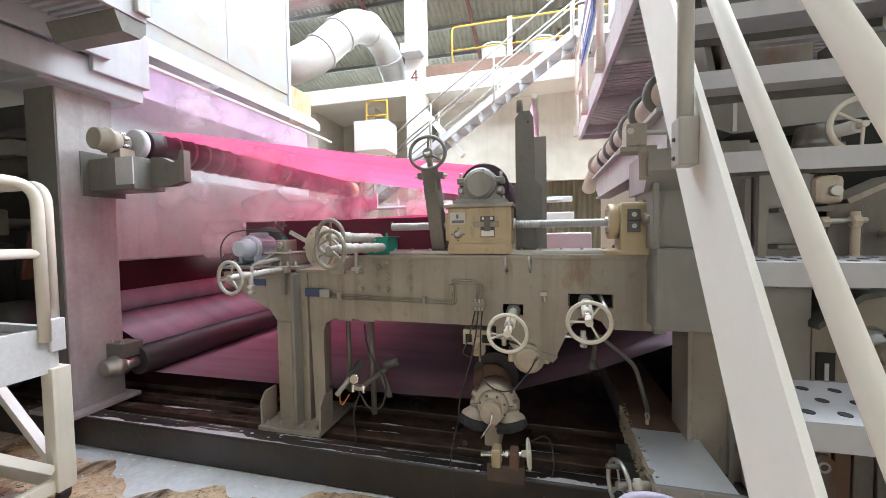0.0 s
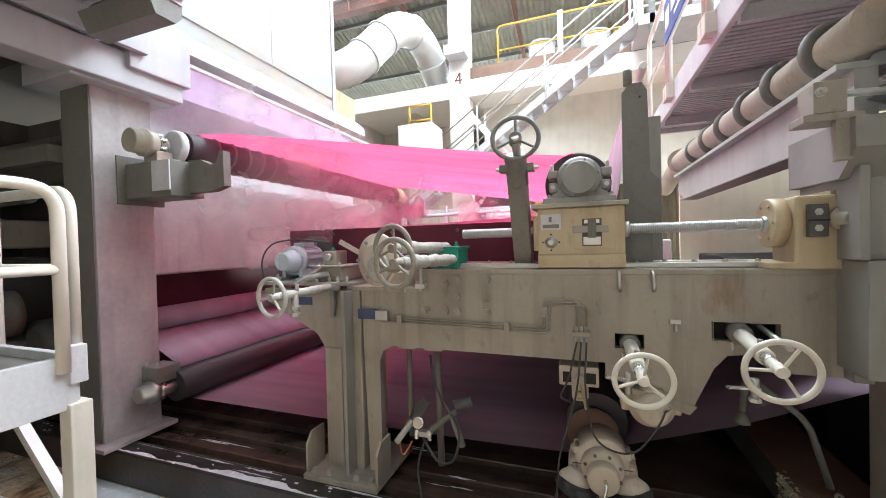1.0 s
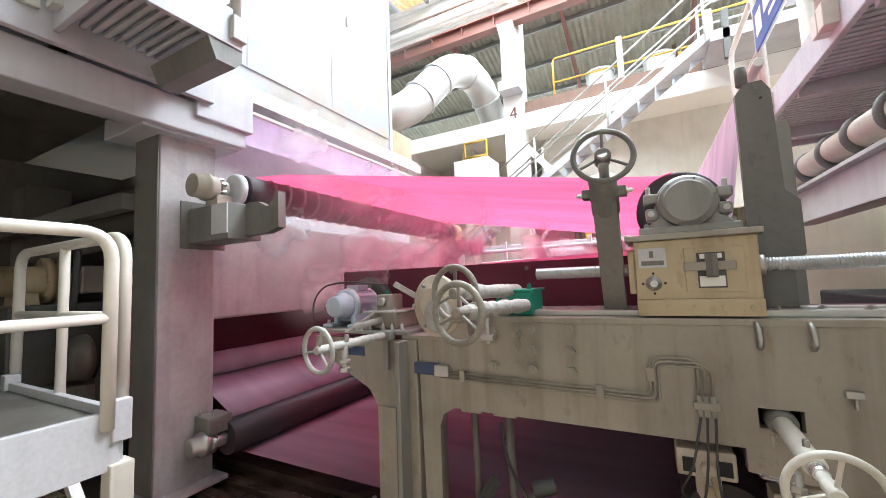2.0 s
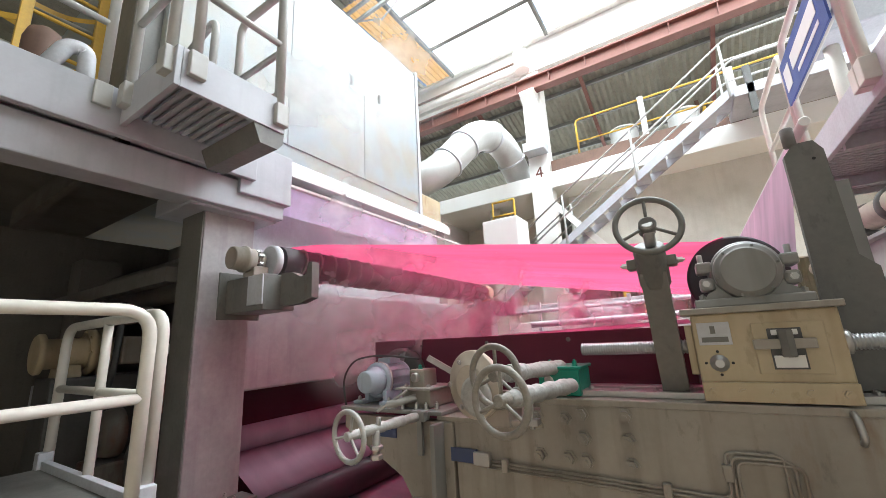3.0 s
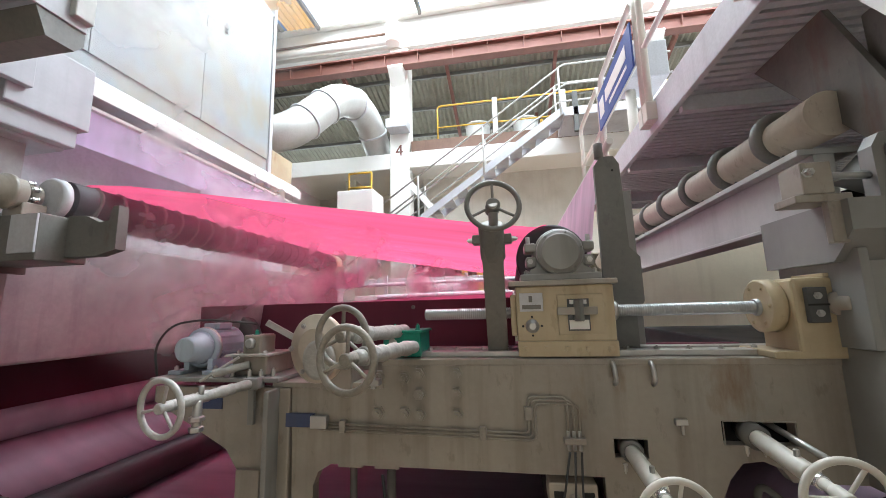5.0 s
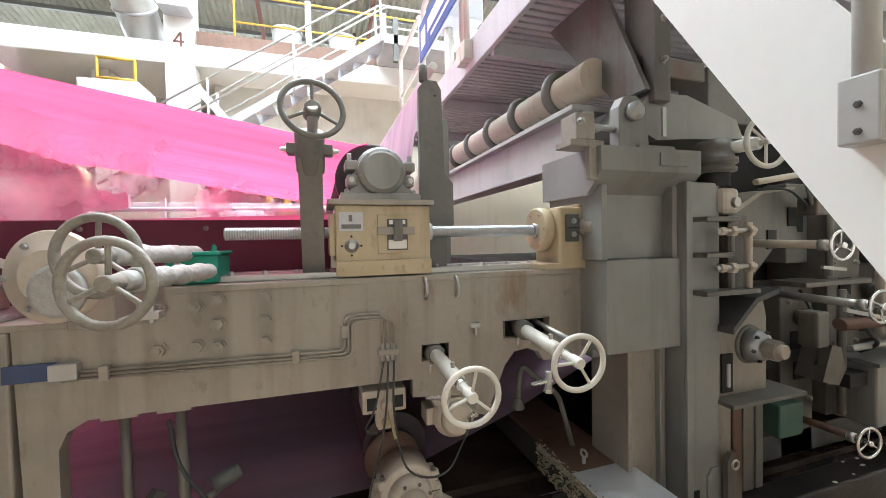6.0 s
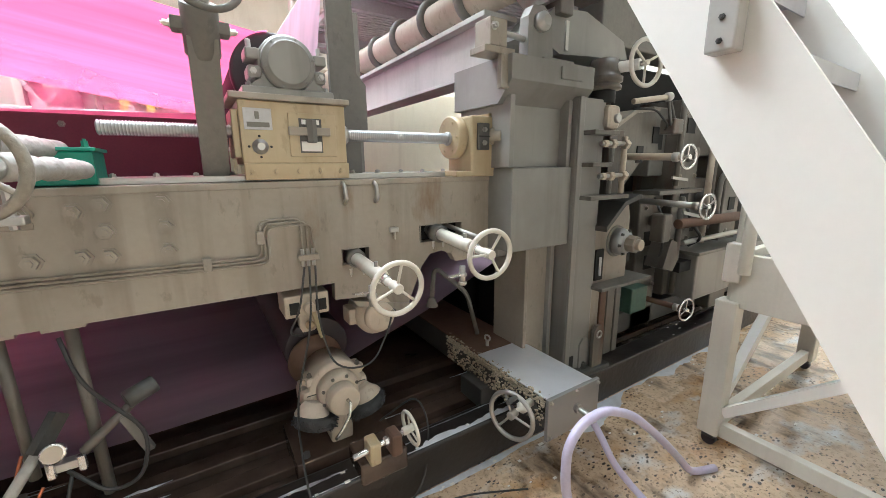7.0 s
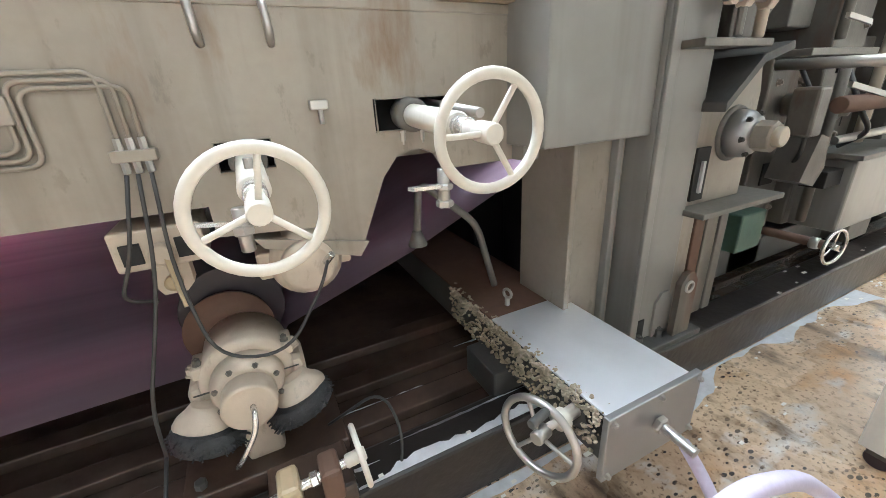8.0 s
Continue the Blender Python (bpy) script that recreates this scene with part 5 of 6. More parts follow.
part("shell", cyl((-3.32, 2.6, 2.42), (-3.32, 6.15, 2.42), 0.128, 40), RUBBER, UR)
hel = [(-3.32 + 0.128 * math.cos(0.55 * i), 2.7 + 0.0138 * i, 2.42 + 0.128 * math.sin(0.55 * i)) for i in range(248)]
part("spiral_rib", tube(hel, 0.014, 6), GREYD, UR)
fb = thing("roll_bearing", (-3.4, 6.3, 2.3), "cream far-side roll bearing on its bracket", "bearing")
part("cap", lathe((-3.32, 6.15, 2.42), (0, 1, 0), [(0, 0.12), (0.05, 0.14), (0.2, 0.14), (0.25, 0.08)], 22), CREAM, fb)
part("stand", box(-3.6, -3.2, 6.2, 6.45, 1.2, 2.28, 0.02), LILAC, fb)
part("curved_arm", prism([(-3.2, 2.05), (-3.2, 2.29), (-3.0, 2.285), (-2.9, 2.24), (-2.84, 2.25), (-2.82, 2.33), (-2.78, 2.33), (-2.78, 2.08), (-2.9, 2.05)], "y", 6.2, 6.26), PALE, fb)
lbk = thing("roll_bearing", (-3.55, 2.45, 0.52), "wet steel roll bearing low on the column", "bearing")
part("cap", lathe((-3.5, 2.32, 0.56), (0, 1, 0), [(0, 0.05), (0.01, 0.065), (0.07, 0.065), (0.075, 0.085), (0.12, 0.085), (0.16, 0.06)], 26), STEEL, lbk)
part("ring", torus((-3.5, 2.48, 0.56), (0, 1, 0), 0.075, 0.015, 26, 8), RUSTY, lbk)
part("bracket", box(-3.62, -3.42, 2.42, 2.6, 0.62, 0.74, 0.008), GREYD, lbk)
for x in (-3.58, -3.46):
    bolt((x, 2.45, 0.74), (0, 0, 1), 0.013, 0.03, STEEL, lbk)
LR = thing("guide_roll", (-3.4, 2.6, 0.56), "black rubber guide roll with wet sheen", "roll")
part("shell", cyl((-3.45, 2.56, 0.56), (-3.45, 6.2, 0.56), 0.125, 36), RUBBER, LR)
part("journal", cyl((-3.45, 2.45, 0.56), (-3.45, 2.56, 0.56), 0.045, 16), STEEL, LR)
R2 = thing("felt_roll", (-4.0, 2.7, 1.0), "pink stained felt roll", "roll")
part("shell", cyl((-4.0, 2.7, 1.02), (-4.0, 6.2, 1.02), 0.1, 32), PINKWET, R2)
cb = thing("cross_beam", (-3.8, 4, 1.4), "pink stained steel cross beam over the web", "beam")
part("beam", box(-4.2, -3.78, 2.57, 6.4, 1.42, 2.28, 0.02), LILAC, cb)
solid("rear_screen", box(-4.6, -4.4, 2.6, 6.4, 0.2, 1.42), MAROON, "dark maroon stained rear screen", "screen", base=(-4.5, 4.5, 0.2))

# ---- the running web ----
YN, YF = 2.68, 6.15


def run(name, prof, mat, label, y0=YN, y1=YF, sag=0.0):
    rows = []
    for i in range(13):
        y = y0 + (y1 - y0) * i / 12
        rows.append([(x, y, z - sag * math.sin(math.pi * i / 12)) for x, z in prof])
    return solid(name, sheet(rows), mat, label, "paper web")


def arc(cx, cz, r, a0, a1, n=10):
    return [(cx + r * math.cos(radians(a0 + (a1 - a0) * i / n)), cz + r * math.sin(radians(a0 + (a1 - a0) * i / n))) for i in range(n + 1)]


run("paper_web", arc(-3.32, 2.42, 0.148, 150, 82) + [(-3.0, 2.535), (-1.8, 2.325), (-0.8, 2.155)] + arc(-0.415, 1.945, 0.178, 112, 96, 4), PINK, "bright pink paper web running between rolls", 2.74, 6.2)
run("paper_web", [(-0.2, 1.85), (-0.175, 1.97), (-0.09, 2.57), (-0.06, 2.607)], PALEPINK, "pale pink paper web rising to a guide bar", 3.0, 6.2)
solid("guide_bar", cyl((-0.06, 2.84, 2.585), (-0.06, 6.4, 2.585), 0.022, 16), WHITE, "pale round guide bar across the machine", "bar", base=(-0.06, 4.5, 2.58))
run("paper_web", [(-4.07, 0.95), (-3.85, 0.82)] + arc(-3.45, 0.56, 0.14, 130, 265, 10) + [(-2.2, 0.42), (-1.0, 0.43)] + arc(-0.34, 0.62, 0.175, 262, 330, 8) + [(0.3, 0.70), (0.85, 0.94), (1.4, 1.2)], PINKWET, "wet dusky pink paper web low in the machine")
run("paper_web", [(-2.65, 1.735), (-0.62, 1.79)], PALEPINK, "pink paper web running behind the beam", 2.98)
ty = thing("web_tray", (-1, 4.5, 1.2), "dark maroon stained save-all tray under the web", "tray")
part("side", box(-2.62, -0.62, 2.96, 3.0, 1.2, 1.76, 0.006), MAROON, ty)
# unseen bottom added to keep skylight off the low web
part("shade_bottom", box(-2.0, 1.13, 3.0, 6.2, 1.2, 1.24), MAROON, ty)
part("rear_side", box(-0.62, 0.5, 2.96, 3.0, 1.2, 1.5, 0.006), MAROON, ty)
for x in (-2.2, -1.7, -1.2, -0.7):
    bolt((x, 2.96, 1.72), (0, -1, 0), 0.01, 0.012, GREYD, ty)
run("paper_web", [(-3.985, 3.08), (-3.985, 3.40)], LILACP, "lilac paper web edge under the hood", 2.3, 6.0)
solid("hood_sill", box(-4.02, -3.96, 1.9, 6.8, 3.41, 3.44, 0.004), WHITE, "white painted sill under the dryer hood", "sill", base=(-4, 4, 3.4))
solid("hood_skirt", box(-4.35, -4.3, 2.6, 6.5, 2.0, 3.5), PALE, "pale steel skirt under the hood", "skirt", base=(-4.3, 4.5, 2))

# ---- gallery on the left with gates ----
ga = thing("side_gallery", (-4.5, 1, 3), "pale grey steel gallery over the machine", "walkway")
part("fascia", box(-3.40, -3.35, -3.5, 2.4, 3.06, 3.36, 0.006), GALL, ga)
# deck reaches far back, unseen, to keep light off the space below
part("deck", box(-9.5, -3.40, -3.5, 2.4, 3.30, 3.34), GREYD, ga)
part("edge_beam", box(-3.66, -3.44, -3.5, 2.72, 2.82, 3.06, 0.01), GALL, ga)
part("end_box", box(-3.72, -3.40, 2.3, 2.76, 2.95, 3.40, 0.008), GALL, ga)
part("cap_beam", box(-4.05, -3.5, 2.0, 2.7, 2.8, 2.95, 0.01), GALL, ga)
for i in range(7):
    part("cross_channel", box(-6.4, -3.66, -3.2 + 0.8 * i, -3.14 + 0.8 * i, 3.1, 3.3), GREYD, ga)
for i in range(7):
    part("slat", box(-3.66 - 0.055 * (i + 1), -3.63 - 0.055 * (i + 1), -3.5, 2.3, 3.22, 3.24), GALL, ga)
part("landing_front", box(-3.35, -2.67, 1.50, 1.53, 3.12, 3.36, 0.004), GALL, ga)
part("landing_side", box(-2.70, -2.67, 1.53, 2.16, 3.12, 3.36, 0.004), GALL, ga)
part("landing_lip", prism([(1.95, 3.12), (2.16, 3.12), (2.16, 3.05), (2.12, 3.0), (2.0, 3.0)], "x", -3.3, -2.68), GREYD, ga)
for i in range(10):
    part("landing_slat", box(-3.34, -2.70, 1.55 + 0.055 * i, 1.58 + 0.055 * i, 3.2, 3.225, 0.003), GALL, ga)
part("landing_deck", box(-3.34, -2.70, 1.53, 2.14, 3.232, 3.25), GALL, ga)
lr_ = thing("landing_rail", (-2.7, 1.9, 3.3), "grey tube guard rails with sockets round the landing", "railing")


def rail_loop(pts, par, mids=(), mat=RAILG):
    part("tube", tube(pts, 0.028, 12, 0.12), mat, par)
    for a, b in mids:
        part("mid_bar", tube([a, b], 0.022, 10), mat, par)
    for p in (pts[0], pts[-1]):
        part("socket", box(p[0] - 0.045, p[0] + 0.045, p[1] - 0.045, p[1] + 0.045, p[2] - 0.02, p[2] + 0.13, 0.006), mat, par)


rail_loop([(-2.68, 1.60, 3.22), (-2.68, 1.60, 4.3), (-2.68, 2.12, 4.3), (-2.68, 2.12, 3.18)], lr_, (((-2.68, 1.60, 3.78), (-2.68, 2.12, 3.78)),))
rail_loop([(-3.25, 1.50, 3.22), (-3.25, 1.50, 4.3), (-2.74, 1.50, 4.3), (-2.74, 1.50, 3.22)], lr_, (((-3.25, 1.50, 3.78), (-2.74, 1.50, 3.78)),))
rail_loop([(-3.28, 2.15, 3.22), (-3.28, 2.15, 4.3), (-2.74, 2.15, 4.3), (-2.74, 2.15, 3.3)], lr_, (((-3.28, 2.15, 3.78), (-2.74, 2.15, 3.78)),))
gr_ = thing("gallery_rail", (-3.38, 0, 3.3), "grey tube guard rail along the gallery edge", "railing")
rail_loop([(-3.37, 1.40, 3.22), (-3.37, 1.40, 4.3), (-3.37, -0.4, 4.3), (-3.37, -0.4, 3.22)], gr_, (((-3.37, 1.4, 3.78), (-3.37, -0.4, 3.78)),))
rail_loop([(-3.37, 2.0, 3.3), (-3.37, 2.0, 4.3), (-6.4, 2.3, 4.3), (-6.4, 2.3, 3.34)], gr_, (((-3.37, 2.0, 3.78), (-6.4, 2.3, 3.78)),))
gblk = thing("gallery_machine", (-4.6, 1.4, 3.34), "dim steel machinery standing on the gallery", "machine")
part("cabinet", box(-5.2, -4.1, 1.7, 2.3, 3.34, 5.4, 0.02), GREYD, gblk)
part("pump", lathe((-4.2, 1.25, 3.34), (0, 0, 1), [(0, 0.1), (0.3, 0.1), (0.32, 0.11), (0.62, 0.11), (0.7, 0.09), (0.74, 0.04)], 20), RUSTY, gblk)
part("chute", tube([(-3.95, 1.18, 3.5), (-3.9, 1.32, 3.85), (-3.9, 1.42, 3.86), (-3.9, 1.45, 3.4)], 0.05, 12, 0.06), PALE, gblk)
part("pale_block", box(-4.4, -3.9, 0.0, 0.5, 3.34, 3.9, 0.02), WHITE, gblk)
part("rear_rail", tube([(-5.5, 1.3, 3.34), (-5.5, 1.3, 5.6), (-5.5, 2.0, 5.6), (-5.5, 2.0, 3.34)], 0.03, 10, 0.15), RAILG, gblk)
for z in (4.6, 5.1):
    part("rear_rail_bar", cyl((-5.5, 1.3, z), (-5.5, 2.0, z), 0.022, 10), RAILG, gblk)
yld = thing("caged_ladder", (-4.6, 1.1, 3.34), "yellow steel ladder with safety hoops", "ladder")
for y in (1.18, 1.62):
    part("stile", box(-4.63, -4.57, y - 0.035, y + 0.035, 3.34, 6.5, 0.004), YELLOW, yld)
for i in range(10):
    part("rung", cyl((-4.6, 1.18, 3.55 + 0.3 * i), (-4.6, 1.62, 3.55 + 0.3 * i), 0.017, 8), YELLOW, yld)
for i in range(8):
    z = 3.75 + 0.28 * i
    pts = rounded([(-4.6, 1.15, z), (-4.75, 0.95, z), (-5.0, 0.95, z), (-5.15, 1.2, z), (-5.15, 1.5, z), (-4.9, 1.75, z), (-4.62, 1.65, z)], 0.12, 4)
    part("hoop", sheet([[tuple(p) for p in pts], [(p[0], p[1], p[2] + 0.05) for p in pts]]), YELLOW, yld)

# two dark partitions added to hold shade under the gallery
solid("wall_shade_gallery", box(-7.4, -7.2, -4.9, 6.5, 0, 3.3), GREYD, "dark partition added to keep the space under the gallery dim", kind="structure")
solid("wall_shade_drive", box(-7.2, -4.6, 3.4, 3.5, 0, 3.3), GREYD, "dark partition added behind the drive to deepen its shade", kind="structure")
# machinery in the dark under the gallery
dm = thing("reduction_gear", (-5.2, 2.1, 0.2), "cream flanged barrel-shaped drive unit in the dark", "gear unit")
part("barrel", lathe((-5.2, 1.70, 1.80), (0, 1, 0), [(0, 0.15), (0.015, 0.165), (0.045, 0.165), (0.05, 0.125), (0.31, 0.125), (0.32, 0.15)], 32), CREAM, dm)
flange = part("flange", lathe((-5.2, 2.02, 1.80), (0, 1, 0), [(0, 0.15), (0.004, 0.2), (0.05, 0.2), (0.055, 0.16), (0.085, 0.16), (0.09, 0.2), (0.14, 0.2), (0.145, 0.1)], 36), CREAM, dm)
for a in range(8):
    bolt((-5.2 + 0.178 * math.cos(a * 0.785), 2.024, 1.80 + 0.178 * math.sin(a * 0.785)), (0, -1, 0), 0.012, 0.014, CREAM, flange)
part("block", box(-5.36, -5.04, 2.24, 2.6, 1.68, 1.93, 0.02), GREY, dm)
part("shaft", cyl((-5.2, 2.6, 1.80), (-5.2, 3.15, 1.80), 0.05, 18), STEEL, dm)
part("stand", box(-5.42, -4.98, 1.78, 2.6, 0.2, 1.6, 0.02), DARK, dm)
part("cradle", prism([(-5.36, 1.6), (-5.04, 1.6), (-5.08, 1.70), (-5.32, 1.70)], "y", 1.85, 1.98), CREAM, dm)
dk = thing("drive_machine", (-5, 3, 0.2), "dark steel drive frame and pipes under the gallery", "machine frame")
part("panel", box(-7, -4.7, 3.2, 3.4, 0.2, 2.9), DARK, dk)
part("lever", bar((-4.3, 2.3, 1.3), (-4.15, 2.3, 1.7), 0.06, 0.04), REDOX, dk)
for z, r in ((2.35, 0.1), (0.7, 0.07), (2.65, 0.05)):
    part("pipe", cyl((-7, 2.6, z), (-4.2, 2.6, z), r, 16), GREYD, dk)
part("pump_casing", lathe((-4.5, 2.2, 0.9), (0, 1, 0), [(0, 0.12), (0.03, 0.2), (0.2, 0.2), (0.25, 0.1)], 24), DARK, dk)
part("beam", box(-7, -4.0, 2.1, 2.2, 2.3, 2.42), GREYD, dk)
part("valve_wheel", torus((-5.2, 2.15, 1.2), (0.2, -1, 0.1), 0.16, 0.016, 32, 8), PRESSG, dk)
part("elbow_pipe", tube([(-6.6, 2.2, 0.3), (-6.6, 2.2, 1.5), (-6.2, 2.2, 2.05), (-4.6, 2.25, 2.1)], 0.06, 14, 0.25), PRESSG, dk)
part("hose", tube([(-4.7, 2.1, 2.2), (-4.6, 2.05, 1.6), (-4.75, 2.0, 1.1), (-4.5, 2.05, 0.6)], 0.025, 10, 0.2), CABLE, dk)
part("gear_cover", lathe((-4.75, 2.05, 1.15), (0, 1, 0), [(0, 0.1), (0.02, 0.17), (0.1, 0.19), (0.14, 0.19), (0.15, 0.12)], 28), PRESSG, dk)
part("bracket", box(-4.95, -4.6, 2.0, 2.3, 0.7, 0.95, 0.02), PRESSG, dk)
part("junction_box", box(-6.5, -6.25, 2.0, 2.1, 1.2, 1.5, 0.01), PALE, dk)

# ---- small platforms beside the machine ----


def platform(cx, cy, sx, name_label, panel):
    """A raised step platform whose far inner corner is (cx, cy); it goes off to sx along x and towards -y."""
    pf = thing("step_platform", (cx, cy, 0), name_label, "platform", "step platforms")
    xo, yo = cx + sx * 1.5, cy - 1.9
    lo, hi = min(cx, xo), max(cx, xo)
    part("side_fascia", box(cx - 0.02, cx + 0.02, yo, cy, 0.82, 1.10, 0.004), panel, pf)
    part("end_fascia", box(lo, hi, cy - 0.02, cy + 0.02, 0.82, 1.10, 0.004), panel, pf)
    part("deck", box(lo, hi, yo, cy - 0.02, 1.03, 1.05), GREYD, pf)
    for x, y in ((cx, cy), (xo, cy), (cx, yo), (xo, yo)):
        part("leg", box(x - 0.05, x + 0.05, y - 0.05, y + 0.05, 0.08, 0.85, 0.006), RAILW, pf)
        part("caster", cyl((x - 0.02, y, 0.035), (x + 0.02, y, 0.035), 0.035, 18), RUBBER, pf, "black rubber caster")
        part("caster_fork", box(x - 0.03, x + 0.03, y - 0.03, y + 0.03, 0.05, 0.082, 0.004), DARK, pf)
        part("socket", box(x - 0.04, x + 0.04, y - 0.04, y + 0.04, 0.95, 1.15, 0.006), panel, pf)
    part("low_bar", box(cx - 0.025, cx + 0.025, yo, cy, 0.08, 0.16, 0.004), RAILW, pf)
    part("low_bar", box(lo, hi, cy - 0.025, cy + 0.025, 0.08, 0.16, 0.004), RAILW, pf)
    part("brace", bar((cx, cy - 0.05, 0.22), (cx, cy - 0.75, 0.85), 0.05, 0.05), WHITE, pf)
    part("brace", bar((cx + sx * 0.05, cy, 0.22), (cx + sx * 0.75, cy, 0.85), 0.05, 0.05), WHITE, pf)
    return pf, xo, yo


pf, xo, yo = platform(-2.93, 1.68, -1, "pale steel step platform with tube rails", PALE)
part("rail", tube([(-2.90, 1.62, 1.02), (-2.90, 1.62, 1.97), (-2.90, yo, 1.97)], 0.03, 14, 0.14), RAILW, pf)
part("mid_rail", tube([(-2.90, 1.62, 1.55), (-2.90, yo, 1.55)], 0.026, 12), RAILW, pf)
part("rail", tube([(-2.96, 1.70, 1.02), (-2.96, 1.70, 1.97), (xo, 1.70, 1.97), (xo, 1.70, 1.02)], 0.03, 14, 0.14), RAILW, pf)
part("mid_rail", tube([(-2.96, 1.70, 1.55), (xo, 1.70, 1.55)], 0.026, 12), RAILW, pf)
part("rail_post", cyl((-3.7, 1.70, 1.02), (-3.7, 1.70, 1.97), 0.026, 12), RAILW, pf)
pf2, xo2, yo2 = platform(1.5, 1.6, 1, "cream painted step platform on casters behind the stair", RAILW)
part("rail_post", cyl((1.47, 1.55, 1.0), (1.47, 1.55, 1.6), 0.028, 12), RAILW, pf2)
part("rail_post", cyl((1.54, 1.6, 1.0), (1.54, 1.6, 1.6), 0.028, 12), RAILW, pf2)

# ---- right-hand machine frames ----
mf = thing("press_stand", (0.8, 2.5, 0.2), "grey welded press stand with box panels", "machine frame")
part("lower_box", box(0.578, 1.02, 2.27, 2.7, 1.09, 1.53, 0.006), GREYN, mf)
strip = part("joint_strip", box(0.60, 0.665, 2.4, 2.47, 1.04, 1.49, 0.004), GREYN, mf)
for z in (1.12, 1.29, 1.45):
    bolt((0.63, 2.4, z), (0, -1, 0), 0.014, 0.014, GREYN, strip)
part("upper_box", box(0.575, 1.0, 2.34, 2.7, 1.53, 1.87, 0.004), GREYN, mf)
for x in (0.562, 0.98):
    part("side_cheek", box(x, x + 0.03, 2.28, 2.7, 1.53, 1.88, 0.003), GREYN, mf)
part("head", prism([(2.34, 1.84), (2.24, 1.94), (2.24, 2.05), (2.72, 2.05), (2.72, 1.84)], "x", 0.53, 1.12), GREYN, mf)
part("head_plate", box(0.86, 1.02, 2.232, 2.24, 1.97, 2.03), GREYN, mf)
part("column", box(1.02, 1.255, 2.25, 2.7, 0.26, 1.9, 0.006), GREYN, mf)
part("column_edge", box(1.02, 1.06, 2.235, 2.25, 0.26, 1.9, 0.004), GREYN, mf)
part("column_rib", box(0.95, 0.975, 2.33, 2.6, 0.26, 1.09, 0.004), GREYN, mf)
part("lower_leg", box(0.765, 1.02, 2.36, 2.6, 0.26, 1.09, 0.006), GREY, mf)
part("leg_flange", box(0.75, 0.775, 2.33, 2.6, 0.26, 1.09, 0.004), GREY, mf)
stand_base = part("base", box(0.6, 1.4, 2.18, 2.8, 0.215, 0.26, 0.006), DARK, mf)
for x in (0.68, 0.82, 1.08, 1.2, 1.32):
    bolt((x, 2.24, 0.26), (0, 0, 1), 0.02, 0.03, DARK, stand_base)
part("ear", prism([(1.16, 0.26), (1.16, 0.42), (1.19, 0.46), (1.23, 0.46), (1.26, 0.42), (1.26, 0.26)], "y", 2.24, 2.26), GREYN, mf)
# black plates on the face paint the shade of open pockets
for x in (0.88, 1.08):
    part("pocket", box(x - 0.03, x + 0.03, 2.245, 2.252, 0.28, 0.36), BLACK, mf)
ps = thing("clamp_block", (0.55, 2.35, 2.05), "grey clamp block with an adjusting screw", "clamp")
part("block", box(0.43, 0.53, 2.28, 2.4, 2.08, 2.2, 0.005), GREY, ps)
part("base", box(0.40, 0.58, 2.28, 2.4, 2.05, 2.08, 0.004), GREY, ps)
part("drop_plate", box(0.49, 0.54, 2.27, 2.3, 1.9, 2.05, 0.003), GREY, ps)
part("screw", cyl((0.5, 2.33, 2.16), (0.68, 2.33, 2.15), 0.014, 10), STEEL, ps)
bolt((0.45, 2.28, 2.16), (0, -1, 0), 0.014, 0.02, STEEL, ps)
pa = thing("pivot_arm", (1.0, 2.4, 2.1), "grey welded pivot arm with a pin boss", "arm")
part("yoke", prism([(0.68, 2.05), (0.68, 2.25), (0.71, 2.30), (0.78, 2.31), (0.84, 2.27), (0.86, 2.05)], "y", 2.3, 2.36), GREYN, pa)
part("pin", lathe((0.76, 2.3, 2.23), (0, -1, 0), [(0, 0.045), (0.03, 0.045), (0.035, 0.03), (0.05, 0.025)], 20), STEEL, pa)
part("arm", prism([(0.76, 2.2), (0.9, 2.34), (1.15, 2.36), (1.5, 2.26), (1.55, 2.16), (1.2, 2.14), (0.95, 2.12)], "y", 2.34, 2.62), GREYN, pa)
part("plate", box(0.78, 1.0, 2.28, 2.4, 2.05, 2.075, 0.003), GREYN, pa)
part("link", bar((0.93, 2.28, 2.26), (0.93, 2.28, 2.12), 0.012, 0.02, None, (1, 0, 0)), STEEL, pa)
pc = thing("pneumatic_cylinder", (1.28, 2.3, 1.9), "grey bellows cylinder and eye end", "cylinder")
part("bellows", lathe((1.28, 2.3, 2.12), (0.0, 0, -1), [(0, 0.075), (0.05, 0.085), (0.09, 0.09), (0.095, 0.105), (0.12, 0.105), (0.125, 0.09), (0.135, 0.09), (0.14, 0.1), (0.16, 0.1), (0.165, 0.07), (0.23, 0.066), (0.235, 0.05), (0.27, 0.045)], 26), PRESSG, pc)
part("black_sleeve", cyl((1.28, 2.3, 1.955), (1.28, 2.3, 1.885), 0.072, 22), BLACK, pc, "black rubber sleeve")
part("eye", box(1.24, 1.36, 2.22, 2.3, 1.74, 1.875, 0.025), CAST, pc)
part("eye_pin", cyl((1.315, 2.2, 1.80), (1.315, 2.24, 1.80), 0.026, 16), STEEL, pc)
sg = thing("stop_screws", (1.2, 2.22, 1.55), "stack of stop lugs with adjusting screws", "stop")
for z, x1 in ((1.715, 1.29), (1.54, 1.24), (1.355, 1.43)):
    part("lug", box(1.07, x1, 2.17, 2.26, z - 0.012, z + 0.012, 0.004), PRESSG, sg)
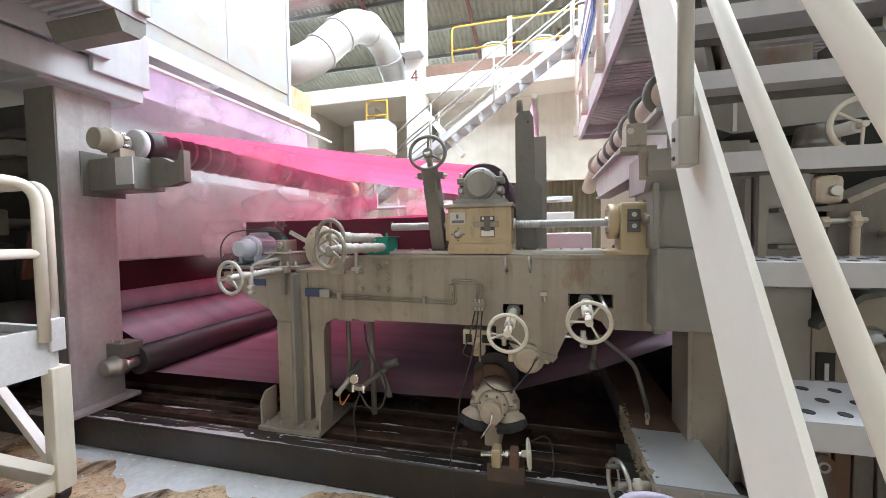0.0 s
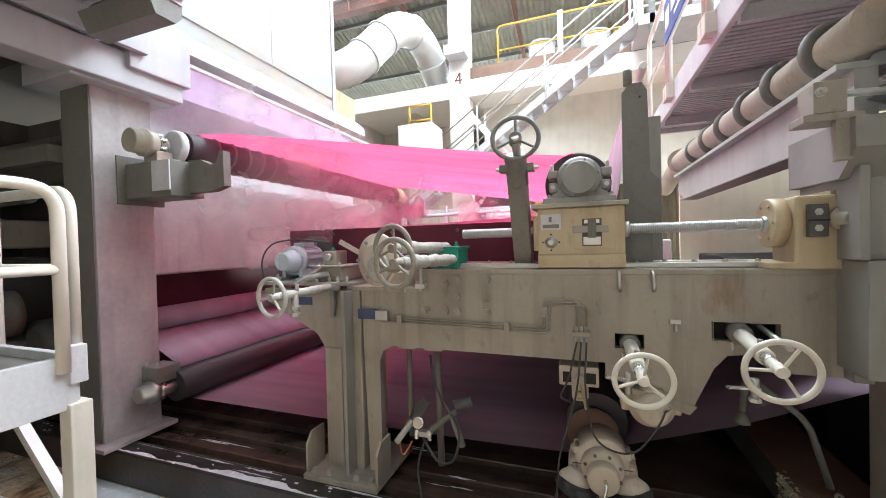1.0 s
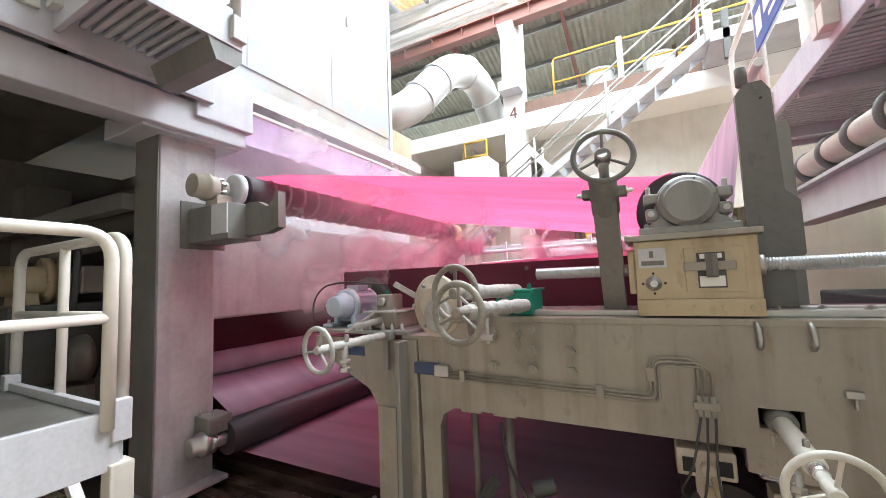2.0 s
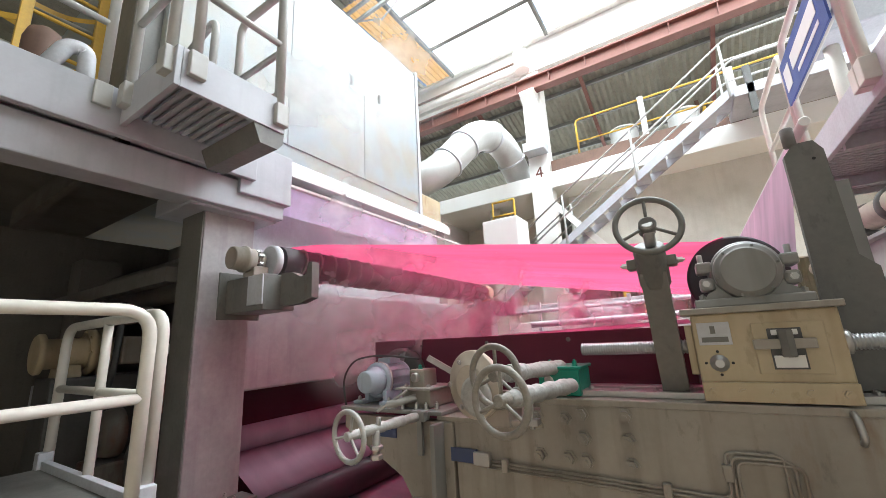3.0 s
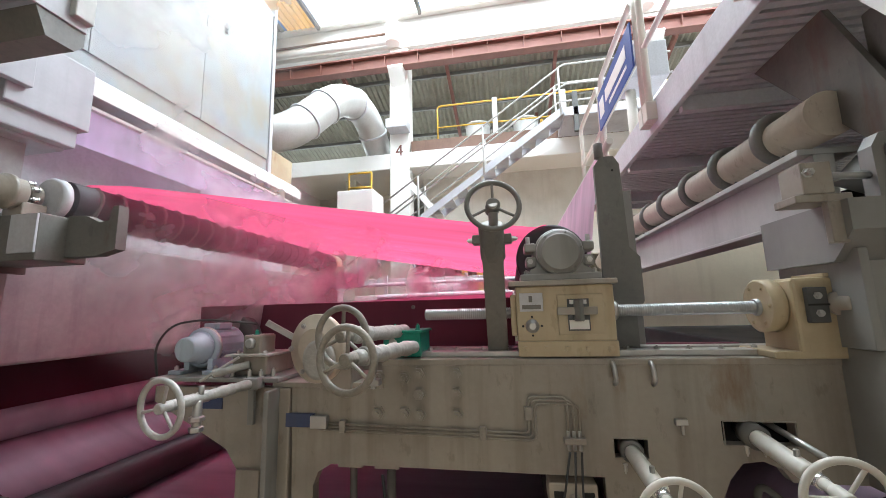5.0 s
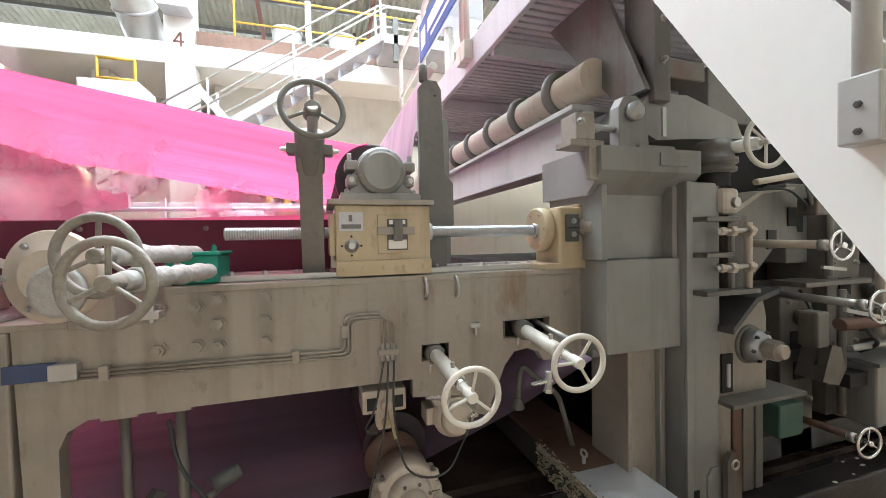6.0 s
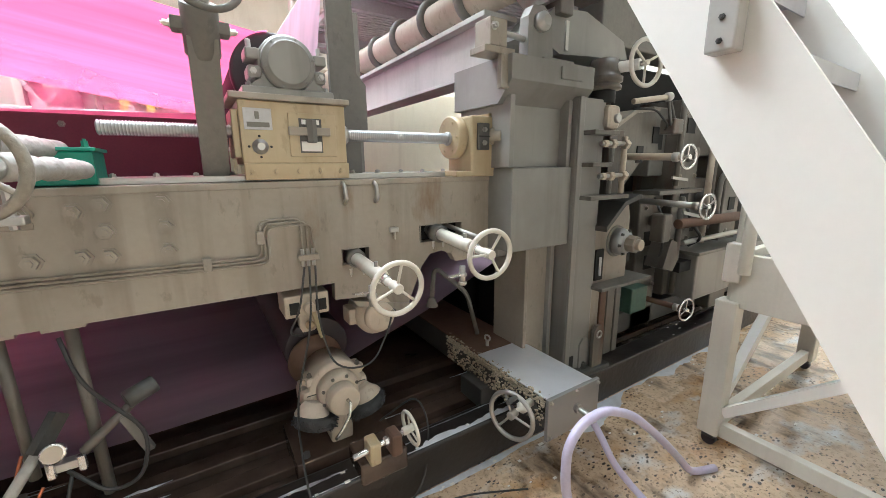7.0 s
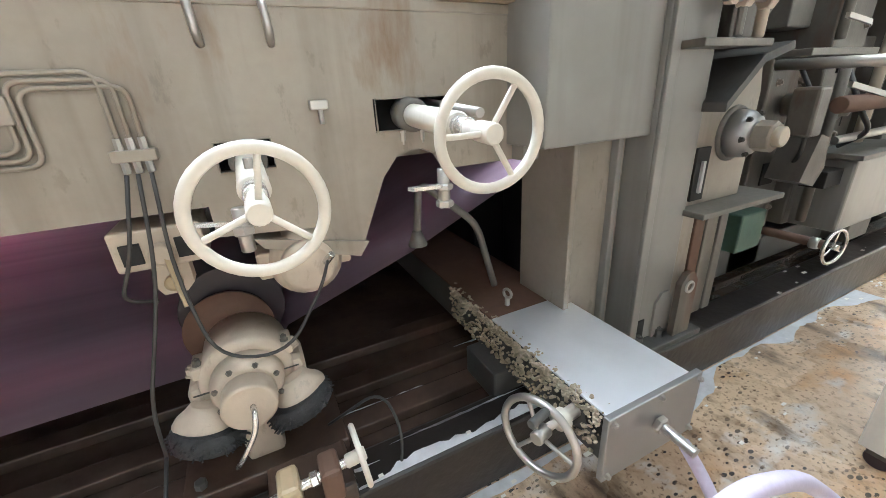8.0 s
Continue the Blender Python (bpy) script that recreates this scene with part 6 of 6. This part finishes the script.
part("plate", box(1.3, 1.44, 2.24, 2.3, 1.36, 1.74, 0.005), PRESSG, sg)
for z in (1.655, 1.475):
    part("screw", cyl((1.15, 2.19, z), (1.42, 2.19, z + 0.006), 0.013, 10), STEEL, sg)
    for x, r in ((1.17, 0.022), (1.24, 0.028), (1.36, 0.03)):
        part("nut", cyl((x, 2.19, z), (x + 0.035, 2.19, z), r, 6), CAST, sg)
    part("shank", cyl((1.255, 2.19, z - 0.1), (1.255, 2.19, z - 0.02), 0.013, 8), GREYD, sg)
part("rod", cyl((1.385, 2.2, 1.37), (1.385, 2.2, 1.7), 0.017, 12), CAST, sg)
arm = thing("loading_arm", (1.6, 2.4, 1.4), "stained grey press loading arm with a bearing", "arm")
part("upper_arm", prism([(1.45, 1.38), (1.45, 1.75), (1.66, 1.86), (1.92, 1.89), (2.02, 1.62), (1.8, 1.55), (1.62, 1.38)], "y", 2.35, 2.5), PRESSG, arm)
part("arm_edge", prism([(1.43, 1.74), (1.66, 1.86), (1.92, 1.89), (1.92, 1.905), (1.65, 1.88), (1.42, 1.765)], "y", 2.31, 2.52), GREY, arm)
# black plates paint pocket shade on the solid arm
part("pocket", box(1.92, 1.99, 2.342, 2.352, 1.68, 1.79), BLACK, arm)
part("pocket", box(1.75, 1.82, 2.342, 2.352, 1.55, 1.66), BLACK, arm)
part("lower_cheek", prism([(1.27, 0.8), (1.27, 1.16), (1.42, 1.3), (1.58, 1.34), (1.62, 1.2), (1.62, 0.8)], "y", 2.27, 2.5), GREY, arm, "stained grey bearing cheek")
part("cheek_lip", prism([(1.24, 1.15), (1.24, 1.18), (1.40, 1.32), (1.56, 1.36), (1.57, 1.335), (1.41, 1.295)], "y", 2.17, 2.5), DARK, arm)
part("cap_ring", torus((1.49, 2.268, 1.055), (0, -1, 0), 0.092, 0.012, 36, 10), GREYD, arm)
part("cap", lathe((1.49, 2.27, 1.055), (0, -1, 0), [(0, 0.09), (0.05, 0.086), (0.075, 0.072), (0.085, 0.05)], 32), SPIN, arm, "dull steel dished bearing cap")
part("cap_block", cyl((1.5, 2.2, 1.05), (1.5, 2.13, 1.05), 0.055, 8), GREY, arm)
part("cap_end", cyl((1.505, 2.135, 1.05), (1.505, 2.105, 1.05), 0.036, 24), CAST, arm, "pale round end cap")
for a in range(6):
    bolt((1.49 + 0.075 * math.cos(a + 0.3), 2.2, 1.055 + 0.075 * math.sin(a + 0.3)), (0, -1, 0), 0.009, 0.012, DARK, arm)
# slot shade painted as a black plate
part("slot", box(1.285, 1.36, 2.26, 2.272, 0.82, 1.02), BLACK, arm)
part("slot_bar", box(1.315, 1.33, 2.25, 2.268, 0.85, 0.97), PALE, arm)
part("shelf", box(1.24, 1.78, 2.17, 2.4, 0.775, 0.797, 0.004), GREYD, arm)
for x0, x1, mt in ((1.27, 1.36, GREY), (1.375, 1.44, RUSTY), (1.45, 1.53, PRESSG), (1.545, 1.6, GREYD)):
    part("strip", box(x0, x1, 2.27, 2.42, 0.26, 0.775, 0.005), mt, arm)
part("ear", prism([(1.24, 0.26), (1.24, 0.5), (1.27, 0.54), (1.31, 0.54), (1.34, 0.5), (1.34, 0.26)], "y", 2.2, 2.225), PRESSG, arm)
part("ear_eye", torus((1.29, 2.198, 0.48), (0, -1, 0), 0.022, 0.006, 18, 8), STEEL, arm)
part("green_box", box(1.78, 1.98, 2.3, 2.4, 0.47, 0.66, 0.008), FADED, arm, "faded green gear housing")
# black plate holding the shade of a deep pocket
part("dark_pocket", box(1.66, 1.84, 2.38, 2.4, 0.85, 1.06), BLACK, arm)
for i, (x, y, z, r) in enumerate(((1.62, 1.95, 1.58, 0.066), (1.88, 1.93, 1.28, 0.076), (2.05, 2.05, 0.53, 0.078), (1.33, 2.08, 2.07, 0.115))):
    h = thing("small_handwheel", (x, y, z), "bright small handwheel on a grey spindle", "handwheel", "press handwheels")
    small = r < 0.1
    handwheel((x, y, z), (-0.12, -1, 0), r, 0.0075 if small else 0.012, CHROME if small else WHEEL, h, 3, 0.6 + i, 0.014, 0.02)
    e = (x - 0.03, y + (0.42 if small else 0.3), z + 0.01)
    part("spindle", cyl((x, y + 0.03, z), e, 0.021 if small else 0.03, 16), (CAST, STEEL, RUSTY, WHITE)[i], h)
    part("collar", cyl((x - 0.004, y + 0.05, z), (x - 0.006, y + 0.085, z), 0.027, 18), STEEL, h)
lk = thing("link_rods", (1.7, 2.25, 1.9), "thin linkage rods with a lever and a hose", "linkage")
part("rod", cyl((1.51, 2.25, 1.91), (1.88, 2.25, 1.965), 0.017, 12), CAST, lk)
part("elbow", lathe((1.88, 2.25, 1.965), (1, 0, 0.2), [(-0.02, 0.02), (0, 0.028), (0.03, 0.028), (0.04, 0.015)], 14), STEEL, lk)
part("drop_rod", cyl((1.89, 2.25, 1.96), (2.02, 2.27, 1.74), 0.01, 10), GREYD, lk)
part("drop_rod", cyl((1.92, 2.25, 1.95), (2.08, 2.27, 1.76), 0.008, 10), GREYD, lk)
part("hose", tube([(1.6, 2.3, 1.88), (1.78, 2.26, 1.885), (1.95, 2.27, 1.80), (1.98, 2.3, 1.77)], 0.007, 8, 0.06), CABLE, lk)
part("block", box(1.98, 2.1, 2.24, 2.34, 1.74, 1.84, 0.01), PRESSG, lk)
rm = thing("press_section", (2.4, 2.6, 0.2), "crowded stained grey press section with pipes and levers", "machine frame")
part("stand", box(1.98, 2.28, 2.42, 2.7, 0.26, 1.32, 0.01), PRESSG, rm)
part("stand", box(2.3, 2.62, 2.36, 2.7, 0.5, 2.0, 0.01), PRESSG, rm)
part("stand", box(3.0, 3.3, 2.3, 2.7, 0.26, 2.2, 0.01), PRESSG, rm)
part("stand", box(3.8, 4.2, 2.3, 2.7, 0.26, 2.2, 0.01), GREYD, rm)
part("panel", box(2.62, 3.0, 2.45, 2.6, 0.9, 1.42, 0.01), PRESSG, rm)
part("panel", box(2.1, 2.3, 2.46, 2.6, 1.45, 1.95, 0.01), GREYD, rm)
part("beam", box(2.6, 4.2, 2.42, 2.6, 1.6, 1.84, 0.01), GREYD, rm)
part("low_beam", box(1.62, 5.0, 2.42, 2.6, 0.26, 0.42, 0.01), DARK, rm)
part("head_beam", box(1.5, 4.5, 2.5, 2.7, 2.3, 2.62, 0.01), GREYD, rm)
part("shelf", box(2.0, 2.62, 2.3, 2.5, 1.32, 1.35, 0.004), PRESSG, rm)
for x, z, r in ((2.12, 1.12, 0.05), (2.46, 1.62, 0.07), (2.5, 1.08, 0.06), (2.8, 1.25, 0.08), (3.15, 1.45, 0.08), (3.12, 0.95, 0.06)):
    part("boss", lathe((x, 2.4, z), (0, -1, 0), [(0, r), (0.06, r), (0.065, r * 0.65), (0.1, r * 0.6), (0.105, r * 0.3)], 18), PRESSG, rm)
# pockets are thin black plates, their shade put into the colour
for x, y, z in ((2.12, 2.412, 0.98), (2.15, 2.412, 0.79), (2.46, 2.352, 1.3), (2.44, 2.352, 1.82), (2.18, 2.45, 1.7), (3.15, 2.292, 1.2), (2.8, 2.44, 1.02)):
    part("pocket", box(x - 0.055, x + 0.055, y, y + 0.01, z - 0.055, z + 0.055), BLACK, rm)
for x, z in ((2.05, 1.22), (2.24, 1.22), (2.05, 0.6), (2.24, 0.6), (2.35, 1.9), (2.57, 1.9), (2.35, 1.45), (2.57, 1.45), (2.35, 0.95), (2.57, 0.95), (3.05, 1.75), (3.25, 1.75), (3.05, 0.7), (3.25, 0.7)):
    bolt((x, 2.42 if x < 2.3 else (2.36 if x < 2.7 else 2.3), z), (0, -1, 0), 0.014, 0.016, GREY, rm)
for a, b, r, mt in (((2.1, 2.2, 1.12), (2.95, 2.15, 1.12), 0.036, RUSTY), ((2.6, 2.2, 1.72), (3.8, 2.2, 1.74), 0.026, CAST), ((2.3, 2.25, 0.95), (3.4, 2.2, 0.97), 0.02, STEEL),
                    ((2.28, 2.28, 0.55), (2.28, 2.28, 1.3), 0.022, PRESSG), ((2.7, 2.3, 0.9), (2.7, 2.3, 2.1), 0.024, CAST), ((2.86, 2.34, 1.0), (2.86, 2.34, 2.2), 0.018, GREYD), ((2.2, 2.3, 1.38), (2.2, 2.3, 2.2), 0.02, PRESSG)):
    part("pipe", cyl(a, b, r, 14), mt, rm)
part("bent_pipe", tube([(2.9, 2.2, 1.1), (2.66, 2.2, 1.1), (2.66, 2.2, 1.45), (3.0, 2.2, 1.52)], 0.02, 12, 0.09), PRESSG, rm)
part("hose", tube([(2.35, 2.3, 1.28), (2.3, 2.2, 1.1), (2.45, 2.18, 0.98), (2.5, 2.3, 0.9)], 0.011, 8, 0.08), CABLE, rm)
part("hose", tube([(2.05, 2.36, 1.3), (2.0, 2.25, 1.15), (2.02, 2.25, 0.9), (2.1, 2.36, 0.78)], 0.009, 8, 0.08), CABLE, rm)
part("lever", bar((2.15, 2.2, 1.2), (2.42, 2.15, 1.14), 0.016, 0.022), STEEL, rm)
part("lever", bar((1.95, 2.2, 1.45), (2.15, 2.2, 1.43), 0.014, 0.018), STEEL, rm)
part("clevis", box(1.92, 2.02, 2.2, 2.3, 1.0, 1.2, 0.012), PRESSG, rm)
part("clevis", prism([(2.0, 0.8), (2.08, 1.0), (2.16, 0.98), (2.2, 0.84), (2.14, 0.76)], "y", 2.22, 2.36), PRESSG, rm)
part("toothed_guide", box(2.2, 2.36, 2.2, 2.3, 0.74, 0.82, 0.004), BLACK, rm)
part("side_box", box(2.36, 3.6, 2.16, 2.5, 0.5, 0.86, 0.012), GREYN, rm, "grey side box")
part("side_box_lid", box(2.34, 3.62, 2.14, 2.5, 0.86, 0.885, 0.004), GREYD, rm)
# two black bodies added here so the gaps between frames read as shade
solid("rear_machine", box(0.95, 5.5, 3.32, 6.0, 0.2, 1.42, 0.02), BLACK, "low black body added to darken the space behind the press", "machine body", base=(3, 4.5, 0.2))
solid("rear_machine", box(1.14, 5.5, 2.72, 3.3, 0.2, 2.28, 0.02), BLACK, "black body added behind the frames to paint shade in their gaps", "machine body", base=(3, 3, 0.2))
solid("rear_machine", box(-0.1, 0.7, 6.2, 6.4, 0.2, 1.6, 0.02), WHITE, "pale far-side machine frame", "machine body", base=(0.3, 6.3, 0.2))

solid("far_guard", box(0.9, 6.0, 6.7, 6.75, 0.2, 2.7, 0.005), GUARDC, "plain cream guard wall on the far side", "guard wall", base=(3, 6.7, 0.2))

# cross beam with pipe and clamps under the walkway
xb = thing("cross_girder", (0.8, 4, 2.1), "grey steel cross girder with bolted plate", "girder")
part("web", prism([(2.62, 2.07), (2.62, 2.34), (5.8, 2.34), (5.9, 2.2), (5.6, 2.07)], "x", 0.72, 0.80), RAILG, xb)
top_flange = part("flange", box(0.66, 0.9, 2.62, 5.8, 2.34, 2.37, 0.004), RAILG, xb)
for i in range(14):
    bolt((0.69, 2.75 + 0.2 * i, 2.37), (0, 0, 1), 0.012, 0.015, DARK, top_flange)
part("flange", box(0.68, 0.86, 2.62, 5.6, 2.05, 2.07, 0.004), RAILG, xb)
sp_ = thing("steam_pipe", (0.78, 4, 2.52), "beige lagged steam pipe with clamp rings", "pipe")
part("pipe", tube([(0.80, 2.6, 2.52), (0.76, 6.0, 2.56), (0.70, 6.6, 2.3)], 0.105, 28, 0.3), CAST, sp_)
for y in (2.9, 3.35, 3.8, 4.25, 4.7, 5.2):
    part("clamp_ring", torus((0.79, y, 2.53), (0, 1, 0), 0.118, 0.03, 30, 8), GREYD, sp_, "dark clamp ring")
part("end_flange", lathe((0.76, 5.9, 2.555), (0, 1, 0), [(0, 0.15), (0.03, 0.15)], 24), CAST, sp_)
mp = thing("hinged_guard", (1.0, 2.5, 2.4), "grey steel guard plate hung from the walkway", "guard")
part("plate", prism([(2.3, 2.35), (2.5, 2.35), (3.1, 3.02), (2.6, 3.02)], "x", 0.84, 0.87), PRESSG, mp)
part("bracket", box(0.9, 1.0, 2.3, 2.5, 2.3, 2.9, 0.008), PRESSG, mp)
part("bracket", box(0.9, 1.3, 2.36, 2.5, 2.45, 2.55, 0.008), PRESSG, mp)
for z in (2.5, 2.7):
    bolt((0.95, 2.3, z), (0, -1, 0), 0.015, 0.02, STEEL, mp)

# ---- overhead walkway on the right ----
wk = thing("overhead_walkway", (1.8, 4.4, 3), "pale steel overhead walkway with slatted deck", "walkway")
part("fascia", box(0.53, 0.57, 2.3, 6.4, 3.02, 3.26, 0.006), PALE, wk)
part("end_fascia", box(0.57, 3.2, 6.36, 6.4, 3.02, 3.26, 0.006), PALE, wk)
for i in range(58):
    part("deck_slat", box(0.57, 3.2, 2.3 + 0.07 * i, 2.345 + 0.07 * i, 3.08, 3.10, 0), PALE, wk)
part("deck", box(0.57, 3.2, 2.3, 6.36, 3.108, 3.13), PALE, wk)
for y in (3.4, 4.6, 5.8):
    part("joist", box(0.57, 3.2, y, y + 0.05, 2.98, 3.078), PALE, wk)
wr = thing("walkway_rail", (0.5, 4.5, 3.2), "white tube guard rail with gate loops", "railing")
for y0, y1 in ((2.5, 3.75), (3.85, 5.1), (5.2, 6.35)):
    rail_loop([(0.50, y0, 3.1), (0.50, y0, 4.25), (0.50, y1, 4.25), (0.50, y1, 3.1)], wr, (((0.50, y0, 3.7), (0.50, y1, 3.7)),), RAILW)
sn = thing("company_sign", (0.46, 4.4, 3.9), "blue sign board with plain white marks", "sign")
part("board", box(0.445, 0.46, 3.85, 5.05, 3.62, 4.02, 0.003), SIGNB, sn)
part("mark", box(0.442, 0.445, 4.8, 4.98, 3.72, 3.92), WHITE, sn)
part("mark", box(0.442, 0.445, 4.0, 4.72, 3.79, 3.92), WHITE, sn)
part("mark", box(0.442, 0.445, 4.0, 4.6, 3.70, 3.735), WHITE, sn)
cm = thing("camera_box", (1.1, 5.5, 4.9), "grey box lamp on the walkway post", "lamp box")
part("box", box(0.85, 1.3, 5.2, 5.7, 4.3, 4.75, 0.02), PALE, cm)
part("post", cyl((0.95, 5.5, 3.2), (0.95, 5.5, 4.3), 0.06, 14), RAILW, cm)

# ---- near stair up to the walkway ----
ns = thing("near_staircase", (0.8, 1.2, 0), "white painted steel stair with perforated treads", "stairs")


def on(z, off=0.0):
    return 0.155 + 0.636 * z + off


for x in (0.445, 1.22):
    part("stringer", prism([(on(0, -0.15), 0.0), (on(0, 0.155), 0.0), (on(3.1, 0.155), 3.1), (on(3.1, -0.15), 3.1)], "x", x - 0.012, x + 0.006), WHITE, ns)
for k in range(-5, 6):
    z = 1.555 + 0.285 * k
    td = part("tread", box(0.457, 1.208, on(z, -0.1), on(z, 0.13), z - 0.012, z, 0.002), GALL, ns)
    part("nosing", box(0.457, 1.208, on(z, -0.105), on(z, -0.1), z - 0.055, z), GALL, td)
    part("back_lip", box(0.457, 1.208, on(z, 0.13), on(z, 0.135), z - 0.04, z), GREYD, td)
    bm = bmesh.new()
    for i in range(12):
        for j in range(3):
            lathe((0.5 + 0.06 * i, on(z, -0.06 + 0.065 * j), z), (0, 0, 1), [(0, 0.0115), (0.0015, 0.0115)], 12, bm)
    part("hole_pattern", bm, BLACK, td)
for dz, r in ((0.72, 0.0185), (1.10, 0.021)):
    part("handrail", cyl((0.40, on(0.1), 0.1 + dz), (0.40, on(3.0), 3.0 + dz), r, 18), WHITE, ns)
for z in (0.35, 1.92, 2.9):
    yp = on(z, -0.07)
    part("rail_post", cyl((0.405, yp, z - 0.05), (0.405, yp, z + 1.15), 0.022, 16), RAILG, ns)
    part("socket", box(0.378, 0.433, yp - 0.035, yp + 0.035, z - 0.1, z + 0.04, 0.005), RAILG, ns)
    for q in (-0.075, -0.02):
        bolt((0.378, yp, z + q), (-1, 0, 0), 0.006, 0.006, DARK, ns)

# ---- far side of the machine, seen through the gap ----
fs = thing("far_machine", (-1.5, 7.5, 0), "pale far-side rails, beams and valves", "machine frame")
part("beam", box(-3.2, 0.5, 6.9, 7.1, 1.75, 1.95, 0.01), WHITE, fs)
part("beam", box(-3.2, 0.5, 7.3, 7.4, 2.15, 2.25, 0.01), PALE, fs)
for x in (-2.9, -2.0, -1.0, 0.0):
    part("post", box(x - 0.06, x + 0.06, 6.9, 7.05, 0, 1.75, 0.006), PALE, fs)
part("motor_hood", lathe((-1.9, 6.8, 2.02), (1, 0, 0), [(0, 0.09), (0.02, 0.13), (0.5, 0.13), (0.52, 0.1), (0.6, 0.06)], 20), PALE, fs)
part("panel", box(-3.0, -1.0, 6.75, 6.8, 1.2, 1.75, 0.01), PALE, fs)
part("pipe", cyl((-3.2, 6.72, 2.1), (0.3, 6.72, 2.14), 0.03, 12), PALE, fs)
part("pipe", cyl((-2.7, 6.6, 1.9), (-0.6, 6.6, 1.92), 0.045, 12), PALE, fs)
for x in (-2.6, -2.1, -1.3, -0.8, -0.3):
    part("stud_post", box(x - 0.025, x + 0.025, 6.7, 6.75, 1.75, 2.25, 0.004), PALE, fs)
part("crossed_bars", bar((-2.3, 6.9, 1.9), (-1.8, 6.9, 2.6), 0.03, 0.03), PALE, fs)
part("crossed_bars", bar((-1.9, 6.95, 1.9), (-2.3, 6.95, 2.6), 0.03, 0.03), PALE, fs)
for x in (-1.5, -1.2):
    part("yellow_post", box(x - 0.05, x + 0.05, 8.2, 8.3, 1.5, 2.5), YELLOW, fs)
part("pale_box", box(-3.7, -3.0, 7.2, 7.8, 3.3, 3.9, 0.02), WHITE, fs)

# ---- vapour that drifts off the web ----
PUFFS = []
for x, y, z, s in ((-2.6, 3.35, 2.1, 0.7), (-2.9, 3.2, 1.85, 0.6), (-2.2, 3.5, 2.0, 0.6), (-2.9, 2.9, 2.95, 0.55), (-1.9, 3.2, 1.95, 0.5), (-1.5, 4.6, 2.0, 0.7), (-1.0, 5.2, 1.98, 0.7), (-1.8, 5.8, 2.2, 0.8), (-2.7, 2.9, 1.7, 0.5), (-3.1, 2.85, 2.2, 0.5), (-2.2, 2.95, 1.75, 0.45), (-1.6, 3.3, 2.05, 0.5), (-2.4, 3.1, 2.5, 0.6), (-2.9, 3.6, 1.9, 0.8), (-3.25, 3.0, 4.3, 1.4), (-3.25, 3.9, 5.3, 1.4)):
    bm = bmesh.new()
    n, a = 8, random.uniform(-0.5, 0.5)
    g = [[bm.verts.new(Matrix.Rotation(a, 3, "Z") @ Vector((i / n * 2 - 1, 0.1 * math.sin(3 * i / n + 2 * j / n + 1), j / n * 2 - 1))) for i in range(n + 1)] for j in range(n + 1)]
    for j in range(n):
        for i in range(n):
            bm.faces.new((g[j][i], g[j][i + 1], g[j + 1][i + 1], g[j + 1][i])).smooth = True
    me = bpy.data.meshes.new("steam_puff")
    bm.to_mesh(me)
    bm.free()
    me.materials.append(VAPOUR)
    ob = tagged(new("steam_puff", me), "thin white drifting puff of steam over the web", "steam", "", "stuff")
    ob.scale = (s, s, s * 0.8)
    PUFFS.append((ob, (x, y, z)))


def motions():
    steps = [i * 0.2 for i in range(41)]
    for roll, (x, y, z), rate in ((UR, (-3.32, 2.6, 2.42), 300), (PR, (-0.415, 4.4, BZ), 260)):
        walk(roll, [(t, pose(x, y, z, 0, rate * t, 0)) for t in steps])
    for i, (puff, (x, y, z)) in enumerate(PUFFS):
        d = 0.12 if i % 2 else 0.08
        walk(puff, [(t, pose(x + d * (t / 8 - 0.5), y, z + d * 1.6 * (t / 8 - 0.5), 0, 20 * math.sin(0.4 * t + i), 30 + 4 * i)) for t in (0, 2, 4, 6, 8)])


motions()
